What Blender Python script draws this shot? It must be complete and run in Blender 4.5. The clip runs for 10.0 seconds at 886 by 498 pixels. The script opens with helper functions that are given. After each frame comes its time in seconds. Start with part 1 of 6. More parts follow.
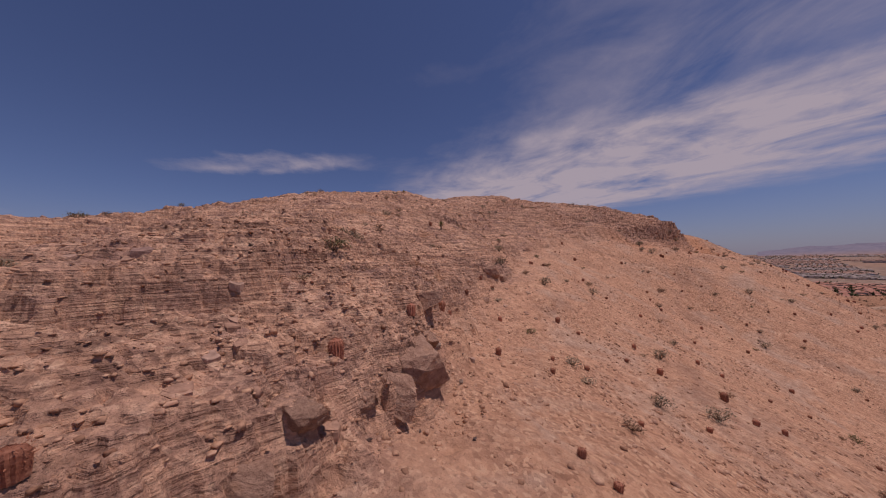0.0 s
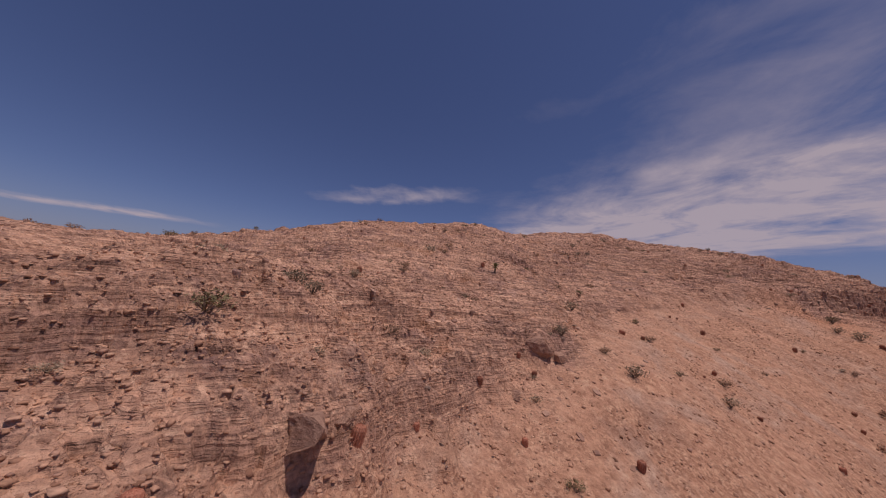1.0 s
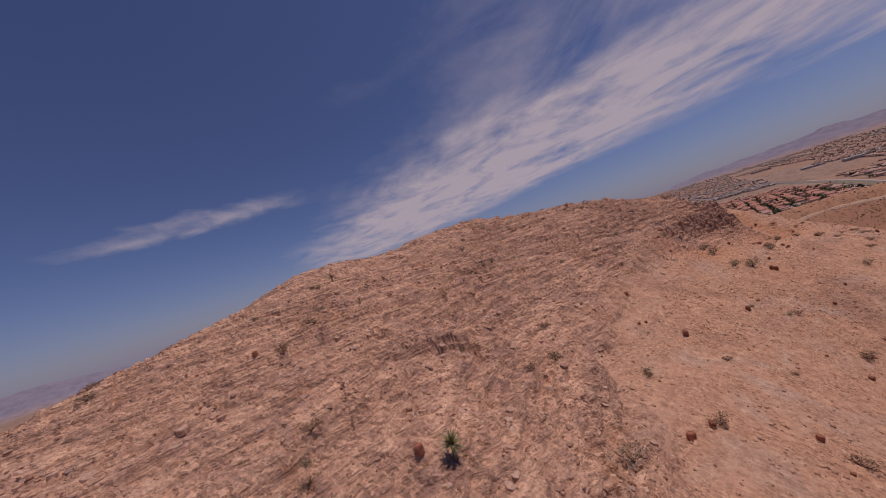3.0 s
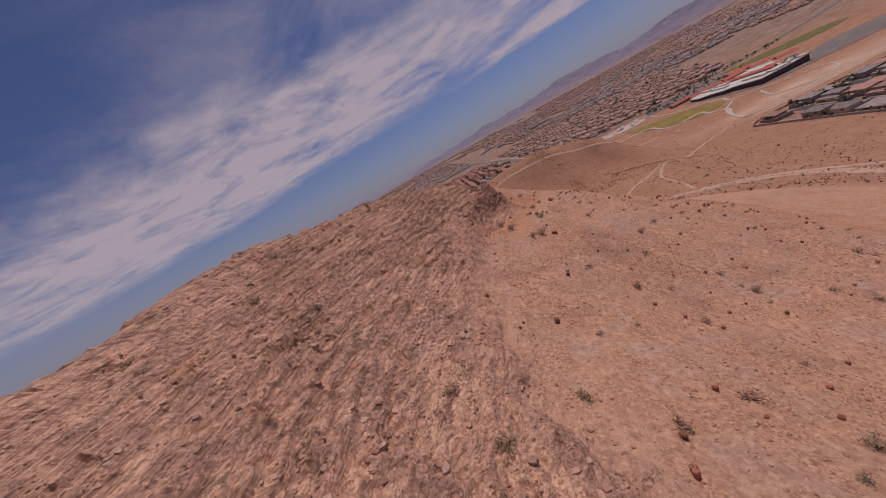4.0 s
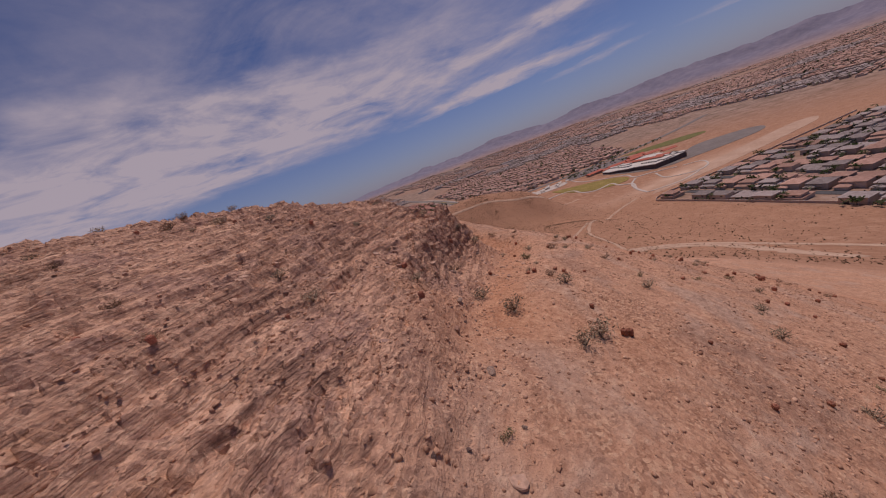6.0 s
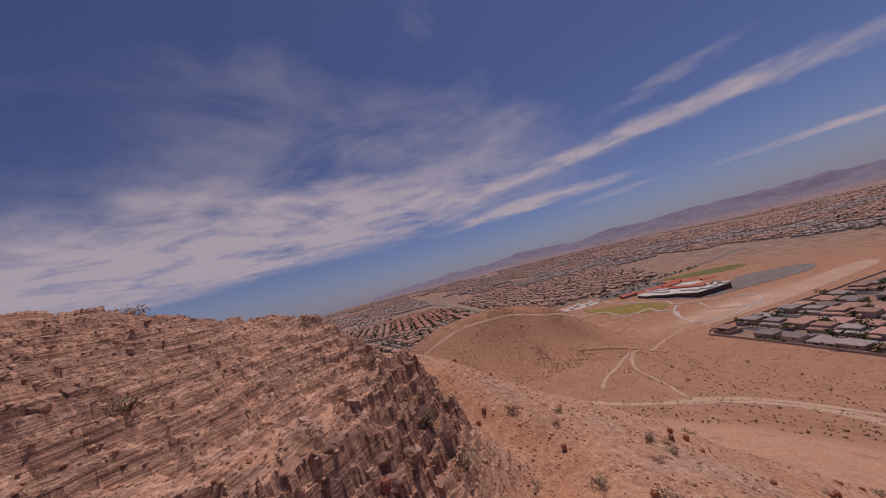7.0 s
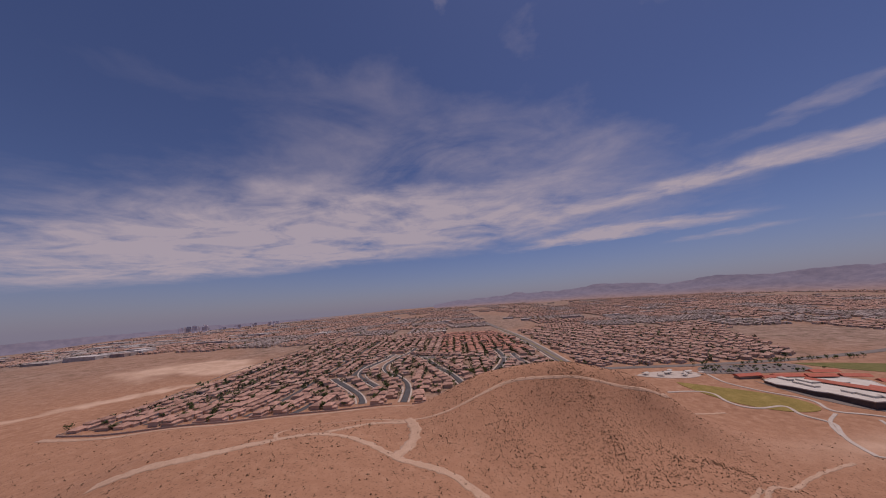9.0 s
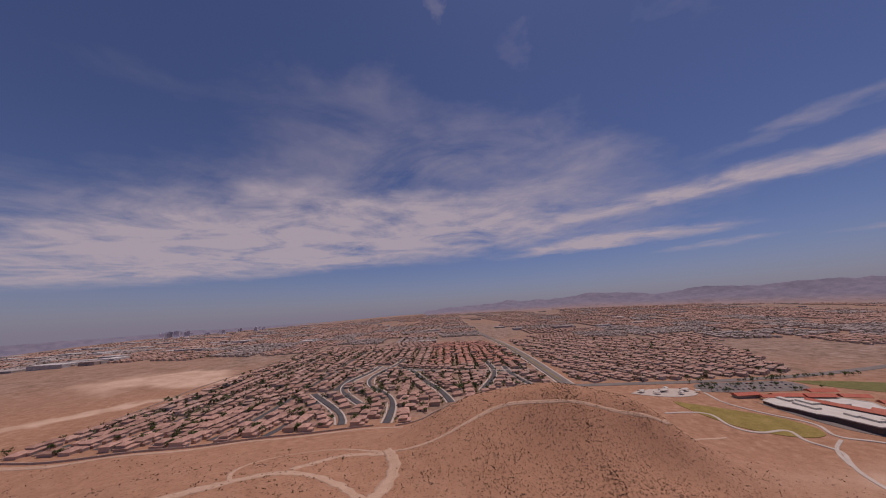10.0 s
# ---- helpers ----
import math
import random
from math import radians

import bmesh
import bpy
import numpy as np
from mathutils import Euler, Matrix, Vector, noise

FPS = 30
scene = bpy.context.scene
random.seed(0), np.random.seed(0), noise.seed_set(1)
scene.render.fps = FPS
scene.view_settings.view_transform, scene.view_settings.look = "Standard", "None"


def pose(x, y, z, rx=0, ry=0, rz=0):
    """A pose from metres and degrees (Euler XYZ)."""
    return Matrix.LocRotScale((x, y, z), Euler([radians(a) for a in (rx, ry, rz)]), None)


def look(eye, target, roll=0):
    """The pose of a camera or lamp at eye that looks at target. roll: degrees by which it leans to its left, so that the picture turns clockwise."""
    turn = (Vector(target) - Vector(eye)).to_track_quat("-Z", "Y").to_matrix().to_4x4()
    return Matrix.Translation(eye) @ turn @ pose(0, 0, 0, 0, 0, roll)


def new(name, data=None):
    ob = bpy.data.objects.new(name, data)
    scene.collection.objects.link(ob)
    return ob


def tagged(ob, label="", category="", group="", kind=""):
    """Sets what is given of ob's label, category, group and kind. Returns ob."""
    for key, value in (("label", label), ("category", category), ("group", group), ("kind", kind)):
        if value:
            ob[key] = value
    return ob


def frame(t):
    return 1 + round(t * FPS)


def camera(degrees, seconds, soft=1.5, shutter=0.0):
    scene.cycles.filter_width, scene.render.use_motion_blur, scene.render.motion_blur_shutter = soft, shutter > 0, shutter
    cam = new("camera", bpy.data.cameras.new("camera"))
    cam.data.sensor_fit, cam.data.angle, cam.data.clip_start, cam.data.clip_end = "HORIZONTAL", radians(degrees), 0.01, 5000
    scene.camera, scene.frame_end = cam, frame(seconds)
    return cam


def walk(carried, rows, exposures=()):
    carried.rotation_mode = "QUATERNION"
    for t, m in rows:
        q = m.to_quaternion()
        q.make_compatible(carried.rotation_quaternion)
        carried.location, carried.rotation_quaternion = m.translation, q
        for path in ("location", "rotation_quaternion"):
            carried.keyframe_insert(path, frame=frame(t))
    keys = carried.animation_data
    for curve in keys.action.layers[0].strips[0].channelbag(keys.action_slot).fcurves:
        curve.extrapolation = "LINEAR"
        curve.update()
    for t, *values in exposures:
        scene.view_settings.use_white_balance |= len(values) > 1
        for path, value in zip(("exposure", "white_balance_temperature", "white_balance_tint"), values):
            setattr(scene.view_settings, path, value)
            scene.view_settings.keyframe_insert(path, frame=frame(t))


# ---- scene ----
cam = camera(112.2, 10.0, soft=1.1)
PATH = [
    (0, (0.003, 0.003, 0.001), (-1.539, 1.274, 0.092), -1.2),
    (0.5, (-1.108, 5.299, 0.624), (-2.883, 6.181, 0.888), 3.7),
    (1, (-3.401, 9.7, 2.299), (-5.257, 10.394, 2.575), 5.5),
    (1.5, (-7.162, 13.107, 4.685), (-9.027, 13.774, 4.959), 5.4),
    (2, (-11.447, 15.402, 7.382), (-13.299, 16.108, 7.655), 2.9),
    (2.2, (-13.289, 16.211, 8.313), (-15.113, 16.979, 8.6), -0.1),
    (3.3, (-26.182, 21.052, 16.419), (-27.197, 22.774, 16.344), -23.2),
    (3.5, (-28.022, 23.183, 17.384), (-28.805, 25.014, 17.197), -25.8),
    (4, (-31.742, 29.245, 19.221), (-31.935, 31.17, 18.714), -29.9),
    (4.5, (-33.859, 36.238, 19.977), (-33.736, 38.093, 19.241), -29.7),
    (5, (-34.094, 43.957, 18.985), (-33.913, 45.778, 18.179), -28.2),
    (5.2, (-33.864, 47.096, 18.227), (-33.667, 48.934, 17.463), -25.9),
    (6.3, (-29.001, 67.117, 12.666), (-28.59, 69.057, 12.404), -19.9),
    (6.5, (-27.39, 70.915, 12.285), (-26.921, 72.858, 12.219), -19.2),
    (7, (-22.524, 80.326, 13.205), (-22.131, 82.275, 13.426), -14.8),
    (7.2, (-20.193, 84.076, 14.367), (-19.947, 86.042, 14.64), -11.4),
    (7.4, (-18.055, 87.757, 15.95), (-17.95, 89.73, 16.26), -9.0),
    (7.5, (-17.047, 89.541, 16.829), (-17.0, 91.515, 17.147), -8.6),
    (8, (-12.455, 98.877, 21.541), (-12.522, 100.847, 21.881), -6.2),
    (8.5, (-8.548, 109.268, 27.417), (-8.636, 111.235, 27.767), -5.0),
    (9, (-4.982, 121.174, 32.436), (-5.034, 123.139, 32.805), -4.1),
    (9.5, (-2.394, 133.175, 36.584), (-2.391, 135.137, 36.969), -3.6),
    (10, (-0.467, 142.636, 40.755), (-0.467, 144.594, 41.162), -3.4),
]
walk(cam, [(t, look(eye, target, roll)) for t, eye, target, roll in PATH], exposures=[(0, -0.43, 6900, 27), (10, -0.43, 6900, 27)])

# ---- light: a high sun ahead of the walk, a clear desert sky with high cloud ----
SUN_ELEVATION, SUN_TURN = 73.0, 48.0  # degrees; the turn is from +y towards +x
world = bpy.data.worlds.new("sky")
scene.world = world
world.use_nodes = True


def build_sky(tree):
    nodes, links = tree.nodes, tree.links
    nodes.clear()

    def node(kind, **values):
        n = nodes.new(kind)
        for key, value in values.items():
            n.inputs[key].default_value = value
        return n

    def math(op, a, b=None, clamp=False):
        n = nodes.new("ShaderNodeMath")
        n.operation, n.use_clamp = op, clamp
        for k, v in enumerate((a, b)):
            if isinstance(v, (int, float)):
                n.inputs[k].default_value = v
            elif v is not None:
                links.new(v, n.inputs[k])
        return n.outputs[0]

    out, back = nodes.new("ShaderNodeOutputWorld"), nodes.new("ShaderNodeBackground")
    sky = nodes.new("ShaderNodeTexSky")
    sky.sky_type, sky.sun_disc = "NISHITA", False
    sky.sun_elevation, sky.sun_rotation = radians(SUN_ELEVATION), radians(SUN_TURN)
    sky.altitude, sky.air_density, sky.dust_density, sky.ozone_density = 800, 1.0, 0.45, 3.0
    coord, split = nodes.new("ShaderNodeTexCoord"), nodes.new("ShaderNodeSeparateXYZ")
    links.new(coord.outputs["Generated"], split.inputs[0])
    dx, dy, dz = split.outputs
    # the cloud deck: directions projected on a level sheet overhead
    high = math("MAXIMUM", math("ADD", dz, 0.055), 0.02)
    u, v = math("DIVIDE", dx, high), math("DIVIDE", dy, high)
    flat = nodes.new("ShaderNodeCombineXYZ")
    links.new(u, flat.inputs[0])
    links.new(v, flat.inputs[1])

    def streaks(turn, stretch, scale, detail, rough, warp, shift):
        m = nodes.new("ShaderNodeMapping")
        m.inputs["Location"].default_value = (shift, 0.3 * shift, 0)
        m.inputs["Rotation"].default_value = (0, 0, radians(turn))
        m.inputs["Scale"].default_value = (1, stretch, 1)
        links.new(flat.outputs[0], m.inputs[0])
        n = node("ShaderNodeTexNoise", Scale=scale, Detail=detail, Roughness=rough, Distortion=warp)
        links.new(m.outputs[0], n.inputs["Vector"])
        return n.outputs[0]

    # bend the deck so that no edge runs straight
    bend = node("ShaderNodeTexNoise", Scale=0.8, Detail=4, Roughness=0.55)
    links.new(flat.outputs[0], bend.inputs["Vector"])
    bent = nodes.new("ShaderNodeSeparateColor")
    links.new(bend.outputs["Color"], bent.inputs[0])
    fray = node("ShaderNodeTexNoise", Scale=3.6, Detail=6, Roughness=0.6)
    links.new(flat.outputs[0], fray.inputs["Vector"])
    frayed = nodes.new("ShaderNodeSeparateColor")
    links.new(fray.outputs["Color"], frayed.inputs[0])
    u2 = math("ADD", u, math("ADD", math("MULTIPLY", math("SUBTRACT", bent.outputs[0], 0.5), 0.55), math("MULTIPLY", math("SUBTRACT", frayed.outputs[0], 0.5), 0.45)))
    v2 = math("ADD", v, math("ADD", math("MULTIPLY", math("SUBTRACT", bent.outputs[1], 0.5), 0.55), math("MULTIPLY", math("SUBTRACT", frayed.outputs[1], 0.5), 0.45)))

    def band(cu, cv, turn, half_u, half_v):
        """A soft elongated patch of the deck."""
        c, s = math_cos(radians(turn)), math_sin(radians(turn))
        a = math("ADD", math("MULTIPLY", math("SUBTRACT", u2, cu), c / half_u), math("MULTIPLY", math("SUBTRACT", v2, cv), s / half_u))
        b = math("ADD", math("MULTIPLY", math("SUBTRACT", u2, cu), -s / half_v), math("MULTIPLY", math("SUBTRACT", v2, cv), c / half_v))
        r = math("ADD", math("MULTIPLY", a, a), math("MULTIPLY", b, b))
        return math("POWER", 2.718, math("MULTIPLY", math("POWER", r, 2.0 if half_v > 0.3 else 1.15), -1.0))

    cover = None
    for spec in CLOUD_BANDS:
        *place, weight = spec
        one = math("MULTIPLY", band(*place), weight)
        cover = one if cover is None else math("ADD", cover, one)
    wisps = math("ADD", math("MULTIPLY", streaks(CLOUD_TURN, 1.3, 1.25, 10, 0.6, 0.7, 3.1), 0.72), math("MULTIPLY", streaks(CLOUD_TURN + 20, 1.3, 3.4, 9, 0.62, 0.5, 7.7), 0.28))
    dens = math("MULTIPLY", cover, math("ADD", math("MULTIPLY", math("SUBTRACT", wisps, 0.5), 3.7), 0.82))
    dens = math("MULTIPLY", math("SUBTRACT", dens, 0.06), 1.15, True)
    dens = math("MULTIPLY", math("MULTIPLY", dens, 0.9), math("MULTIPLY", math("SUBTRACT", dz, 0.02), 14.0, True))
    deep = nodes.new("ShaderNodeMix")
    deep.data_type, deep.blend_type = "RGBA", "MULTIPLY"
    deep.inputs[0].default_value = 1.0
    links.new(sky.outputs[0], deep.inputs[6])
    deep.inputs[7].default_value = SKY_TINT
    haze = nodes.new("ShaderNodeMix")
    haze.data_type = "RGBA"
    thick = math("POWER", math("SUBTRACT", 1.0, math("MULTIPLY", math("MAXIMUM", dz, 0.0), 4.8, True), True), 2.2)
    links.new(math("MULTIPLY", thick, 0.85), haze.inputs[0])
    links.new(deep.outputs[2], haze.inputs[6])
    haze.inputs[7].default_value = HAZE_LIGHT
    mix = nodes.new("ShaderNodeMix")
    mix.data_type = "RGBA"
    links.new(dens, mix.inputs[0])
    links.new(haze.outputs[2], mix.inputs[6])
    mix.inputs[7].default_value = CLOUD_LIGHT
    links.new(mix.outputs[2], back.inputs[0])
    back.inputs[1].default_value = SKY_STRENGTH
    links.new(back.outputs[0], out.inputs[0])


math_cos, math_sin = math.cos, math.sin
SKY_STRENGTH, SKY_TINT, CLOUD_LIGHT, CLOUD_TURN = 0.068, (0.76, 0.82, 1.06, 1), (7.3, 6.9, 7.6, 1), 28
HAZE_LIGHT = (3.4, 3.5, 4.7, 1)
# centre on the deck, turn, half-lengths along and across, weight
CLOUD_BANDS = [(-2.0, 3.15, -3, 3.8, 1.42, 1.12), (0.2, 1.5, 15, 1.15, 0.36, 0.24), (-0.35, 2.04, -3, 0.85, 0.13, -0.3), (-0.8, 0.95, 15, 0.7, 0.14, 0.08),
               (2.4, 1.92, -45, 1.3, 0.22, 0.9), (2.1, 3.85, -29, 1.3, 0.36, 0.85), (3.7, 4.1, -47, 0.6, 0.25, 0.6), (5.7, 2.6, -46, 1.0, 0.26, 0.9), (1.85, 1.4, -62, 0.36, 0.13, 0.4),
               (-2.7, 0.5, 56, 0.62, 0.2, 0.75), (-5.3, -3.05, 100, 1.1, 0.26, 0.95), (0.0, 0.78, 70, 0.09, 0.04, 0.22), (0.36, 0.97, 40, 0.16, 0.06, 0.2), (0.71, 0.8, 20, 0.35, 0.06, 0.15)]
build_sky(world.node_tree)

sun_data = bpy.data.lights.new("sun", "SUN")
sun_data.energy, sun_data.angle, sun_data.color = 3.36, radians(0.5), (1.0, 0.93, 0.85)
sun = new("sun", sun_data)
sun.matrix_world = look((0, 0, 300), (-150 * math_sin(radians(SUN_TURN)) * math_cos(radians(SUN_ELEVATION)), -150 * math_cos(radians(SUN_TURN)) * math_cos(radians(SUN_ELEVATION)), 300 - 150 * math_sin(radians(SUN_ELEVATION))))


# ---- materials ----
def surface(name, roughness=0.9, metallic=0.0):
    m = bpy.data.materials.new(name)
    m.use_nodes = True
    b = m.node_tree.nodes["Principled BSDF"]
    b.inputs["Roughness"].default_value, b.inputs["Metallic"].default_value = roughness, metallic
    b.inputs["Specular IOR Level"].default_value = 0.2
    return m, m.node_tree.nodes, m.node_tree.links, b


def speckled(name, colours, scales, roughness=0.9, bump=0.3, per_object=0.0, space="Object", specular=0.2, metallic=0.0):
    """Three colours blended by noise at two sizes (in metres), with relief."""
    m, nodes, links, b = surface(name, roughness, metallic)
    b.inputs["Specular IOR Level"].default_value = specular
    coord = nodes.new("ShaderNodeTexCoord")
    big, fine = nodes.new("ShaderNodeTexNoise"), nodes.new("ShaderNodeTexNoise")
    for n, size, detail in ((big, scales[0], 4), (fine, scales[1], 6)):
        n.inputs["Scale"].default_value, n.inputs["Detail"].default_value = 1 / size, detail
        n.inputs["Roughness"].default_value = 0.62
        links.new(coord.outputs[space], n.inputs["Vector"])
    add = nodes.new("ShaderNodeMath")
    add.operation = "MULTIPLY_ADD"
    add.inputs[1].default_value = 0.55
    links.new(fine.outputs[0], add.inputs[0])
    half = nodes.new("ShaderNodeMath")
    half.operation = "MULTIPLY"
    half.inputs[1].default_value = 0.45
    links.new(big.outputs[0], half.inputs[0])
    links.new(half.outputs[0], add.inputs[2])
    ramp = nodes.new("ShaderNodeValToRGB")
    ramp.color_ramp.elements[0].position, ramp.color_ramp.elements[1].position = 0.36, 0.64
    ramp.color_ramp.elements[0].color, ramp.color_ramp.elements[1].color = (*colours[0], 1), (*colours[2], 1)
    ramp.color_ramp.elements.new(0.5).color = (*colours[1], 1)
    links.new(add.outputs[0], ramp.inputs[0])
    out = ramp.outputs[0]
    if per_object:
        info, hsv = nodes.new("ShaderNodeObjectInfo"), nodes.new("ShaderNodeHueSaturation")
        span = nodes.new("ShaderNodeMapRange")
        span.inputs["To Min"].default_value, span.inputs["To Max"].default_value = 1 - per_object, 1 + per_object
        links.new(info.outputs["Random"], span.inputs["Value"])
        links.new(span.outputs[0], hsv.inputs["Value"])
        links.new(out, hsv.inputs["Color"])
        out = hsv.outputs[0]
    links.new(out, b.inputs["Base Color"])
    if bump:
        relief = nodes.new("ShaderNodeBump")
        relief.inputs["Strength"].default_value, relief.inputs["Distance"].default_value = bump, scales[1]
        links.new(fine.outputs[0], relief.inputs["Height"])
        links.new(relief.outputs[0], b.inputs["Normal"])
    return m


def ground_material():
    """Desert ground: pale scree, bedded tan rock, purplish weathered patches, ochre streaks; gravel relief."""
    m, nodes, links, b = surface("desert_ground", 0.95)
    coord = nodes.new("ShaderNodeTexCoord")

    def noise_of(size, detail=5, rough=0.6, warp=0.0, stretch=None):
        n = nodes.new("ShaderNodeTexNoise")
        n.inputs["Scale"].default_value, n.inputs["Detail"].default_value = 1 / size, detail
        n.inputs["Roughness"].default_value, n.inputs["Distortion"].default_value = rough, warp
        source = coord.outputs["Object"]
        if stretch:
            mp = nodes.new("ShaderNodeMapping")
            mp.inputs["Scale"].default_value = stretch
            links.new(source, mp.inputs[0])
            source = mp.outputs[0]
        links.new(source, n.inputs["Vector"])
        return n.outputs[0]

    def ramp(value, *stops):
        r = nodes.new("ShaderNodeValToRGB")
        e = r.color_ramp.elements
        e[0].position, e[0].color = stops[0][0], (*stops[0][1], 1)
        e[1].position, e[1].color = stops[-1][0], (*stops[-1][1], 1)
        for p, c in stops[1:-1]:
            e.new(p).color = (*c, 1)
        links.new(value, r.inputs[0])
        return r.outputs[0]

    def blend(fac, a, c):
        x = nodes.new("ShaderNodeMix")
        x.data_type = "RGBA"
        links.new(fac, x.inputs[0])
        links.new(a, x.inputs[6])
        links.new(c, x.inputs[7])
        return x.outputs[2]

    def span(value, lo, hi, to=1.0):
        r = nodes.new("ShaderNodeMapRange")
        r.inputs["From Min"].default_value, r.inputs["From Max"].default_value, r.inputs["To Max"].default_value = lo, hi, to
        links.new(value, r.inputs["Value"])
        return r.outputs[0]

    def kept(name):
        a = nodes.new("ShaderNodeAttribute")
        a.attribute_name = name
        return a.outputs["Fac"]

    def both(x, y):
        n = nodes.new("ShaderNodeMath")
        n.operation = "MULTIPLY"
        links.new(x, n.inputs[0])
        links.new(y, n.inputs[1])
        return n.outputs[0]

    gravel, pebble, patch, broad = noise_of(0.16, 6, 0.7), noise_of(0.55, 6, 0.65), noise_of(3.5, 5, 0.6, 0.6), noise_of(22, 4, 0.55)
    scree = ramp(pebble, (0.33, (0.406, 0.193, 0.112)), (0.47, (0.630, 0.331, 0.195)), (0.56, (0.715, 0.390, 0.238)), (0.68, (0.800, 0.512, 0.323)))
    scree = blend(span(patch, 0.45, 0.68, 0.7), scree, ramp(pebble, (0.36, (0.517, 0.222, 0.119)), (0.66, (0.726, 0.364, 0.204))))
    strata = noise_of(1.0, 5, 0.6, 0.3, (0.25, 0.25, 3.0))
    rock = ramp(strata, (0.34, (0.231, 0.116, 0.075)), (0.45, (0.477, 0.251, 0.150)), (0.53, (0.663, 0.353, 0.206)), (0.66, (0.820, 0.479, 0.288)))
    rock = blend(span(pebble, 0.52, 0.62, 0.75), rock, ramp(gravel, (0.38, (0.354, 0.171, 0.102)), (0.62, (0.816, 0.458, 0.276))))
    rock = blend(span(patch, 0.52, 0.62, 0.7), rock, ramp(pebble, (0.35, (0.245, 0.128, 0.100)), (0.65, (0.564, 0.305, 0.223))))
    ochre = ramp(pebble, (0.35, (0.364, 0.143, 0.056)), (0.65, (0.675, 0.332, 0.148)))
    rock = blend(span(noise_of(5.0, 4, 0.6, 0.5), 0.60, 0.68, 0.75), rock, ochre)
    cells = nodes.new("ShaderNodeTexVoronoi")
    cells.inputs["Scale"].default_value = 7.0
    shake = nodes.new("ShaderNodeVectorMath")
    shake.operation = "MULTIPLY_ADD"
    shake.inputs[1].default_value = (0.09, 0.09, 0.09)
    warp = nodes.new("ShaderNodeTexNoise")
    warp.inputs["Scale"].default_value, warp.inputs["Detail"].default_value = 4.0, 3
    links.new(coord.outputs["Object"], warp.inputs["Vector"])
    links.new(warp.outputs["Color"], shake.inputs[0])
    links.new(coord.outputs["Object"], shake.inputs[2])
    links.new(shake.outputs[0], cells.inputs["Vector"])
    tone = nodes.new("ShaderNodeSeparateColor")
    links.new(cells.outputs["Color"], tone.inputs[0])
    chip = ramp(tone.outputs[0], (0.0, (0.282, 0.135, 0.080)), (0.35, (0.491, 0.252, 0.148)), (0.7, (0.653, 0.356, 0.212)), (1.0, (0.800, 0.505, 0.318)))
    strewn = span(patch, 0.40, 0.56, 0.75)
    scree = blend(strewn, scree, chip)
    rock = blend(span(pebble, 0.44, 0.56, 0.6), rock, chip)
    pale = ramp(pebble, (0.35, (0.430, 0.270, 0.190)), (0.65, (0.680, 0.475, 0.350)))
    scree = blend(span(noise_of(6.0, 5, 0.62, 0.8), 0.50, 0.66, 0.7), scree, pale)
    scree = blend(span(noise_of(9.0, 4, 0.6, 0.5), 0.56, 0.68, 0.55), scree, ramp(pebble, (0.35, (0.270, 0.140, 0.095)), (0.65, (0.430, 0.245, 0.165))))
    apron = ramp(pebble, (0.35, (0.446, 0.160, 0.063)), (0.65, (0.702, 0.327, 0.154)))
    scree = blend(kept("apron"), scree, apron)
    darker = nodes.new("ShaderNodeHueSaturation")
    darker.inputs["Saturation"].default_value, darker.inputs["Value"].default_value = 0.96, 0.86
    links.new(scree, darker.inputs["Color"])
    paler = nodes.new("ShaderNodeHueSaturation")
    paler.inputs["Saturation"].default_value, paler.inputs["Value"].default_value = 0.88, 1.05
    links.new(rock, paler.inputs["Color"])
    near = blend(kept("rock"), darker.outputs[0], paler.outputs[0])
    plain = ramp(noise_of(9, 6, 0.66), (0.35, (0.291, 0.150, 0.089)), (0.5, (0.370, 0.197, 0.119)), (0.66, (0.444, 0.258, 0.164)))
    plain = blend(span(broad, 0.5, 0.66, 0.6), plain, ramp(noise_of(2.2, 6, 0.7), (0.40, (0.251, 0.130, 0.077)), (0.6, (0.402, 0.213, 0.126))))
    scrub = ramp(noise_of(1.6, 3, 0.6), (0.36, (0.117, 0.070, 0.042)), (0.43, (0.421, 0.223, 0.134)))
    plain = blend(kept("scrub"), plain, scrub)
    town = ramp(noise_of(26, 7, 0.78), (0.36, (0.113, 0.088, 0.055)), (0.46, (0.244, 0.160, 0.116)), (0.58, (0.336, 0.231, 0.175)), (0.68, (0.420, 0.332, 0.269)))
    plain = blend(kept("town"), plain, town)
    plain = blend(kept("sand"), plain, ramp(noise_of(30, 5, 0.6), (0.38, (0.500, 0.335, 0.232)), (0.62, (0.640, 0.450, 0.330))))
    # dark thin beds and flecks: shade of ledges and crevices painted into the colour
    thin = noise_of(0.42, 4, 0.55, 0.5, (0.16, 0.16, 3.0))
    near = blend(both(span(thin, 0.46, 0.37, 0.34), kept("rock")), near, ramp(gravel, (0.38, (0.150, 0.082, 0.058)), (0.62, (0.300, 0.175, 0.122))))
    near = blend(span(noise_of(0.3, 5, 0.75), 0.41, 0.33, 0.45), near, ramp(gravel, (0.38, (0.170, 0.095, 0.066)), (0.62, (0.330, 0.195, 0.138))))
    varnish = ramp(gravel, (0.40, (0.125, 0.070, 0.056)), (0.50, (0.290, 0.165, 0.125)), (0.60, (0.500, 0.305, 0.220)))
    near = blend(both(span(kept("varnish"), 0.05, 0.8, 0.6), span(noise_of(0.45, 6, 0.75), 0.42, 0.54)), near, varnish)
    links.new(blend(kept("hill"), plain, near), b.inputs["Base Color"])
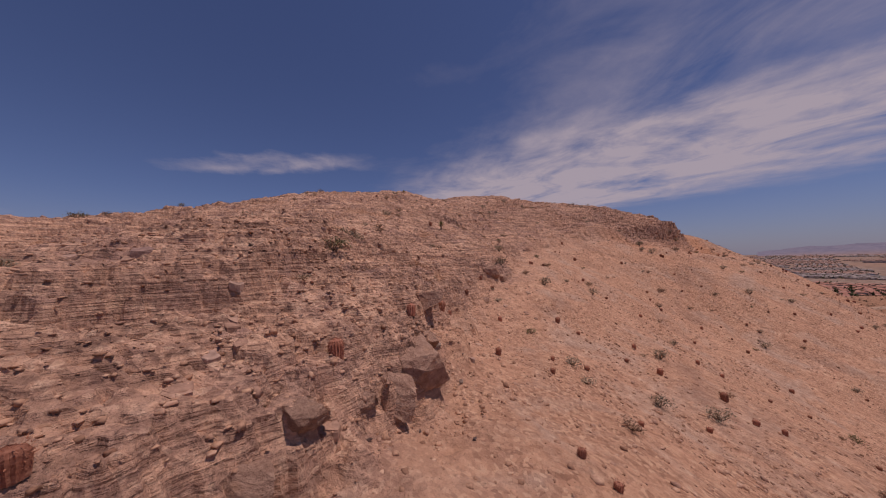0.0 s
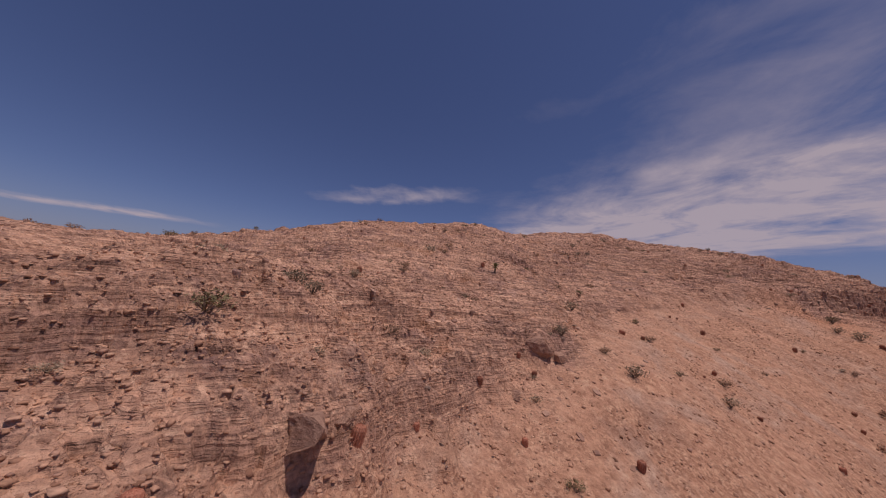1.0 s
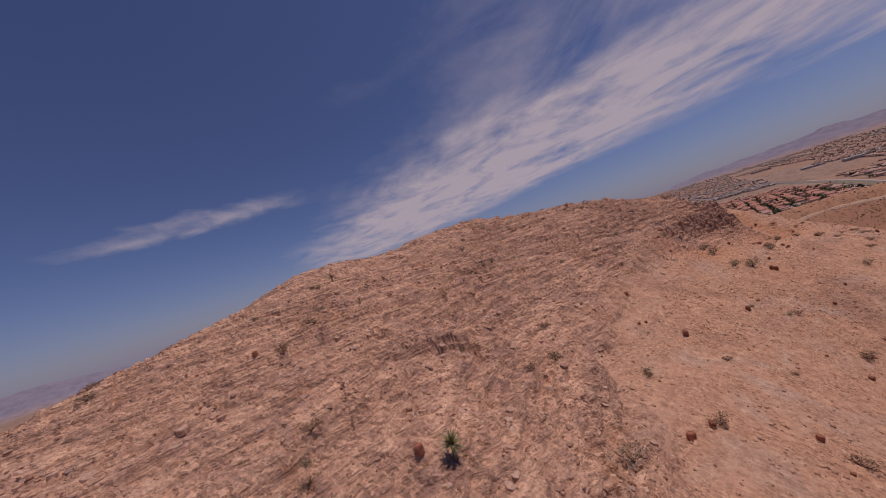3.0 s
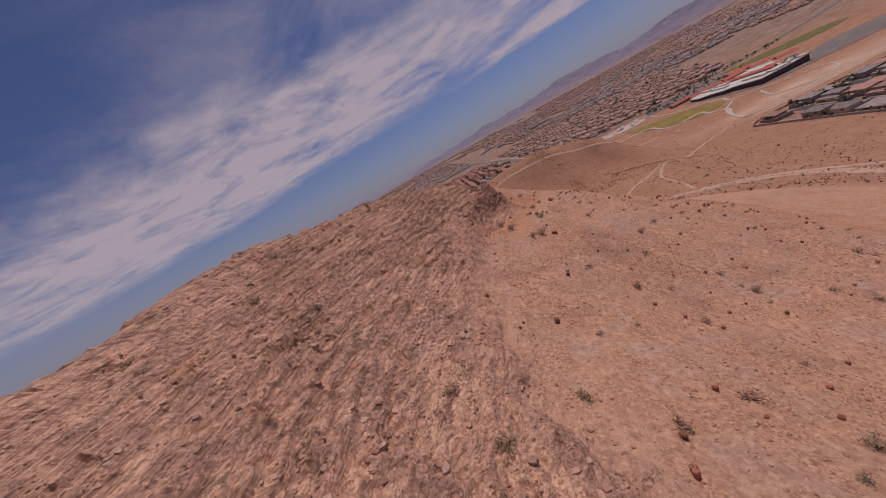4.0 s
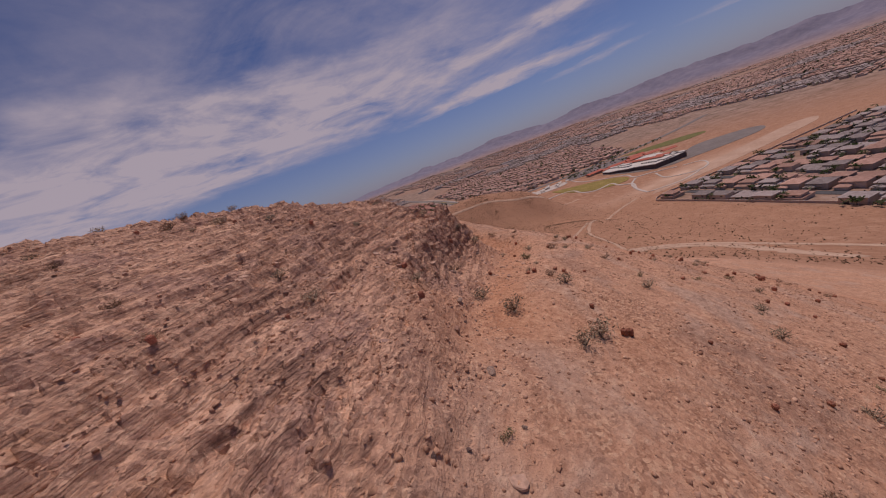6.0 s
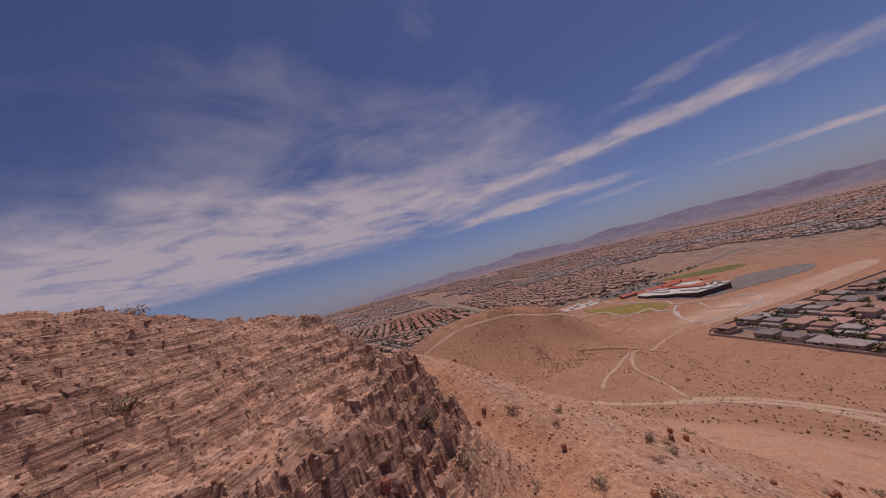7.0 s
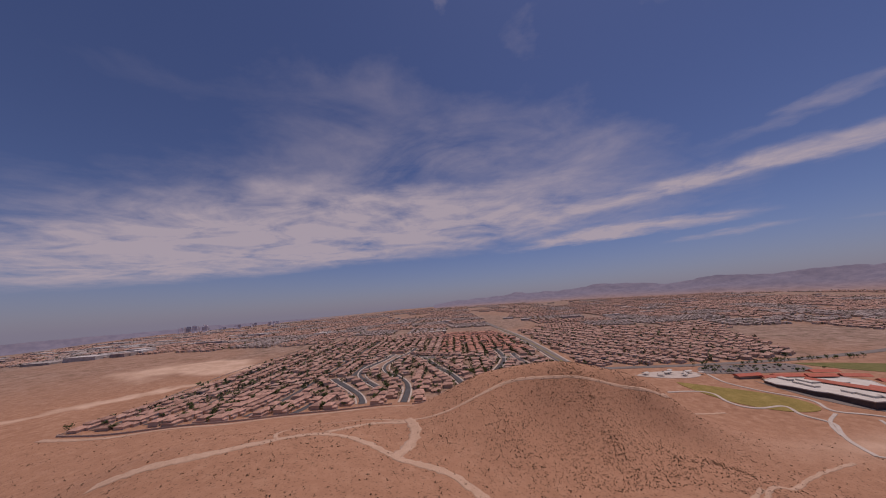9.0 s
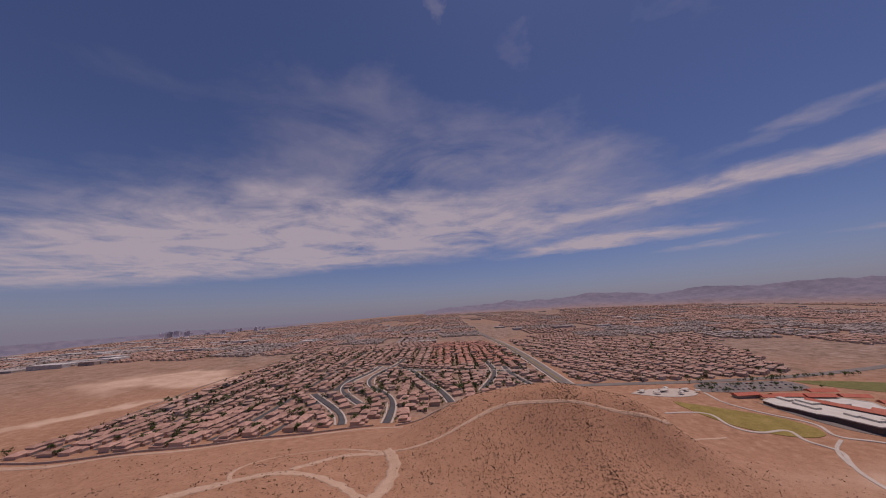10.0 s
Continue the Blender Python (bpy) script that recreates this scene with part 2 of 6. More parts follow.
    # broken plates: larger ones flattened along the bedding
    plates, lie = nodes.new("ShaderNodeTexVoronoi"), nodes.new("ShaderNodeMapping")
    plates.inputs["Scale"].default_value = 2.3
    lie.inputs["Scale"].default_value = (1.0, 0.7, 3.2)
    links.new(shake.outputs[0], lie.inputs[0])
    links.new(lie.outputs[0], plates.inputs["Vector"])
    step = nodes.new("ShaderNodeSeparateColor")
    links.new(plates.outputs["Color"], step.inputs[0])
    normal = None
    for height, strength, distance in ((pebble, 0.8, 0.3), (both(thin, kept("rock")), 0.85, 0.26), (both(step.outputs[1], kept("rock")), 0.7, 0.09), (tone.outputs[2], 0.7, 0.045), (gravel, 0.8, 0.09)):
        relief = nodes.new("ShaderNodeBump")
        relief.inputs["Strength"].default_value, relief.inputs["Distance"].default_value = strength, distance
        links.new(height, relief.inputs["Height"])
        if normal:
            links.new(normal, relief.inputs["Normal"])
        normal = relief.outputs[0]
    links.new(normal, b.inputs["Normal"])
    return m


MAT_GROUND = ground_material()

# ---- the lie of the land: a tilted plain, hills as smooth swells, one cliff band ----
LANDFORMS = [  # x, y, half-width in x and y, height
    (-62, 63, 160, 320, 132.1), (-50, 258, 120, 60, -31.3), (130, 470, 120, 60, 44.9), (-4, 54, 35, 35, -13.6),
    (-300, 250, 160, 160, 12.8), (157, 17, 100, 200, 22.6), (25, 293, 60, 60, -14.6), (-19, 192, 70, 35, -20.4),
    (-36, 45, 14, 28, -3), (-150, 60, 60, 120, -17.1), (245, 476, 120, 60, -14), (10, 150, 35, 35, -13.5),
    (-17, 21, 14, 14, -3.3),
]
MORE_LANDFORMS = [
    (-197, 329, 60, 60, 15.5), (-292, 399, 100, 100, 8.7), (-100, 559, 100, 200, -6.9), (3, -100, 60, 60, 10.9),
    (-35, 106, 28, 14, 4.9), (52, 427, 120, 60, 7.8), (38, 79, 22, 44, -4.8), (-111, 172, 35, 70, 12.8),
    (-250, 60, 120, 60, 12.1), (-411, 454, 200, 100, 7.8), (-4, -48, 60, 60, 5.4), (-71, 69, 14, 14, 4.8),
    (-4, 523, 60, 120, -8),
]
CREST = [(-35, -5, 16, 16, -6.9), (-50, 15, 16, 16, 1.4), (-62, 38, 16, 16, 0.9), (-66, 60, 16, 16, -3.6), (-62, 82, 16, 16, 4.4), (-36, 116, 12, 12, -3.3),
         (-85, 45, 22, 22, 9.4), (-85, 80, 22, 22, 1.2), (-55, 122, 14, 14, 3.1), (-22, 100, 10, 10, -4.5), (-27, 116, 10, 10, 2.0)]
KNOLL = [(60, 440, 45, 45, 4.3), (110, 470, 50, 50, 5.3), (160, 440, 50, 50, 10.7), (20, 450, 45, 45, 2.7), (90, 520, 50, 50, 2.1), (200, 420, 50, 50, 4.0)]
FOLDS = [(-18, 2, 6, 7, 2.3), (-11, 2, 7, 7, -1.1), (-26, 4, 9, 9, 2.2), (-14, 16, 9, 9, -1.3), (-23, 27, 9, 9, 0.9), (-55, 75, 9, 9, -2.9), (-10, 74, 9, 9, 1.4),
         (-47, 46, 9, 9, -1.1), (-13, 61, 9, 9, -1.8), (-20, 60, 9, 9, 0.9), (-30.5, 87.5, 6, 6, -2.3), (-22.4, 97.8, 3, 3, 2.0), (-27, 97, 4, 4, -0.7), (-28, 104, 6, 6, -1.4)]
SADDLE = [(-50, 335, 42, 42, -6.6), (-50, 385, 42, 42, -0.5), (0, 330, 42, 42, -5.3), (110, 400, 42, 42, 8.5), (170, 420, 42, 42, -20.7), (180, 350, 42, 42, 11.6), (220, 375, 42, 42, -6.7), (120, 290, 42, 42, 9.6), (-100, 320, 42, 42, 1.0), (-60, 360, 42, 42, -6.8),
          (0, 280, 42, 42, 4.6), (60, 350, 42, 42, -6.8), (20, 400, 42, 42, 12.1), (60, 400, 42, 42, -8.6), (-20, 445, 34, 34, 8.2), (20, 445, 34, 34, 11.9), (60, 445, 34, 34, 10.1), (100, 445, 34, 34, 6.2), (140, 445, 34, 34, 4.2), (180, 445, 34, 34, 18.7)]
# foot of the rock band: x, y, height of the step, half-width of the band behind it
CLIFF = [(-5, -40, 0.8, 8), (-6.4, 0.6, 1.1, 8), (-10.2, 7.8, 1.4, 8), (-14.6, 12.5, 1.5, 8), (-19.5, 19.5, 1.4, 8), (-24, 31, 0.9, 8), (-33.5, 45, 1.0, 8),
         (-34, 62, 1.0, 8), (-30.8, 73, 1.5, 6), (-27.2, 83, 2.6, 6), (-21.4, 93.4, 4.4, 7), (-17.5, 100.2, 5.4, 7), (-25, 111, 3.2, 8), (-43, 131, 0.8, 9)]

# lesser rock bands on the hill: foot line, height of the step, half-width of the swell
BANDS = [
    [(-12.4, -7, 0.0, 4), (-12.8, -3, 1.49, 4), (-13.1, 0.8, 1.8, 4), (-14.2, 3.0, 1.61, 4), (-16.4, 5.2, 1.05, 4), (-19, 7.2, 0.0, 4)],
    [(-12.3, 6.6, 0.0, 3), (-12.7, 8.0, 0.93, 3), (-13.6, 10.2, 1.05, 3), (-15.8, 12.6, 0.74, 3), (-18.6, 16.8, 0.74, 3), (-20.6, 20.5, 0.81, 3), (-22.6, 23.8, 0.0, 3)],
    [(-8.0, 3.0, 0.0, 3), (-8.4, 4.2, 1.28, 3), (-8.9, 5.9, 1.68, 3), (-10.0, 7.5, 1.52, 3), (-11.8, 8.8, 0.0, 3)],
    [(-23.6, 9.0, 0.0, 3), (-23.9, 11.2, 0.68, 3), (-23.9, 15.2, 0.81, 3), (-26.2, 17.6, 0.0, 3)],
    [(-23.8, 20.0, 0.0, 3), (-22.8, 22.4, 0.87, 3), (-22.3, 25.4, 1.12, 3), (-22.1, 28.0, 1.05, 3), (-23.0, 31.4, 0.0, 3)],
    [(-44, 30, 0.0, 4), (-42.2, 34.5, 0.99, 4), (-41.4, 38.0, 1.24, 4), (-42.2, 41, 0.0, 4)],
    [(-30.2, 36.5, 0.0, 3), (-30.8, 40.0, 0.62, 3), (-32.2, 44.0, 0.68, 3), (-34.0, 48, 0.0, 3)],
    [(-40.5, 12, 0.0, 4), (-38.8, 17, 0.56, 4), (-39.2, 23, 0.56, 4), (-41, 27, 0.0, 4)],
    [(-26, 1.5, 0.0, 3), (-28.5, 2.0, 0.56, 3), (-32.5, 3.2, 0.5, 3), (-36, 5, 0.0, 3)],
    [(-50, 56, 0.0, 4), (-44, 68, 0.43, 4), (-39.5, 77, 0.5, 4), (-36.2, 85.5, 0.5, 4), (-36.0, 93, 0.37, 4), (-37, 99, 0.0, 4)],
    [(-40.5, 73, 0.0, 3), (-36.5, 80.5, 0.43, 3), (-33.4, 85, 0.43, 3), (-32.6, 90.5, 0.0, 3)],
    [(-19, -8, 0.0, 3), (-21.5, -3, 0.81, 3), (-24, 1, 0.87, 3), (-27, 4, 0.0, 3)],
    [(-25, -9, 0.0, 3), (-28, -4, 0.74, 3), (-31, 0, 0.74, 3), (-35, 4, 0.0, 3)],
    [(-33, -9, 0.0, 4), (-36.5, -3, 0.74, 4), (-40, 1, 0.68, 4), (-44, 6, 0.0, 4)],
    [(-5.8, -3.6, 0.0, 3), (-6.3, -1.6, 1.04, 3), (-6.8, 0.6, 1.44, 3), (-7.7, 1.9, 1.2, 3), (-9.2, 2.7, 0.0, 3)],
    [(-53, 48, 0.0, 4), (-48.5, 58, 0.5, 4), (-46.0, 66, 0.5, 4), (-45, 72, 0.0, 4)],
]


def lattice(ix, iy, seed):
    n = (ix.astype(np.int64) * 374761393 + iy.astype(np.int64) * 668265263 + seed * 974634777) & 0x7FFFFFFF
    n = ((n ^ (n >> 13)) * 1274126177) & 0x7FFFFFFF
    return ((n ^ (n >> 16)) & 0xFFFF) / 32767.5 - 1.0


def value_noise(x, y, seed=0):
    ix, iy = np.floor(x), np.floor(y)
    fx, fy = x - ix, y - iy
    fx, fy = fx * fx * (3 - 2 * fx), fy * fy * (3 - 2 * fy)
    a, b = lattice(ix, iy, seed), lattice(ix + 1, iy, seed)
    c, d = lattice(ix, iy + 1, seed), lattice(ix + 1, iy + 1, seed)
    return (a + (b - a) * fx) * (1 - fy) + (c + (d - c) * fx) * fy


def fbm(x, y, octaves, seed=0):
    total, amp = 0.0, 1.0
    for k in range(octaves):
        total = total + amp * value_noise(x * 2**k + 17.3 * k, y * 2**k - 9.1 * k, seed + k)
        amp *= 0.5
    return total


def blocks(x, y, size, seed):
    """Broken blocks: each cell keeps one height; also how near the joint between cells is."""
    x, y = x / size, y / size
    ix, iy = np.floor(x), np.floor(y)
    first, second, level = np.full(np.shape(x), 9.0), np.full(np.shape(x), 9.0), np.zeros(np.shape(x))
    for ox in (-1, 0, 1):
        for oy in (-1, 0, 1):
            cx, cy = ix + ox, iy + oy
            d = (cx + 0.5 + 0.42 * lattice(cx, cy, seed) - x) ** 2 + (cy + 0.5 + 0.42 * lattice(cx, cy, seed + 1) - y) ** 2
            level = np.where(d < first, lattice(cx, cy, seed + 2), level)
            second = np.where(d < first, first, np.minimum(second, d))
            first = np.minimum(first, d)
    return level, np.sqrt(second) - np.sqrt(first)


def smooth(a, b, v):
    t = np.clip((v - a) / (b - a), 0, 1)
    return t * t * (3 - 2 * t)


def line_side(x, y, line):
    """Signed distance to a line of points (left of it is positive), with its step and width there."""
    best = np.full(np.shape(x), 1e9)
    side, step, wide = np.zeros(np.shape(x)), np.zeros(np.shape(x)), np.ones(np.shape(x))
    for (x0, y0, h0, w0), (x1, y1, h1, w1) in zip(line, line[1:]):
        dx, dy = x1 - x0, y1 - y0
        t = np.clip(((x - x0) * dx + (y - y0) * dy) / (dx * dx + dy * dy), 0, 1)
        px, py = x - x0 - t * dx, y - y0 - t * dy
        d = np.hypot(px, py)
        near = d < best
        best = np.where(near, d, best)
        side = np.where(near, np.where(dx * py - dy * px > 0, d, -d), side)
        step = np.where(near, h0 + t * (h1 - h0), step)
        wide = np.where(near, w0 + t * (w1 - w0), wide)
    return side, step, wide


def cliff_side(x, y):
    return line_side(x, y, CLIFF)


EYE_Z, PLAIN_EDGE, PLAIN_END = 41.0, 1500.0, 4900.0
# dip of the far plain's edge below the level line, in degrees, by bearing to the left of +y
DIP = [(-180, 1.8), (-90, 1.8), (-55, 1.5), (-48, 1.2), (-37, 0.7), (-21, 0.4), (0, 0.3), (10, 0.43), (20, 0.8), (28, 0.94), (36, 1.2), (47, 1.4), (55, 2.0), (70, 2.2), (180, 1.8)]


def swell(x, y):
    """The smooth land without the rock bands and roughness: a tilted plain that runs flat to the horizon, and hills."""
    far = np.hypot(x, y)
    k = np.minimum(1, PLAIN_EDGE / np.maximum(far, 1))
    z = -120 - 0.0275 * 900 * np.tanh(x * k / 900) + 0.0386 * 1500 * np.tanh(np.maximum(y * k, -200) / 1500)
    bearing = np.degrees(np.arctan2(-x, y))
    edge = EYE_Z - PLAIN_END * np.tan(np.radians(np.interp(bearing, [d[0] for d in DIP], [d[1] for d in DIP])))
    z = z + (edge - z) * np.clip((far - PLAIN_EDGE) / (PLAIN_END - PLAIN_EDGE), 0, 1.2)
    for cx, cy, sx, sy, h in LANDFORMS + MORE_LANDFORMS + CREST + KNOLL + FOLDS + SADDLE:
        z = z + h * np.exp(-(((x - cx) / sx) ** 2) - ((y - cy) / sy) ** 2)
    return z


def hill_zone(x, y):
    """One on the hill that the camera skims, nought past its foot."""
    return 1 - smooth(1.0, 1.5, np.hypot((x + 20) / 110, (y - 55) / 125))


def rocky(x, y):
    """How rocky the ground is: the bedded rock west of the band, the scree east of it."""
    side, step, wide = cliff_side(x + 1.5 * value_noise(x * 0.3, y * 0.3, 5), y + 1.5 * value_noise(x * 0.3, y * 0.3, 6))
    return (0.35 * smooth(-7, 0, side) + 0.65 * smooth(-1.5, 4.0, side)) * hill_zone(x, y)


def land(x, y):
    """The height of the ground."""
    x, y = np.atleast_1d(np.asarray(x, float)), np.atleast_1d(np.asarray(y, float))
    z = swell(x, y)
    zone = hill_zone(x, y)
    wob = 0.9 * value_noise(x * 0.45, y * 0.45, 3) + 0.5 * value_noise(x * 1.3, y * 1.3, 4)
    cell, joint = blocks(x + 0.2 * value_noise(x * 1.7, y * 1.7, 53), y, 0.55, 70)
    chunk, crack = blocks(x, y + 0.3 * value_noise(x * 1.1, y * 1.1, 55), 1.15, 72)
    side, step, wide = cliff_side(x, y)
    high = smooth(1.6, 3.2, step)
    side, step, wide = cliff_side(x + wob * (1 - 0.7 * high), y + wob * (1 - 0.7 * high))
    ragged = side + high * (0.06 * cell + 0.18 * chunk + 0.28 * value_noise(x * 0.8, y * 0.8, 58))
    rise = (1 - high) * smooth(-1.0, 1.6, side) + high * (0.24 * smooth(-1.2, 2.4, side) + 0.36 * smooth(1.5, 3.0, ragged) + 0.40 * smooth(2.7, 4.2, ragged + 0.3 * value_noise(x * 0.6, y * 0.6, 56)))
    rise = rise * np.exp(-np.maximum(side - 4.2 * high, 0) / (wide - 1.5 * high)) - 0.30 * smooth(-7, -1, side) * (1 - smooth(-1.5, 2.0, side))
    z = z + step * rise * zone
    z = z + high * zone * np.exp(-(((side - 2.8) / 1.4) ** 2)) * (0.22 * chunk + 0.09 * cell + 0.15 * smooth(0, 0.2, crack) - 0.12)
    wob = 0.35 * value_noise(x * 0.7, y * 0.7, 13) + 0.22 * cell
    for line in BANDS:
        lx, ly = [p[0] for p in line], [p[1] for p in line]
        near = (x > min(lx) - 5) & (x < max(lx) + 5) & (y > min(ly) - 5) & (y < max(ly) + 5)
        if not near.any():
            continue
        d, h, w = line_side(x[near] + wob[near], y[near] + wob[near], line)
        lift = np.zeros(np.shape(z))
        lift[near] = h * (0.7 * smooth(-0.2, 0.12, d) + 0.3 * smooth(0.45, 0.7, d + 0.3 * joint[near]) - smooth(-w, w, d))
        z = z + lift
    rock = smooth(-1.0, 2.0, side) * zone
    # bedding: ledges along the contour, their edges ragged and broken off along their length
    rough = 0.16 * value_noise(x * 0.5, y * 0.5, 17) + 0.10 * value_noise(x * 1.25, y * 1.25, 18) + 0.06 * value_noise(x * 2.9, y * 2.9, 19)
    bed = (z + 0.6 * value_noise(x * 0.09, y * 0.09, 8) + 0.05 * x - 0.03 * y + 1.3 * rough) / 0.75
    tread = (np.floor(bed) + smooth(0.78, 1.0, bed - np.floor(bed)) - bed) * 0.75
    level = lattice(np.floor(bed), np.floor(x * 0.16 + y * 0.05 + 2.0 * value_noise(x * 0.1, y * 0.1, 24)), 25)
    patch = np.maximum(smooth(-0.1, 0.5, value_noise(x * 0.13, y * 0.13, 9) + 0.4 * level), 0.8 * high)
    z = z + 1.1 * rock * patch * tread
    bed = (z + 0.3 * value_noise(x * 0.2, y * 0.2, 14) + 0.9 * rough) / 0.26
    tread = (np.floor(bed) + smooth(0.7, 1.0, bed - np.floor(bed)) - bed) * 0.26
    level = lattice(np.floor(bed), np.floor(x * 0.35 - y * 0.22 + 1.5 * value_noise(x * 0.3, y * 0.3, 26)), 27)
    z = z + rock * smooth(-0.3, 0.3, value_noise(x * 0.3, y * 0.3, 16) + 0.5 * level) * tread
    # long beds that crop out side by side, in line with the cliff's lip
    run = side + 0.5 * value_noise(x * 0.25, y * 0.25, 61) + 0.25 * rough
    for gap, drop, seed in ((2.3, 0.34, 62), (0.85, 0.15, 64)):
        row = run / gap
        part_of = row - np.floor(row)
        worn = smooth(-0.35, 0.25, value_noise(x * 0.09, y * 0.09, seed) + 0.6 * lattice(np.floor(row), np.floor((0.42 * x + 0.91 * y) * 0.14), seed + 1))
        z = z + drop * worn * rock * smooth(1.5, 4.0, side) * (smooth(0.0, 0.12, part_of) - part_of)
    # outcrops broken into blocks, stretched along the bedding
    crop = smooth(0.0, 0.4, value_noise(x * 0.14, y * 0.14, 12) + 0.8 * np.exp(-(((side - 1.5) / 2.5) ** 2)) - 0.1) * zone
    crop = crop * np.maximum(rock, 0.7 * np.exp(-((side / 1.5) ** 2)))
    crop = np.maximum(crop, 0.7 * rock)
    strike, across = 0.42 * x + 0.91 * y + 0.5 * value_noise(x * 0.4, y * 0.4, 57), 0.91 * x - 0.42 * y + 0.25 * value_noise(x * 0.9, y * 0.9, 51)
    level, joint = blocks(0.32 * strike, across, 0.95, 60)
    z = z + crop * (0.17 * level + 0.12 * smooth(0, 0.2, joint) - 0.08)
    level, joint = blocks(0.4 * strike, across, 0.46, 80)
    z = z + crop * (0.11 * level + 0.08 * smooth(0, 0.25, joint) - 0.05)
    level, joint = blocks(0.55 * strike, across, 0.28, 90)
    z = z + (0.02 * zone + 0.045 * rock) * (level + 0.7 * smooth(0, 0.3, joint) - 0.4)
    crease = np.abs(value_noise(x * 1.5 + 0.5 * value_noise(x, y, 45), y * 1.1, 46)) + 0.6 * np.abs(value_noise(x * 3.1, y * 2.6, 47))
    z = z + zone * (0.02 + 0.06 * rock) * (crease - 0.5)
    z = z + zone * (0.45 * fbm(x * 0.11, y * 0.11, 2, 20) + (0.09 + 0.05 * rock) * fbm(x * 0.55, y * 0.55, 4, 30))
    z = z + (1 - zone) * (0.8 * value_noise(x * 0.02, y * 0.02, 40)) * smooth(-30, 60, z - (-112))
    return z


# ---- ground: one sheet to the horizon, finest on the hill ----
def rule(lo, hi, step, mid_lo, mid_hi, mid, end_lo, end_hi):
    """Coordinates: even in the core, growing outwards to the ends, never wider than mid in the middle ground."""
    inner = list(np.arange(lo, hi + step / 2, step))
    for sign, start, edge, end in ((1, inner[-1], mid_hi, end_hi), (-1, inner[0], mid_lo, end_lo)):
        at, s, side = start, step, []
        while sign * (end - at) > 0:
            s = s * 1.09
            if sign * (edge - at) > 0:
                s = min(s, mid)
            at += sign * s
            side.append(at)
        inner = inner + side if sign > 0 else side[::-1] + inner
    return np.array(inner)


def make_ground():
    xs = rule(-60, 14, 0.15, -780, 420, 8.0, -4900, 4900)
    ys = rule(-12, 122, 0.15, -60, 980, 7.0, -4900, 4900)
    gx, gy = np.meshgrid(xs, ys)
    gx, gy = gx.ravel(), gy.ravel()
    gz = land(gx, gy)
    nx, ny = len(xs), len(ys)
    corner = (np.arange(ny - 1)[:, None] * nx + np.arange(nx - 1)[None, :]).ravel()
    faces = np.stack([corner, corner + 1, corner + nx + 1, corner + nx], 1)
    mesh = bpy.data.meshes.new("ground")
    mesh.vertices.add(len(gx))
    mesh.vertices.foreach_set("co", np.stack([gx, gy, gz], 1).ravel())
    mesh.loops.add(faces.size)
    mesh.loops.foreach_set("vertex_index", faces.ravel())
    mesh.polygons.add(len(faces))
    mesh.polygons.foreach_set("loop_start", np.arange(len(faces)) * 4)
    mesh.update(calc_edges=True)
    values = {"rock": rocky(gx, gy), "hill": hill_zone(gx, gy), "varnish": 0.0 * gx}
    mesh.polygons.foreach_set("use_smooth", values["rock"][faces[:, 0]] < 0.35)
    knoll = np.exp(-(((gx - 105) / 85) ** 2) - ((gy - 410) / 60) ** 2)
    values["scrub"] = np.clip(knoll * 0.6 + 0.5 * smooth(130, 230, gy) * (1 - smooth(420, 520, gy)), 0, 0.8)
    values["town"] = smooth(800, 1300, np.hypot(gx, gy)) * (0.62 + 0.38 * smooth(0.0, 0.5, 0.6 + fbm(gx / 420, gy / 420, 2, 71)))
    built = smooth(-490, -460, gx) * (1 - smooth(175, 200, gx)) * smooth(530, 580, gy - 0.12 * np.abs(gx + 250)) * (1 - smooth(1150, 1250, gy))
    built = np.maximum(built, smooth(225, 245, gx) * (1 - smooth(640, 760, gx - 0.2 * (gy - 720))) * smooth(715, 740, gy) * (1 - smooth(1250, 1330, gy)))
    built = np.maximum(built, smooth(296, 304, gx) * (1 - smooth(690, 700, gx)) * smooth(60, 80, gy) * (1 - smooth(358, 366, gy)))
    values["town"] = np.maximum(values["town"], 0.85 * built)
    wx, wy = gx + 45 * fbm(gx / 90, gy / 90, 3, 141), gy + 35 * fbm(gx / 80, gy / 80, 3, 142)
    pale = 0.85 * smooth(0.2, 0.6, np.exp(-(((wx + 610 + 0.35 * (wy - 830)) / 200) ** 2) - ((wy - 850) / 75) ** 2))
    streak = smooth(0.3, 0.6, np.exp(-(((wy - 650 - 0.75 * (wx + 555)) / 26) ** 2) - ((wx + 570) / 110) ** 2))
    values["sand"] = np.maximum(pale, 0.8 * streak) + 0.8 * np.exp(-(((gx - 420) / 120) ** 2) - ((gy - 420) / 22) ** 2)
    side, step, wide = cliff_side(gx, gy)
    for line in BANDS:
        d, h, w = line_side(gx, gy, line)
        values["varnish"] = np.maximum(values["varnish"], smooth(0.1, 0.8, h) * np.exp(-(((d - 0.7) / 1.1) ** 2)) * values["hill"])
        values["rock"] = np.maximum(values["rock"], smooth(0.05, 0.4, h) * np.exp(-(((d - 0.6) / 1.6) ** 2)) * values["hill"])
    values["varnish"] = np.maximum(values["varnish"], smooth(1.5, 3.0, step) * np.exp(-(((side - 2.7) / 1.5) ** 2)) * values["hill"])
    values["apron"] = 0.75 * np.exp(-(((side + 2.2) / 2.2) ** 2)) * smooth(1.0, 3.2, step) + 0.25 * smooth(0.45, 0.8, fbm(gx * 0.06, gy * 0.06, 2, 77)) * values["hill"]
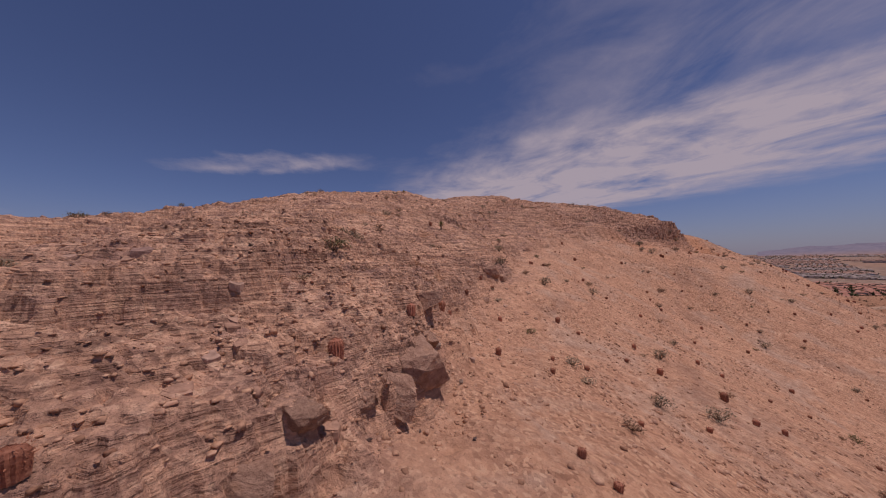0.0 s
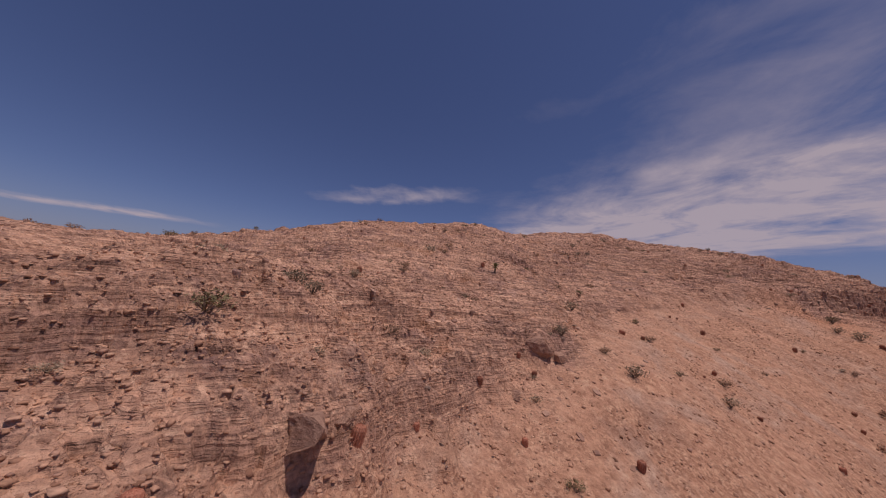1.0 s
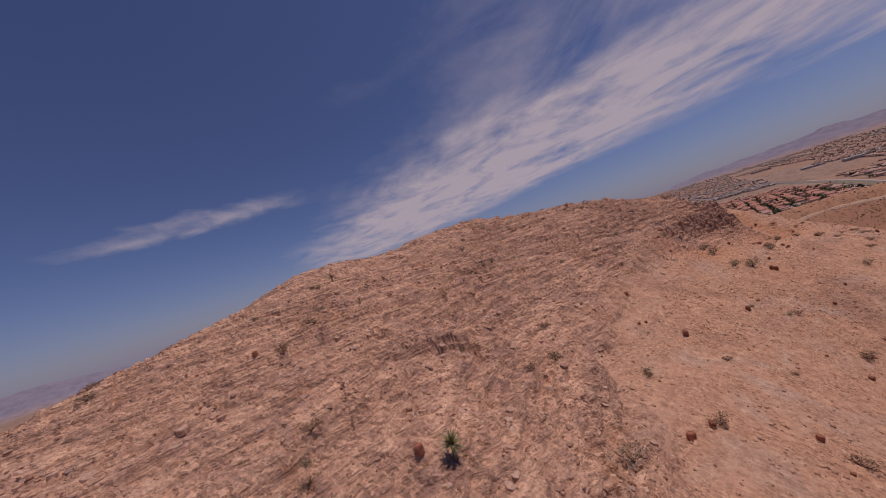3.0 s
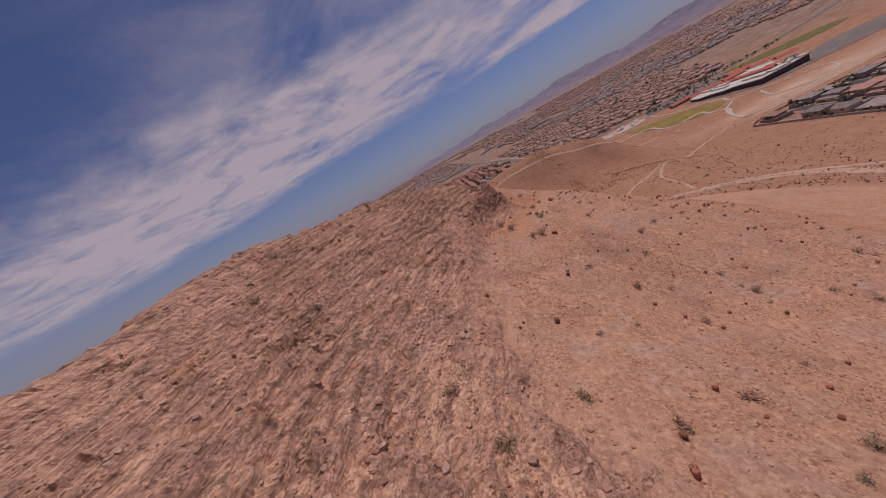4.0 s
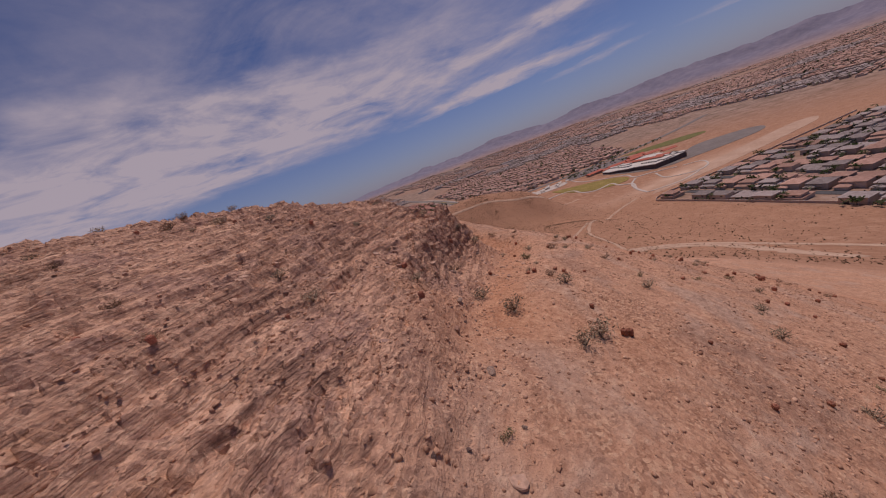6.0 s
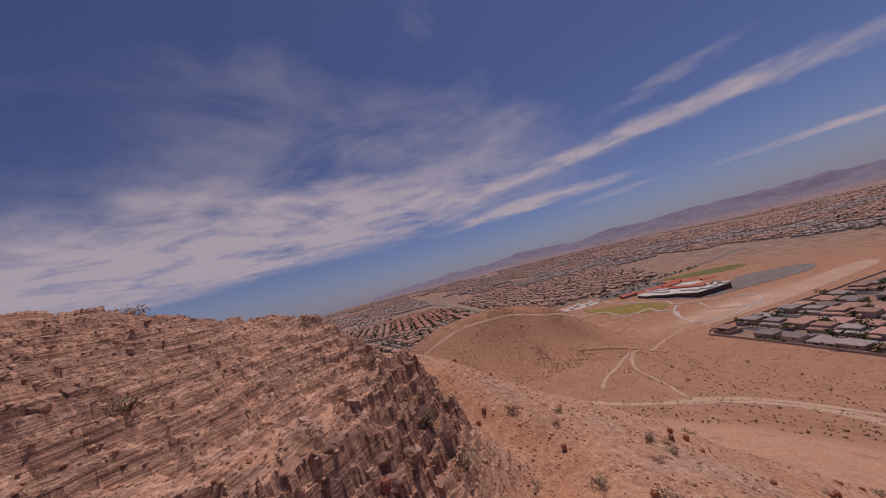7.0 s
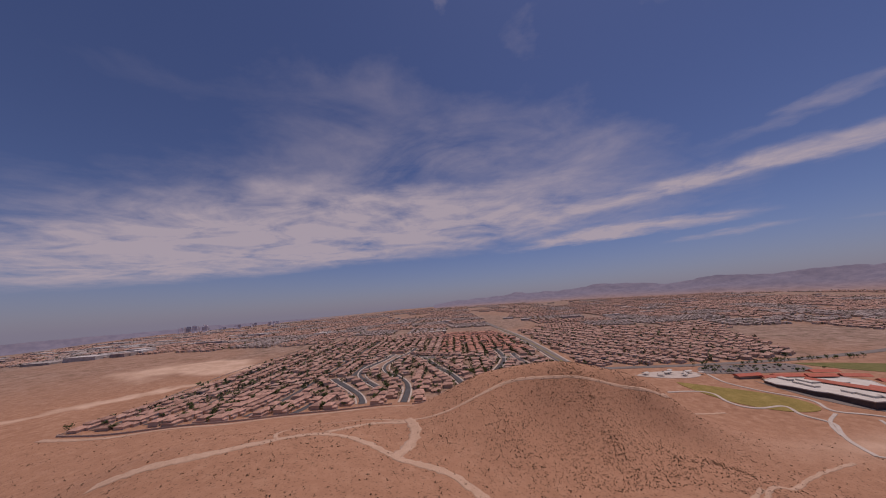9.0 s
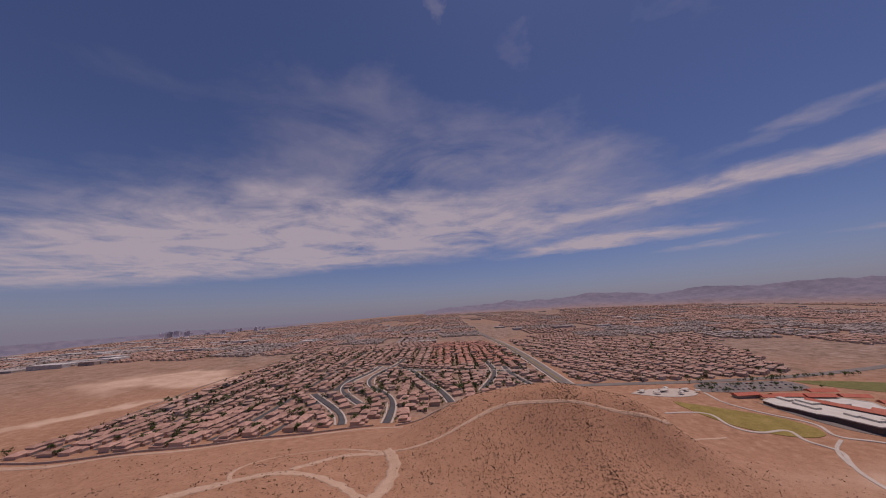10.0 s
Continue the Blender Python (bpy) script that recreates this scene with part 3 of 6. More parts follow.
    for name, value in values.items():
        mesh.attributes.new(name, "FLOAT", "POINT").data.foreach_set("value", np.clip(value, 0, 1).astype(np.float32))
    mesh.materials.append(MAT_GROUND)
    return tagged(new("ground", mesh), "pinkish tan desert ground with rock ledges and scree", "ground", kind="structure")


make_ground()


def part(name, bm, material, parent=None, label="", smooth_faces=False):
    """Links a bmesh as one mesh object, under a thing or a part."""
    mesh = bpy.data.meshes.new(name)
    bm.to_mesh(mesh)
    bm.free()
    if smooth_faces:
        mesh.polygons.foreach_set("use_smooth", np.ones(len(mesh.polygons), bool))
    for one in material if isinstance(material, (list, tuple)) else (material,):
        mesh.materials.append(one)
    ob = new(name, mesh)
    if parent:
        ob.parent = parent
    if label:
        ob["label"] = label
    return ob


# ---- far mountains round the valley ----
def mountain_material():
    """Reddish-brown foot slopes below crests tinted blue-grey by haze put into the colour, with gullies."""
    m, nodes, links, b = surface("hazed_mountain_rock", 0.95)
    coord, fold, grain = nodes.new("ShaderNodeTexCoord"), nodes.new("ShaderNodeTexNoise"), nodes.new("ShaderNodeTexNoise")
    for n, size in ((fold, 300), (grain, 60)):
        n.inputs["Scale"].default_value, n.inputs["Detail"].default_value, n.inputs["Roughness"].default_value = 1 / size, 5, 0.65
        links.new(coord.outputs["Object"], n.inputs["Vector"])
    tones = []
    # foot tones, then crest tones with distance haze painted in
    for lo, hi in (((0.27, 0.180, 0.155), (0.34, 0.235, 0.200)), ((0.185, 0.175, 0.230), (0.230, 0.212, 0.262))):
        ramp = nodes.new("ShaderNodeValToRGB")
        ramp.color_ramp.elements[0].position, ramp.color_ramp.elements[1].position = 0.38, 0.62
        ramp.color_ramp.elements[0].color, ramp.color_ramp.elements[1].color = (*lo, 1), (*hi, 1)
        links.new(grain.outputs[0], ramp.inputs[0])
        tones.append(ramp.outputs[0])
    # "bare" weights the painted haze tint, rising towards the crest
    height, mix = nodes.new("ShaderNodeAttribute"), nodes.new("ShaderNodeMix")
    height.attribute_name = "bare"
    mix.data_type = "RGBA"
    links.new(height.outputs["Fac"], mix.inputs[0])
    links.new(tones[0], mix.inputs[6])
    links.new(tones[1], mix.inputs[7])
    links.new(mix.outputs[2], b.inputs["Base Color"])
    relief = nodes.new("ShaderNodeBump")
    relief.inputs["Strength"].default_value, relief.inputs["Distance"].default_value = 0.35, 60
    links.new(fold.outputs[0], relief.inputs["Height"])
    links.new(relief.outputs[0], b.inputs["Normal"])
    return m


MAT_MOUNTAIN = mountain_material()


def make_range(name, label, bearing, spread, distance, floor_z, top, seed, depth=260, power=1.6, grey=0.5):
    """A mountain range across a span of bearings (degrees to the left of +y), its crest rising to top metres over floor_z."""
    n, rows = 200, 22
    f = np.linspace(0, 1, n)
    a = np.radians(bearing + spread * (f - 0.5))
    ridge = np.sin(np.pi * np.clip(f, 0.001, 0.999)) ** 0.55 * top * (0.62 + 0.30 * fbm(f * 8.0 + seed, np.full(n, seed * 1.7), 6, seed))
    g = np.linspace(0, 1, rows)
    d = distance - depth * (1 - g)
    px, py = -np.sin(a)[:, None] * d[None, :], np.cos(a)[:, None] * d[None, :]
    rough = (0.16 * fbm(px / 150, py / 150, 4, seed + 3) + 0.10 * fbm(px / 420, py / 420, 2, seed + 5)) * g * (1 - 0.5 * g**3)
    base = swell(px, py) - 6
    pz = base + (floor_z - base + ridge[:, None]) * np.maximum(0, g**power + rough)
    faces = [(i * rows + j, i * rows + j + 1, (i + 1) * rows + j + 1, (i + 1) * rows + j) for i in range(n - 1) for j in range(rows - 1)]
    mesh = bpy.data.meshes.new(name)
    mesh.from_pydata(list(zip(px.ravel().tolist(), py.ravel().tolist(), pz.ravel().tolist())), [], faces)
    mesh.polygons.foreach_set("use_smooth", np.ones(len(mesh.polygons), bool))
    # "bare": share of the haze tint, greater higher up
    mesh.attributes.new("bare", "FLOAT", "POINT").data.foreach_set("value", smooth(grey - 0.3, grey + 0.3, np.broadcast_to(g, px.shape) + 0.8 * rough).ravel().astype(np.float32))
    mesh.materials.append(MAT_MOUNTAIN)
    return tagged(new(name, mesh), label, "mountains", kind="structure")


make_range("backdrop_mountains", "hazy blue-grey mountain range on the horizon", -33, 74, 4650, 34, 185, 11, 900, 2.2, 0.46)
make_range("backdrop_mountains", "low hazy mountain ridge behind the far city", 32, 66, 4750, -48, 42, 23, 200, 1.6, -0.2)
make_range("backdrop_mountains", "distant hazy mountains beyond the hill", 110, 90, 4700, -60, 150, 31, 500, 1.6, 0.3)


# ---- things on the hill ----
rng = np.random.default_rng(7)


def mesh_of(name, verts, faces, material, smooth_faces=False, slots=None):
    mesh = bpy.data.meshes.new(name)
    mesh.from_pydata([tuple(map(float, v)) for v in verts], [], faces)
    for one in material if isinstance(material, (list, tuple)) else (material,):
        mesh.materials.append(one)
    if slots is not None:
        mesh.polygons.foreach_set("material_index", slots)
    if smooth_faces:
        mesh.polygons.foreach_set("use_smooth", np.ones(len(mesh.polygons), bool))
    return mesh


def child(name, mesh, parent, label=""):
    ob = new(name, mesh)
    ob.parent = parent
    if label:
        ob["label"] = label
    return ob


def ground_at(x, y):
    return float(land(np.array([x]), np.array([y]))[0])


def islands(name, colours, roughness=0.9, size=0.12, bump=0.4):
    """A material whose tone changes from loose piece to loose piece."""
    m, nodes, links, b = surface(name, roughness)
    geo, ramp = nodes.new("ShaderNodeNewGeometry"), nodes.new("ShaderNodeValToRGB")
    e = ramp.color_ramp.elements
    e[0].color, e[1].color = (*colours[0], 1), (*colours[-1], 1)
    for k, c in enumerate(colours[1:-1], 1):
        e.new(k / (len(colours) - 1)).color = (*c, 1)
    links.new(geo.outputs["Random Per Island"], ramp.inputs[0])
    coord, grain, mix = nodes.new("ShaderNodeTexCoord"), nodes.new("ShaderNodeTexNoise"), nodes.new("ShaderNodeMix")
    grain.inputs["Scale"].default_value, grain.inputs["Detail"].default_value = 1 / size, 5
    links.new(coord.outputs["Object"], grain.inputs["Vector"])
    mix.data_type, mix.blend_type = "RGBA", "OVERLAY"
    mix.inputs[0].default_value = 0.7
    links.new(ramp.outputs[0], mix.inputs[6])
    links.new(grain.outputs[0], mix.inputs[7])
    links.new(mix.outputs[2], b.inputs["Base Color"])
    relief = nodes.new("ShaderNodeBump")
    relief.inputs["Strength"].default_value, relief.inputs["Distance"].default_value = bump, size * 0.5
    links.new(grain.outputs[0], relief.inputs["Height"])
    links.new(relief.outputs[0], b.inputs["Normal"])
    return m


MAT_STONE = islands("loose_stone", ((0.28, 0.145, 0.092), (0.42, 0.235, 0.150), (0.52, 0.300, 0.195), (0.58, 0.355, 0.240), (0.36, 0.205, 0.145)))
MAT_SLAB = speckled("limestone_slab", ((0.17, 0.112, 0.09), (0.33, 0.225, 0.172), (0.50, 0.365, 0.285)), (1.1, 0.22), bump=0.7, per_object=0.15)
MAT_DARKROCK = speckled("varnished_rock", ((0.10, 0.062, 0.055), (0.195, 0.125, 0.108), (0.33, 0.225, 0.185)), (0.9, 0.16), bump=0.8, per_object=0.2)
MAT_CACTUS = speckled("cactus_skin", ((0.28, 0.105, 0.066), (0.40, 0.165, 0.105), (0.52, 0.26, 0.17)), (0.3, 0.05), bump=0.5, per_object=0.3)
MAT_SPINE = speckled("cactus_spines", ((0.32, 0.13, 0.08), (0.44, 0.20, 0.12), (0.54, 0.30, 0.20)), (0.2, 0.03), bump=0.0, per_object=0.2)
MAT_SHRUB_GREY = speckled("grey_shrub_leaves", ((0.22, 0.175, 0.115), (0.34, 0.27, 0.185), (0.46, 0.37, 0.26)), (0.5, 0.06), bump=0.0, per_object=0.3)
MAT_SHRUB_DRY = speckled("dry_shrub_twigs", ((0.27, 0.165, 0.10), (0.40, 0.255, 0.165), (0.52, 0.35, 0.24)), (0.5, 0.06), bump=0.0, per_object=0.3)
MAT_SHRUB_GREEN = speckled("green_shrub_leaves", ((0.13, 0.115, 0.058), (0.21, 0.18, 0.095), (0.30, 0.25, 0.14)), (0.5, 0.06), bump=0.0, per_object=0.3)
MAT_TWIG = speckled("shrub_stems", ((0.14, 0.095, 0.066), (0.22, 0.15, 0.105), (0.30, 0.215, 0.155)), (0.3, 0.05), bump=0.2)
MAT_YUCCA = speckled("yucca_blades", ((0.13, 0.13, 0.055), (0.21, 0.20, 0.09), (0.32, 0.28, 0.15)), (0.4, 0.08), bump=0.0)


def stone_shape(seed, flat=1.0, cuts=7):
    """An angular stone: a unit ball of points cut by planes."""
    r = np.random.default_rng(seed)
    bm = bmesh.new()
    bmesh.ops.create_icosphere(bm, subdivisions=2, radius=1.0)
    for _ in range(cuts):
        n = Vector(r.normal(size=3)).normalized()
        d = r.uniform(0.26, 0.6)
        for v in bm.verts:
            over = v.co.dot(n) - d
            if over > 0:
                v.co -= n * over
    for v in bm.verts:
        v.co.z *= flat
        v.co *= 1 + r.uniform(-0.035, 0.035)
    return bm


def slab_shape(seed):
    """A bedded slab: a broken plate with a stepped edge."""
    r = np.random.default_rng(seed)
    n, layers = 11, 5
    angles = np.sort(r.uniform(0, 2 * np.pi, n))
    reach = r.uniform(0.62, 1.0, n)
    verts, faces = [], []
    for k in range(layers):
        shrink = 1 - r.uniform(0.0, 0.13) - (0.10 if k == layers - 1 else 0)
        for a, d in zip(angles, reach):
            e = d * shrink * (1 + r.uniform(-0.05, 0.05))
            verts.append((np.cos(a) * e, np.sin(a) * e * 0.72, -0.5 + k / (layers - 1) + r.uniform(-0.06, 0.06)))
    for k in range(layers - 1):
        for i in range(n):
            j = (i + 1) % n
            faces.append((k * n + i, k * n + j, (k + 1) * n + j, (k + 1) * n + i))
    verts += [(0, 0, -0.5), (0, 0, 0.5 + r.uniform(-0.05, 0.1))]
    for i in range(n):
        j = (i + 1) % n
        faces += [(j, i, layers * n), ((layers - 1) * n + i, (layers - 1) * n + j, layers * n + 1)]
    return verts, faces


SLABS = [mesh_of("rock_slab", *slab_shape(100 + k), MAT_SLAB) for k in range(6)]
CRAGS = []
for k in range(6):
    bm = stone_shape(200 + k, 0.8, 13)
    mesh = bpy.data.meshes.new("boulder")
    bm.to_mesh(mesh)
    bm.free()
    mesh.materials.append(MAT_DARKROCK if k % 2 else MAT_SLAB)
    CRAGS.append(mesh)


def along(line, f):
    """A point at the fraction f of a polyline's length, and its direction."""
    pts = np.array([p[:2] for p in line], float)
    seg = np.hypot(*np.diff(pts, axis=0).T)
    at = f * seg.sum()
    for k, s in enumerate(seg):
        if at <= s or k == len(seg) - 1:
            d = (pts[k + 1] - pts[k]) / s
            return pts[k] + d * min(at, s), d
        at -= s


def put_slab(x, y, size, thick, turn, sink=0.3, tilt=(0, 0)):
    ob = new("rock_slab", SLABS[int(rng.integers(6))])
    ob.matrix_world = pose(x, y, ground_at(x, y) + thick * (0.5 - sink), tilt[0], tilt[1], turn) @ Matrix.Diagonal((size, size, thick, 1))
    tagged(ob, "pale tan limestone slab broken out of the ledge", "rock", "slabs along the rock band")


def put_boulder(x, y, size, sink=0.35):
    k = int(rng.integers(6))
    ob = new("boulder", CRAGS[k])
    ob.matrix_world = pose(x, y, ground_at(x, y) + size * (0.6 - sink), rng.uniform(-20, 20), rng.uniform(-20, 20), rng.uniform(0, 360)) @ Matrix.Diagonal((size, size * rng.uniform(0.7, 1.1), size * rng.uniform(0.6, 1.0), 1))
    tagged(ob, ("dark weathered boulder lying among the ledges" if k % 2 else "pale tan boulder lying on the scree"), "rock", "boulders on the hill")


def face_material(name, dark, mid, pale, spots):
    """Bedded rock: tones that follow each bed and block, purplish varnish, ochre stains and pitted relief."""
    m, nodes, links, b = surface(name, 0.92)
    coord, bed = nodes.new("ShaderNodeTexCoord"), nodes.new("ShaderNodeAttribute")
    bed.attribute_name = "bed"
    noises = []
    for size, detail in ((1.6, 4), (0.28, 7), (0.09, 4)):
        n = nodes.new("ShaderNodeTexNoise")
        n.inputs["Scale"].default_value, n.inputs["Detail"].default_value, n.inputs["Roughness"].default_value = 1 / size, detail, 0.68
        links.new(coord.outputs["Object"], n.inputs["Vector"])
        noises.append(n.outputs[0])

    def mixed(op, a, c):
        n = nodes.new("ShaderNodeMath")
        n.operation = op
        for k, v in enumerate((a, c)):
            if isinstance(v, (int, float)):
                n.inputs[k].default_value = v
            else:
                links.new(v, n.inputs[k])
        return n.outputs[0]

    tone = mixed("ADD", mixed("MULTIPLY", bed.outputs["Fac"], 0.42), mixed("ADD", mixed("MULTIPLY", noises[1], 0.75), mixed("MULTIPLY", noises[0], 0.35)))
    ramp = nodes.new("ShaderNodeValToRGB")
    e = ramp.color_ramp.elements
    e[0].position, e[0].color, e[1].position, e[1].color = 0.52, (*dark, 1), 0.98, (*pale, 1)
    e.new(0.72).color = (*mid, 1)
    links.new(tone, ramp.inputs[0])
    span, mix = nodes.new("ShaderNodeMapRange"), nodes.new("ShaderNodeMix")
    span.inputs["From Min"].default_value, span.inputs["From Max"].default_value, span.inputs["To Max"].default_value = 0.56, 0.66, 0.7
    links.new(noises[0], span.inputs["Value"])
    mix.data_type = "RGBA"
    links.new(span.outputs[0], mix.inputs[0])
    links.new(ramp.outputs[0], mix.inputs[6])
    mix.inputs[7].default_value = (*spots, 1)
    links.new(mix.outputs[2], b.inputs["Base Color"])
    relief = nodes.new("ShaderNodeBump")
    relief.inputs["Strength"].default_value, relief.inputs["Distance"].default_value = 0.9, 0.16
    links.new(noises[1], relief.inputs["Height"])
    finer = nodes.new("ShaderNodeBump")
    finer.inputs["Strength"].default_value, finer.inputs["Distance"].default_value = 0.7, 0.05
    links.new(noises[2], finer.inputs["Height"])
    links.new(relief.outputs[0], finer.inputs["Normal"])
    links.new(finer.outputs[0], b.inputs["Normal"])
    return m


MAT_BLOCK = face_material("purplish_block", (0.160, 0.088, 0.066), (0.37, 0.215, 0.152), (0.58, 0.375, 0.27), (0.46, 0.255, 0.16))


BLOCKS = []
for k in range(5):
    bm = stone_shape(240 + k, 1.0, 9)
    bmesh.ops.scale(bm, vec=(1.7, 1.7, 1.7), verts=bm.verts[:])
    bmesh.ops.subdivide_edges(bm, edges=bm.edges[:], cuts=2, use_grid_fill=True)
    for v in bm.verts:
        p = v.co
        v.co += p.normalized() * (0.10 * noise.noise(p * 2.3 + Vector((k, 0, 0))) + 0.06 * noise.noise(p * 6.1) + 0.035 * noise.noise(p * 14.0))
    mesh = bpy.data.meshes.new("boulder")
    bm.to_mesh(mesh)
    bm.free()
    mesh.materials.append(MAT_BLOCK)
    mesh.attributes.new("bed", "FLOAT", "POINT").data.foreach_set("value", [0.55 + 0.3 * noise.noise(Vector((0, 0, 4.0 * v.co.z))) for v in mesh.vertices])
    BLOCKS.append(mesh)
for k, (x, y, size, tall, turn) in enumerate(((-8.9, 5.0, 0.85, 0.85, 20), (-9.6, 6.5, 0.95, 0.9, 70), (-8.5, 4.0, 0.45, 0.7, 130), (-10.4, 7.6, 0.6, 0.6, 200), (-10.5, 5.6, 0.8, 0.5, 310),
                                              (-7.1, 0.7, 0.62, 0.6, 40), (-7.7, 1.9, 0.5, 0.6, 100), (-6.5, -0.9, 0.5, 0.5, 160),
                                              (-13.6, 9.6, 0.9, 0.6, 30), (-14.6, 11.0, 0.7, 0.6, 80), (-20.2, 21.6, 0.6, 0.6, 10), (-22.6, 25.2, 0.9, 0.8, 50), (-22.4, 27.6, 0.8, 0.7, 140))):
    ob = new("boulder", BLOCKS[k % 5])
    ob.matrix_world = pose(x, y, ground_at(x, y) - 0.38 * size, 8 * math_sin(k), 10 * math_cos(k), turn) @ Matrix.Diagonal((size, size * 0.8, size * tall, 1))
    tagged(ob, "purplish weathered block of rock set in the slope", "rock", "great blocks of the outcrops")
for k in range(22):
    p, d = along(CLIFF[8:12], 0.5 + 0.5 * (k + rng.uniform(0, 1)) / 22)
    q = p + np.array([-d[1], d[0]]) * rng.uniform(1.8, 3.8)
    size = rng.uniform(0.3, 0.6)
    ob = new("boulder", BLOCKS[k % 5])
    ob.matrix_world = pose(q[0], q[1], ground_at(q[0], q[1]) - 0.1 * size, rng.uniform(-12, 12), rng.uniform(-12, 12), rng.uniform(0, 360)) @ Matrix.Diagonal((size, size * 0.7, size * rng.uniform(0.5, 0.9), 1))
    tagged(ob, "dark weathered block of the broken cliff edge", "rock", "great blocks of the cliff")

# loose slabs and boulders below the ledges
for k in range(8):
    p, d = along(CLIFF[7:13], (k + rng.uniform(0, 1)) / 8)
    q = p + np.array([-d[1], d[0]]) * rng.uniform(-2.2, 2.6)
    put_slab(q[0], q[1], rng.uniform(0.25, 0.55), rng.uniform(0.10, 0.2), np.degrees(np.arctan2(d[1], d[0])) + rng.uniform(-25, 25), 0.45, (rng.uniform(-9, 9), rng.uniform(-9, 9)))
for k in range(6):
    p, d = along(CLIFF[1:8], (k + rng.uniform(0, 1)) / 6)
    q = p + np.array([-d[1], d[0]]) * rng.uniform(-0.8, 2.2)
    put_slab(q[0], q[1], rng.uniform(0.2, 0.45), rng.uniform(0.08, 0.16), np.degrees(np.arctan2(d[1], d[0])) + rng.uniform(-25, 25), 0.45, (rng.uniform(-8, 8), rng.uniform(-8, 8)))
for line, count in [(CLIFF[7:13], 40), (CLIFF[1:8], 14)] + [(b, 5) for b in BANDS]:
    for k in range(count):
        p, d = along(line, rng.uniform(0.05, 0.95))
        q = p + np.array([-d[1], d[0]]) * rng.normal(-0.8, 0.8)
        put_boulder(q[0], q[1], rng.uniform(0.08, 0.22), 0.45)


def scatter(count, x0, x1, y0, y1, keep):
    out = []
    while len(out) < count:
        x, y = rng.uniform(x0, x1, 4 * count), rng.uniform(y0, y1, 4 * count)
        ok = rng.uniform(0, 1, 4 * count) < keep(x, y)
        out += list(zip(x[ok], y[ok]))
    return np.array(out[:count])


def loose_stones(name, label, count, lo, hi, flat, seed, keep, field=(-68, 30, -24, 138)):
    """One mesh of many small angular stones lying on the ground."""
    corners = np.array([(-1, -1, -1), (1, -1, -1), (1, 1, -1), (-1, 1, -1), (-1, -1, 1), (1, -1, 1), (1, 1, 1), (-1, 1, 1)], float)
    f = np.array([(0, 2, 1), (0, 3, 2), (4, 5, 6), (4, 6, 7), (0, 1, 5), (0, 5, 4), (1, 2, 6), (1, 6, 5), (2, 3, 7), (2, 7, 6), (3, 0, 4), (3, 4, 7)])
    shapes = []
    for k in range(12):
        r = np.random.default_rng(seed + k)
        v = corners * 0.72 + r.uniform(-0.36, 0.36, (8, 3))
        v[4:, :2] *= r.uniform(0.45, 0.95)
        v[:, 2] *= flat
        shapes.append((v, f))
    spots = scatter(count, *field, keep)
    height = land(spots[:, 0], spots[:, 1])
    verts, faces, start = [], [], 0
    for (x, y), z in zip(spots, height):
        v, f = shapes[int(rng.integers(12))]
        size = lo + (hi - lo) * rng.uniform() ** 2.6
        a = rng.uniform(0, 2 * np.pi)
        c, s = np.cos(a), np.sin(a)
        w = v * size * rng.uniform(0.7, 1.2, 3)
        w = np.stack([c * w[:, 0] - s * w[:, 1] + x, s * w[:, 0] + c * w[:, 1] + y, w[:, 2] + z + 0.15 * size * flat], 1)
        verts.append(w)
        faces.append(f + start)
        start += len(v)
    verts, faces = np.concatenate(verts), np.concatenate(faces)
    mesh = bpy.data.meshes.new(name)
    mesh.vertices.add(len(verts))
    mesh.vertices.foreach_set("co", verts.ravel())
    mesh.loops.add(faces.size)
    mesh.loops.foreach_set("vertex_index", faces.ravel())
    mesh.polygons.add(len(faces))
    mesh.polygons.foreach_set("loop_start", np.arange(len(faces)) * 3)
    mesh.update(calc_edges=True)
    mesh.materials.append(MAT_STONE)
    tagged(new(name, mesh), label, "stones", kind="stuff")


def clumps(x, y, seed):
    return smooth(-0.25, 0.55, value_noise(x * 0.22, y * 0.22, seed))


loose_stones("loose_stones", "pinkish angular stones strewn over the scree", 52000, 0.025, 0.15, 0.75, 300, lambda x, y: (1 - 0.8 * rocky(x, y)) * (0.25 + 0.75 * clumps(x, y, 91)))
loose_stones("rock_chips", "flat tan chips of bedded rock on the ledges", 26000, 0.03, 0.14, 0.4, 340, lambda x, y: rocky(x, y) * (0.3 + 0.7 * clumps(x, y, 92)))


loose_stones("rock_chips", "thick litter of tan rock chips on the near ledges", 18000, 0.025, 0.12, 0.36, 380, lambda x, y: (0.25 + 0.75 * rocky(x, y)) * (0.35 + 0.65 * clumps(x, y, 93)), (-30, 2, -12, 24))
loose_stones("rock_chips", "thick litter of tan rock chips along the cliff", 12000, 0.02, 0.11, 0.5, 420, lambda x, y: (0.3 + 0.7 * rocky(x, y)) * (0.35 + 0.65 * clumps(x, y, 94)), (-42, -14, 72, 112))


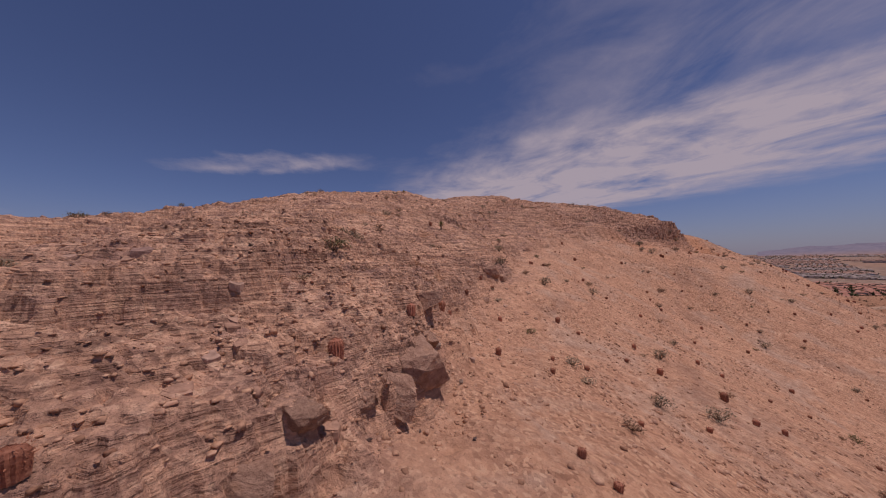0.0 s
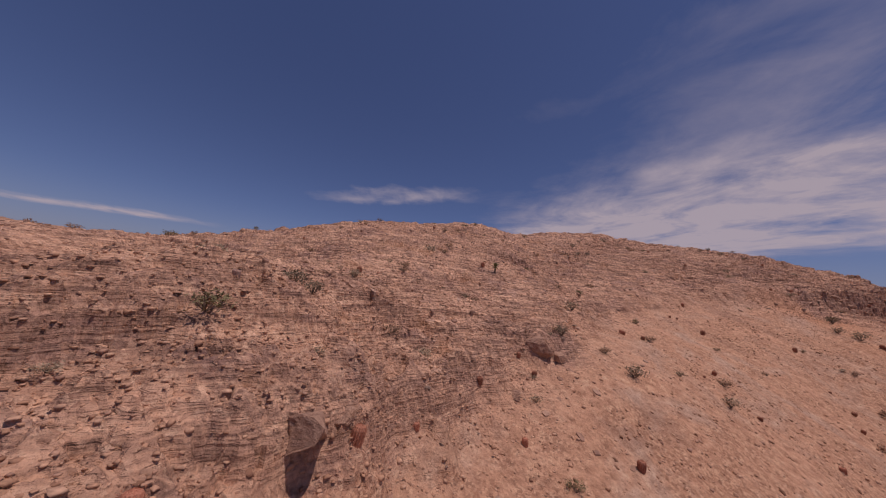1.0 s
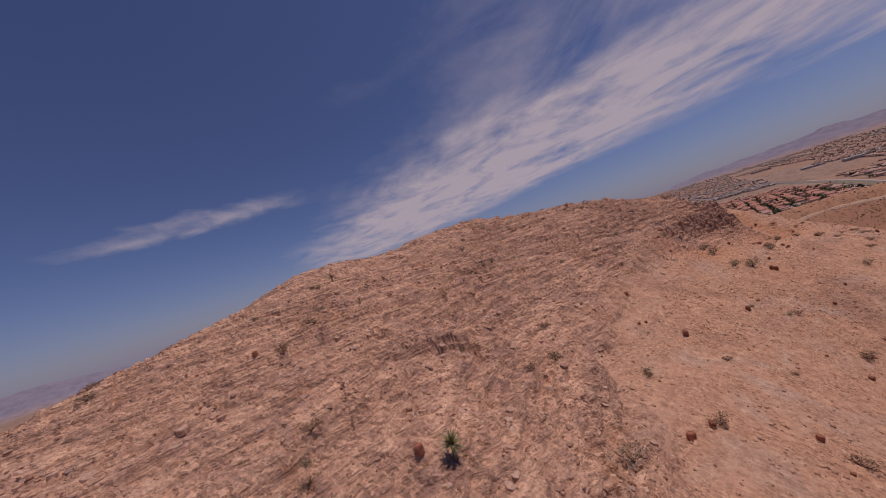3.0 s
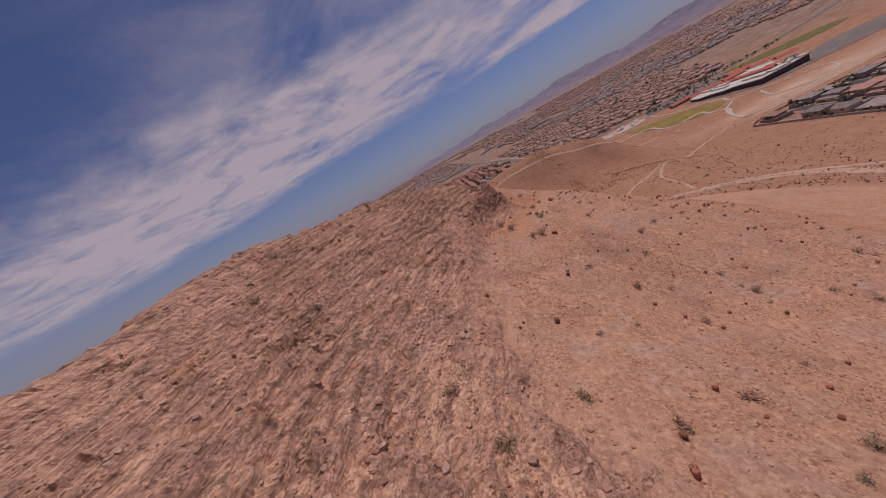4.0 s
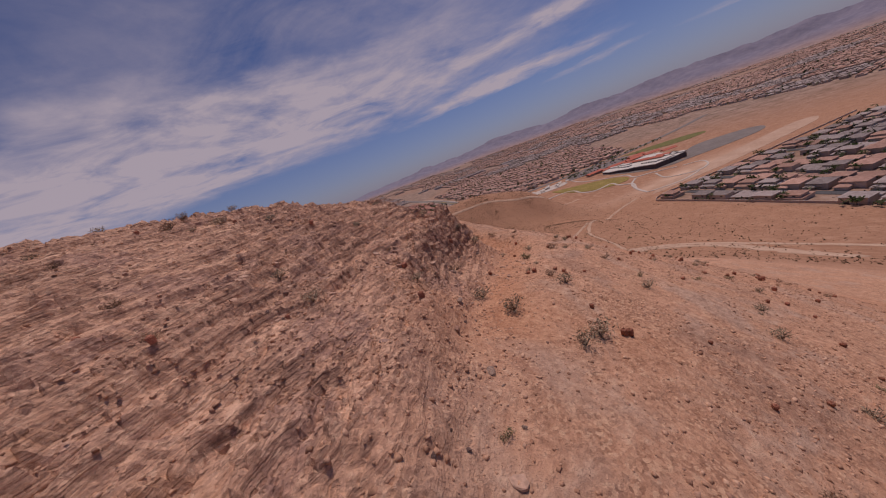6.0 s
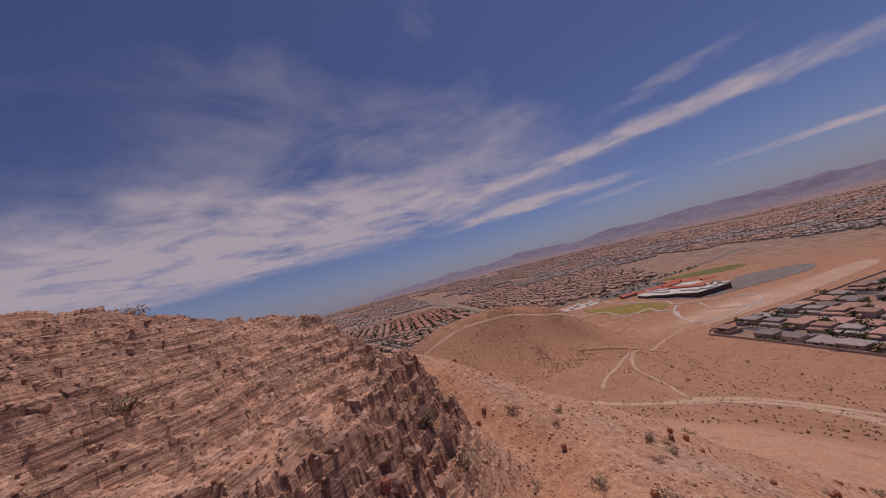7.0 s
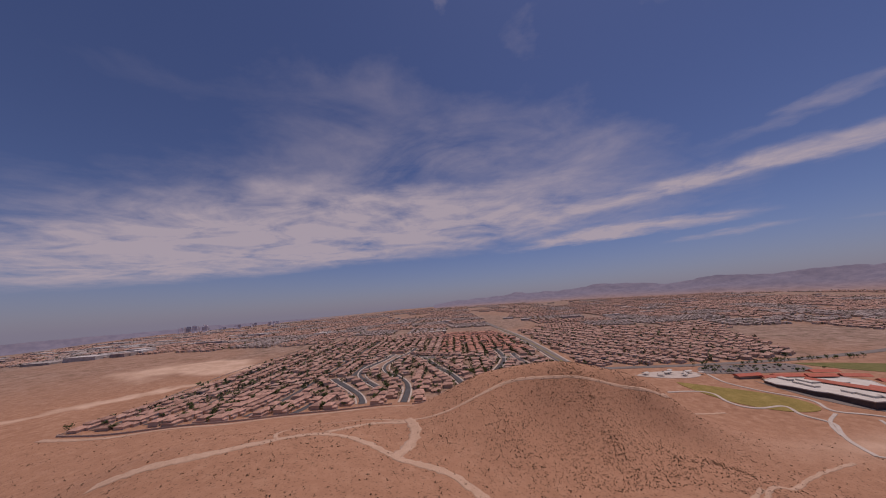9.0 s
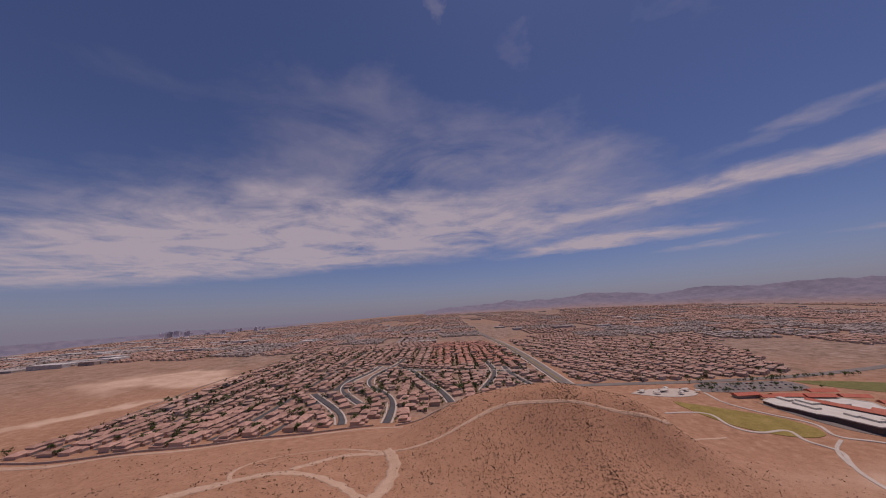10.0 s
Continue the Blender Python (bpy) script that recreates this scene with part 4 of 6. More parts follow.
def ledge_plates(count, seed):
    """Thin beds of rock that crop out along the contour, joined: each a broken plate with its edge downhill."""
    r = np.random.default_rng(seed)
    spots = scatter(count, -68, 4, -24, 138, lambda x, y: rocky(x, y) * (0.08 + 0.92 * smooth(-0.05, 0.5, value_noise(x * 0.16, y * 0.16, 97))))
    x, y = spots[:, 0], spots[:, 1]
    gx, gy = (swell(x + 1, y) - swell(x - 1, y)) / 2, (swell(x, y + 1) - swell(x, y - 1)) / 2
    steep = np.maximum(np.hypot(gx, gy), 1e-3)
    ux, uy = gx / steep, gy / steep
    n = 7
    middle = land(x, y)
    verts, faces = [], []
    for k in range(count):
        half, deep, thick = r.uniform(0.14, 0.36), r.uniform(0.12, 0.34), r.uniform(0.02, 0.075)
        a = np.linspace(0, 2 * np.pi, n, endpoint=False) + r.uniform(-0.32, 0.32, n)
        reach = r.uniform(0.6, 1.12, n)
        along_x, up_x = np.cos(a) * half * reach, np.sin(a) * deep * reach
        px, py = x[k] - uy[k] * along_x + ux[k] * up_x, y[k] + ux[k] * along_x + uy[k] * up_x
        lie = middle[k] + steep[k] * 0.7 * up_x + r.uniform(-0.02, 0.04)
        start = len(verts)
        for z, f in ((-0.22, 0.9), (0.0, r.uniform(0.94, 1.0)), (thick * 0.5, r.uniform(0.9, 1.04)), (thick, r.uniform(0.86, 0.98))):
            for i in range(n):
                verts.append((x[k] + (px[i] - x[k]) * f, y[k] + (py[i] - y[k]) * f, lie[i] + z + r.uniform(-0.015, 0.015)))
        for j in range(3):
            for i in range(n):
                q = (i + 1) % n
                faces.append((start + j * n + i, start + j * n + q, start + (j + 1) * n + q, start + (j + 1) * n + i))
        faces.append(tuple(start + 3 * n + i for i in range(n)))
    tagged(new("rock_plates", mesh_of("rock_plates", verts, faces, MAT_PLATE)), "thin tan beds of rock cropping out along the slope", "rock", kind="stuff")


MAT_PLATE = islands("bedded_plate", ((0.24, 0.135, 0.098), (0.37, 0.215, 0.150), (0.45, 0.275, 0.195), (0.50, 0.325, 0.235), (0.30, 0.185, 0.15)), size=0.2, bump=0.7)
ledge_plates(1800, 77)


# barrel cacti
def barrel(height, radius, seed):
    r = np.random.default_rng(seed)
    ribs, rings = 15, 8
    n = ribs * 2
    verts, faces = [], []
    for j in range(rings):
        f = j / (rings - 1)
        prof = (0.80 + 0.35 * f - 0.15 * f * f) if f < 0.6 else 0.955 * np.sqrt(max(0.0, 1 - ((f - 0.6) / 0.4) ** 2.2)) + 0.02
        for i in range(n):
            a = 2 * np.pi * i / n
            d = radius * prof * (1.0 if i % 2 else 0.84)
            verts.append((np.cos(a) * d, np.sin(a) * d, -0.06 + height * f * (1 - 0.02 * (i % 2))))
    for j in range(rings - 1):
        for i in range(n):
            k = (i + 1) % n
            faces.append((j * n + i, j * n + k, (j + 1) * n + k, (j + 1) * n + i))
    faces.append(tuple((rings - 1) * n + i for i in range(n)))
    body = mesh_of("body", verts, faces, MAT_CACTUS)
    verts, faces = [], []
    for i in range(ribs):
        a = 2 * np.pi * (i + 0.5) / ribs
        for f in (0.2, 0.38, 0.56, 0.72, 0.86):
            prof = (0.80 + 0.35 * f - 0.15 * f * f) if f < 0.6 else 0.955 * np.sqrt(max(0.0, 1 - ((f - 0.6) / 0.4) ** 2.2)) + 0.02
            d = radius * prof
            p = np.array((np.cos(a) * d, np.sin(a) * d, height * f))
            for _ in range(3):
                t = p + np.array((np.cos(a), np.sin(a), 0.3)) * r.uniform(0.03, 0.07) + r.normal(0, 0.03, 3)
                k = len(verts)
                verts += [p + r.normal(0, 0.008, 3), p + r.normal(0, 0.008, 3), t]
                faces.append((k, k + 1, k + 2))
    return body, mesh_of("spine", verts, faces, MAT_SPINE)


BARRELS = [barrel(0.42, 0.20, 1), barrel(0.55, 0.24, 2), barrel(0.75, 0.27, 3)]


def put_cactus(x, y, kind, size, label):
    body, spines = BARRELS[kind]
    base = new("barrel_cactus")
    base.matrix_world = pose(x, y, ground_at(x, y), rng.uniform(-8, 8), rng.uniform(-8, 8), rng.uniform(0, 360)) @ Matrix.Diagonal((size, size, size, 1))
    child("body", body, base)
    child("spine", spines, base, "reddish spines")["kind"] = "stuff"
    tagged(base, label, "cactus", "barrel cacti on the slope")


def open_ground(x, y):
    return hill_zone(x, y) * (0.25 + 0.75 * (1 - rocky(x, y)))


for x, y in scatter(240, -62, 28, -4, 118, lambda x, y: open_ground(x, y) * (0.3 + 0.7 * clumps(x, y, 95))):
    put_cactus(x, y, int(rng.integers(3)), rng.uniform(0.5, 0.95), "small reddish-brown barrel cactus on stony ground")


# shrubs
def shrub(seed, material, count, spread, height, leaf):
    r = np.random.default_rng(seed)
    verts, faces = [], []
    for _ in range(16):
        a, lean = r.uniform(0, 2 * np.pi), r.uniform(0.25, 0.95)
        tip = np.array((np.cos(a) * lean * spread, np.sin(a) * lean * spread, height * r.uniform(0.6, 1.0) * (1.1 - 0.5 * lean)))
        side = np.array((-np.sin(a), np.cos(a), 0)) * 0.012
        k = len(verts)
        verts += [-side, side, (0, 0, 0.02), tip * 0.55 + (0, 0, 0.05), tip]
        faces += [(k, k + 1, k + 3), (k + 1, k + 2, k + 3), (k + 2, k, k + 3), (k, k + 3, k + 4), (k + 1, k + 4, k + 3)]
    stems = mesh_of("stem", verts, faces, MAT_TWIG)
    verts, faces = [], []
    heads = [(r.uniform(0, 2 * np.pi), np.sqrt(r.uniform(0.05, 1))) for _ in range(9)]
    for _ in range(count):
        a, d = heads[int(r.integers(9))]
        c = np.array((np.cos(a) * d * spread * 0.75, np.sin(a) * d * spread * 0.75, height * (0.85 - 0.35 * d)))
        c = c + r.normal(0, 1, 3) * (spread * 0.22, spread * 0.22, height * 0.2)
        c[2] = max(c[2], 0.05)
        u = r.normal(0, 1, 3)
        u /= np.linalg.norm(u)
        w = np.cross(u, r.normal(0, 1, 3))
        w /= np.linalg.norm(w)
        s = leaf * r.uniform(0.6, 1.4)
        k = len(verts)
        verts += [c - u * s, c + w * s * 0.28, c + u * s, c - w * s * 0.28]
        faces.append((k, k + 1, k + 2, k + 3))
    return stems, mesh_of("foliage", verts, faces, material)


SHRUBS = [
    (shrub(11, MAT_SHRUB_GREY, 260, 0.62, 0.72, 0.075), "grey-green desert shrub on the stony slope"),
    (shrub(12, MAT_SHRUB_GREY, 220, 0.50, 0.50, 0.065), "grey-green desert shrub on the stony slope"),
    (shrub(13, MAT_SHRUB_DRY, 240, 0.60, 0.55, 0.075), "dry brown twiggy shrub on the stony slope"),
    (shrub(14, MAT_SHRUB_DRY, 180, 0.42, 0.40, 0.06), "dry brown twiggy shrub on the stony slope"),
    (shrub(15, MAT_SHRUB_GREEN, 260, 0.55, 0.62, 0.07), "dark green desert shrub between the rocks"),
]


def put_shrub(x, y, kind, size):
    (stems, foliage), label = SHRUBS[kind]
    base = new("desert_shrub")
    base.matrix_world = pose(x, y, ground_at(x, y) - 0.03, 0, 0, rng.uniform(0, 360)) @ Matrix.Diagonal((size, size, size * rng.uniform(0.8, 1.1), 1))
    child("stem", stems, base)["kind"] = "stuff"
    child("foliage", foliage, base)["kind"] = "stuff"
    tagged(base, label, "shrub", "desert shrubs on the hill")


for x, y in scatter(265, -66, 28, -5, 120, lambda x, y: hill_zone(x, y) * (np.hypot(x + 4, y - 1) > 7.5) * (0.35 + 0.65 * clumps(x, y, 97))):
    put_shrub(x, y, int(rng.choice(5, p=(0.28, 0.22, 0.24, 0.16, 0.10))), rng.uniform(0.5, 1.3))
# shrubs that stand on the crest and beside the rock band
for x, y, kind, size in ((-43.3, 109.3, 0, 1.7), (-40.7, 113.2, 0, 1.1), (-29.9, 46.0, 4, 1.0), (-25.5, 83.5, 0, 1.5), (-24.5, 80.0, 0, 1.4), (-26.0, 88.0, 2, 1.3),
                         (-21.0, 76.0, 0, 1.5), (-16.6, 5.8, 4, 1.6), (-21.5, 8.0, 0, 1.5), (-20.5, 33.0, 0, 1.4), (-60.5, 75.5, 0, 1.6), (-54.5, 78.3, 2, 1.6),
                         (-25.5, 3.0, 0, 1.5), (-27.0, 0.5, 2, 1.3), (-38, 21, 0, 1.4), (-22.2, 96.5, 0, 0.9), (-58.0, 63.0, 0, 1.5), (-47.5, 92, 2, 1.4),
                         (-48.4, -20.5, 2, 1.3), (-49.2, -17.6, 2, 1.1), (-53.5, -16, 2, 1.0), (-54.2, -11.0, 4, 1.5), (-56.0, -9.0, 2, 0.9), (-53.0, 1.1, 2, 0.8), (-57.8, -7.5, 2, 1.0),
                         (-58.1, -1.9, 4, 0.9), (-52.5, 5.4, 2, 0.8), (-59.5, 16.7, 2, 0.9), (-59.7, 3.7, 2, 0.8), (-55.8, 19.6, 2, 0.8), (-48.6, 97.0, 0, 1.0)):
    put_shrub(x, y, kind, size)


# yuccas: a rosette of stiff blades on a short shaggy trunk
def yucca(x, y, size):
    r = np.random.default_rng(int(abs(x * 10)))
    base = new("yucca")
    base.matrix_world = pose(x, y, ground_at(x, y) - 0.05) @ Matrix.Diagonal((size, size, size, 1))
    verts, faces = [], []
    rings, n = 7, 9
    for j in range(rings):
        f = j / (rings - 1)
        for i in range(n):
            a = 2 * np.pi * i / n
            d = 0.10 * (1.15 - 0.35 * f) * (1 + 0.18 * r.uniform(-1, 1))
            verts.append((np.cos(a) * d, np.sin(a) * d, 0.75 * f))
    for j in range(rings - 1):
        for i in range(n):
            k = (i + 1) % n
            faces.append((j * n + i, j * n + k, (j + 1) * n + k, (j + 1) * n + i))
    child("trunk", mesh_of("trunk", verts, faces, MAT_TWIG), base)
    verts, faces = [], []
    for _ in range(110):
        a, up = r.uniform(0, 2 * np.pi), r.uniform(-0.35, 1.35)
        way = np.array((np.cos(a) * np.cos(up), np.sin(a) * np.cos(up), np.sin(up)))
        side = np.array((-np.sin(a), np.cos(a), 0)) * 0.022
        root, tip = np.array((0, 0, 0.72)), np.array((0, 0, 0.72)) + way * r.uniform(0.45, 0.75)
        mid = (root + tip) / 2 + (0, 0, 0.03)
        k = len(verts)
        verts += [root - side, root + side, mid + side * 1.2, mid - side * 1.2, tip]
        faces += [(k, k + 1, k + 2, k + 3), (k + 3, k + 2, k + 4)]
    child("blades", mesh_of("blades", verts, faces, MAT_YUCCA), base, "stiff yellow-green blades")["kind"] = "stuff"
    tagged(base, "yucca with a shaggy trunk and stiff green blades", "yucca", "yuccas on the hill")


yucca(-34.8, 28.4, 1.15)
yucca(-59.8, 37.6, 0.9)


# ---- scrub of the lower slopes, the saddle and the knoll ----
def far_scrub(name, label, count, x0, x1, y0, y1, size, keep, material):
    r = np.random.default_rng(count)
    spots = scatter(count, x0, x1, y0, y1, keep)
    height = land(spots[:, 0], spots[:, 1])
    tri, start = [], 0
    for (x, y), z in zip(spots, height):
        s = size * rng.uniform(0.5, 1.5)
        for _ in range(9):
            c = np.array((x, y, z + 0.35 * s)) + r.normal(0, 0.33, 3) * s
            d = r.normal(0, 0.45, (3, 3)) * s
            tri.append(c + d)
    verts = np.concatenate(tri)
    mesh = bpy.data.meshes.new(name)
    mesh.vertices.add(len(verts))
    mesh.vertices.foreach_set("co", verts.ravel())
    mesh.loops.add(len(verts))
    mesh.loops.foreach_set("vertex_index", np.arange(len(verts)))
    mesh.polygons.add(len(verts) // 3)
    mesh.polygons.foreach_set("loop_start", np.arange(len(verts) // 3) * 3)
    mesh.update(calc_edges=True)
    mesh.materials.append(material)
    tagged(new(name, mesh), label, "scrub", kind="stuff")


MAT_FAR_SCRUB = islands("far_scrub", ((0.11, 0.070, 0.042), (0.17, 0.108, 0.066), (0.24, 0.158, 0.10)), size=0.5)
far_scrub("hillside_scrub", "small dark shrubs dotting the lower hillside", 2600, -150, 240, 100, 400, 0.5,
          lambda x, y: (1 - hill_zone(x, y)) * (0.2 + 0.8 * clumps(x * 0.2, y * 0.2, 98)), MAT_FAR_SCRUB)
far_scrub("knoll_scrub", "dark scrub covering the rounded knoll", 7000, -40, 260, 330, 500,
          0.42, lambda x, y: np.exp(-(((x - 105) / 95) ** 2) - ((y - 400) / 60) ** 2) * (0.3 + 0.7 * clumps(x * 0.25, y * 0.25, 99)), MAT_FAR_SCRUB)
far_scrub("saddle_scrub", "sparse dark shrubs on the open desert", 3000, -480, 330, 130, 560, 0.48, lambda x, y: (1 - hill_zone(x, y)) * (y < 455 + 0.0 * x), MAT_FAR_SCRUB)
for x, y in ((-149, 440), (-83, 388), (60, 300), (180, 300), (240, 290), (160, 268)):
    put_shrub(x, y, 4, 3.0)


def fire_ring(x, y, radius):
    """A ring of stones."""
    base = new("fire_ring")
    base.matrix_world = pose(x, y, ground_at(x, y))
    for k in range(16):
        a = 2 * np.pi * k / 16
        s = rng.uniform(0.45, 0.7)
        stone = child("stone", CRAGS[k % 6], base)
        stone.matrix_basis = pose(math_cos(a) * radius, math_sin(a) * radius * 0.7, 0.1, 0, 0, rng.uniform(0, 360)) @ Matrix.Diagonal((s, s, s, 1))
    tagged(base, "ring of stones on the open desert beside the track", "fire ring")


fire_ring(-134, 368, 4.5)


# ---- tracks, roads and the town below the hill ----
MAT_TRACK = speckled("worn_track", ((0.41, 0.265, 0.180), (0.475, 0.318, 0.221), (0.55, 0.375, 0.270)), (6.0, 0.7), bump=0.2)
MAT_STREET = speckled("street_asphalt", ((0.062, 0.060, 0.062), (0.085, 0.082, 0.084), (0.115, 0.110, 0.110)), (14.0, 0.6), bump=0.1)
MAT_ASPHALT = speckled("worn_asphalt", ((0.145, 0.122, 0.108), (0.190, 0.162, 0.145), (0.24, 0.205, 0.185)), (14.0, 0.6), bump=0.1)
MAT_CONCRETE = speckled("pale_concrete", ((0.40, 0.335, 0.28), (0.48, 0.41, 0.35), (0.56, 0.485, 0.42)), (8.0, 0.6), bump=0.1)
MAT_LAWN = speckled("dry_lawn", ((0.16, 0.125, 0.032), (0.25, 0.185, 0.052), (0.34, 0.245, 0.085)), (14.0, 1.2), bump=0.2)
MAT_FIELD = speckled("playing_field_grass", ((0.095, 0.095, 0.030), (0.150, 0.138, 0.045), (0.205, 0.18, 0.07)), (14.0, 1.2), bump=0.2)
MAT_SAND = speckled("graded_sand", ((0.38, 0.240, 0.162), (0.45, 0.295, 0.207), (0.52, 0.36, 0.262)), (30.0, 3.0), bump=0.1)
MAT_BLOCKWALL = speckled("block_wall", ((0.40, 0.30, 0.24), (0.50, 0.39, 0.32), (0.58, 0.47, 0.40)), (4.0, 0.4), bump=0.2)
MAT_STUCCO = speckled("stucco", ((0.42, 0.315, 0.245), (0.53, 0.41, 0.325), (0.62, 0.50, 0.41)), (6.0, 0.5), bump=0.15, per_object=0.25)
MAT_TILE = speckled("clay_roof_tile", ((0.30, 0.168, 0.128), (0.41, 0.242, 0.185), (0.50, 0.322, 0.255)), (3.0, 0.35), bump=0.4, per_object=0.22)
MAT_TILE_GREY = speckled("grey_roof_tile", ((0.20, 0.160, 0.148), (0.29, 0.240, 0.222), (0.38, 0.322, 0.298)), (3.0, 0.35), bump=0.4, per_object=0.28)
MAT_DOOR = speckled("garage_door_paint", ((0.40, 0.35, 0.30), (0.52, 0.46, 0.40), (0.60, 0.55, 0.49)), (2.0, 0.3), bump=0.1)
MAT_PANE = speckled("window_glass", ((0.020, 0.024, 0.030), (0.030, 0.036, 0.044), (0.045, 0.052, 0.06)), (2.0, 0.5), roughness=0.12, bump=0.0, specular=0.6)
MAT_LEAF = speckled("tree_leaves", ((0.042, 0.066, 0.020), (0.078, 0.110, 0.034), (0.125, 0.155, 0.055)), (2.5, 0.3), bump=0.0, per_object=0.3)
MAT_BARK = speckled("tree_bark", ((0.06, 0.045, 0.034), (0.10, 0.075, 0.058), (0.15, 0.115, 0.09)), (0.8, 0.1), bump=0.4)


def resample(line, step):
    pts = np.array(line, float)
    seg = np.hypot(*np.diff(pts, axis=0).T)
    at = np.r_[0, np.cumsum(seg)]
    s = np.linspace(0, at[-1], max(2, int(at[-1] / step) + 1))
    # rounded corners: a running mean of the line
    raw = np.stack([np.interp(s, at, pts[:, 0]), np.interp(s, at, pts[:, 1])], 1)
    k = 5
    pad = np.concatenate([np.repeat(raw[:1], k, 0), raw, np.repeat(raw[-1:], k, 0)])
    out = np.stack([np.convolve(pad[:, c], np.ones(2 * k + 1) / (2 * k + 1), "valid") for c in (0, 1)], 1)
    out[0], out[-1] = raw[0], raw[-1]
    return out


def strip(name, label, line, width, material, lift=0.2, category="path", rough_edge=0.0, step=3.0, kerb=None):
    """A road or track draped over the land, with a shallow edge so that it is not paper-thin."""
    mid = resample(line, step)
    d = np.gradient(mid, axis=0)
    d /= np.hypot(*d.T)[:, None] + 1e-9
    side = np.stack([-d[:, 1], d[:, 0]], 1)
    w = np.full(len(mid), width / 2)
    offsets = (-1.0, -0.5, 0.0, 0.5, 1.0)
    verts, n = [], len(offsets) + 2
    spread = np.array([[o * (1 + rough_edge * e[0 if o < 0 else 1]) for o in offsets] for e in rng.uniform(-1, 1, (len(mid), 2))]) * w[:, None]
    spots = mid[:, None, :] + side[:, None, :] * spread[:, :, None]
    heights = land(spots[:, :, 0].ravel(), spots[:, :, 1].ravel()).reshape(spread.shape) + lift
    for i in range(len(mid)):
        row = [(spots[i, k, 0], spots[i, k, 1], heights[i, k]) for k in range(len(offsets))]
        verts += [(row[0][0], row[0][1], row[0][2] - 0.8)] + row + [(row[-1][0], row[-1][1], row[-1][2] - 0.8)]
    faces = [(i * n + j, i * n + j + 1, (i + 1) * n + j + 1, (i + 1) * n + j) for i in range(len(mid) - 1) for j in range(n - 1)]
    faces = [f[::-1] for f in faces]
    ob = new(name, mesh_of(name, verts, faces, material, True))
    return tagged(ob, label, category, kind="structure")


def sheet(name, label, outline, material, lift=0.25, category="ground", step=7.0, edge=0.0):
    """A flat patch inside an outline, draped over the land."""
    out = np.array(outline, float)
    xs, ys = np.arange(out[:, 0].min(), out[:, 0].max() + step, step), np.arange(out[:, 1].min(), out[:, 1].max() + step, step)
    bm = bmesh.new()
    ring = [bm.verts.new((x, y, 0)) for x, y in resample(list(outline) + [outline[0]], step)[:-1]]
    bm.faces.new(ring)
    for axis, values in (((1, 0, 0), xs), ((0, 1, 0), ys)):
        for v in values:
            bmesh.ops.bisect_plane(bm, geom=bm.verts[:] + bm.edges[:] + bm.faces[:], plane_co=(v * axis[0], v * axis[1], 0), plane_no=axis)
    heights = land(np.array([v.co.x for v in bm.verts]), np.array([v.co.y for v in bm.verts]))
    for v, h in zip(bm.verts, heights):
        v.co.z = h + lift
    rim = [e for e in bm.edges if e.is_boundary]
    made = bmesh.ops.extrude_edge_only(bm, edges=rim)
    for v in made["geom"]:
        if isinstance(v, bmesh.types.BMVert):
            v.co.z -= 0.8
    bmesh.ops.recalc_face_normals(bm, faces=bm.faces[:])
    ob = part(name, bm, material)
    return tagged(ob, label, category, kind="structure")


# dirt tracks over the saddle and the knoll
DIRT = "pale worn dirt track across the desert"
strip("dirt_track", DIRT, [(-54, 402), (-48, 393), (-42, 376), (-43, 359), (-47, 345), (-52, 334)], 8.5, MAT_TRACK, 0.2, rough_edge=0.3)
strip("dirt_track", DIRT, [(-210, 296), (-170, 308), (-148, 320), (-131, 334), (-118, 344), (-104, 352), (-86, 352), (-70, 349), (-56, 334), (-43, 327), (-16, 325), (1, 310), (10, 300), (24, 291), (45, 287), (61, 277), (77, 262), (82, 240), (95, 228), (109, 227), (136, 232), (160, 229), (172, 214), (180, 190), (196, 150), (215, 120)], 8.0, MAT_TRACK, 0.2, rough_edge=0.3)
strip("dirt_track", DIRT, [(109, 227), (136, 230), (158, 224), (168, 206), (166, 190), (158, 170), (150, 140)], 13.0, MAT_TRACK, 0.12, rough_edge=0.35)
strip("dirt_track", DIRT, [(-131, 336), (-142, 350), (-149, 376), (-152, 402), (-138, 418), (-100, 418), (-72, 404), (-54, 399), (-39, 396), (-11, 395), (17, 410), (38, 425), (60, 431), (90, 431), (115, 432), (146, 436), (190, 440)], 2.6, MAT_TRACK, 0.12, rough_edge=0.2)
strip("dirt_track", DIRT, [(-54, 396), (-88, 398), (-99, 380), (-106, 357)], 6.0, MAT_TRACK, 0.16, rough_edge=0.35)
strip("dirt_track", DIRT, [(190, 440), (225, 470), (262, 500), (298, 508)], 3.2, MAT_TRACK, 0.2, rough_edge=0.4)
TRAIL = "narrow pale foot trail through the desert"
strip("foot_trail", TRAIL, [(300, 396), (244, 379), (182, 339), (172, 331), (155, 312), (136, 283), (138, 270), (131, 247), (123, 234)], 2.8, MAT_TRACK, 0.2, rough_edge=0.4)
strip("foot_trail", TRAIL, [(176, 337), (143, 314), (128, 293), (110, 284), (96, 270)], 2.4, MAT_TRACK, 0.2, rough_edge=0.4)
sheet("bare_ground", "pale graded strip of bare ground beside the houses", [(318, 388), (430, 384), (600, 396), (720, 410), (720, 440), (560, 428), (430, 412), (330, 408)], MAT_SAND, 0.2, step=12)

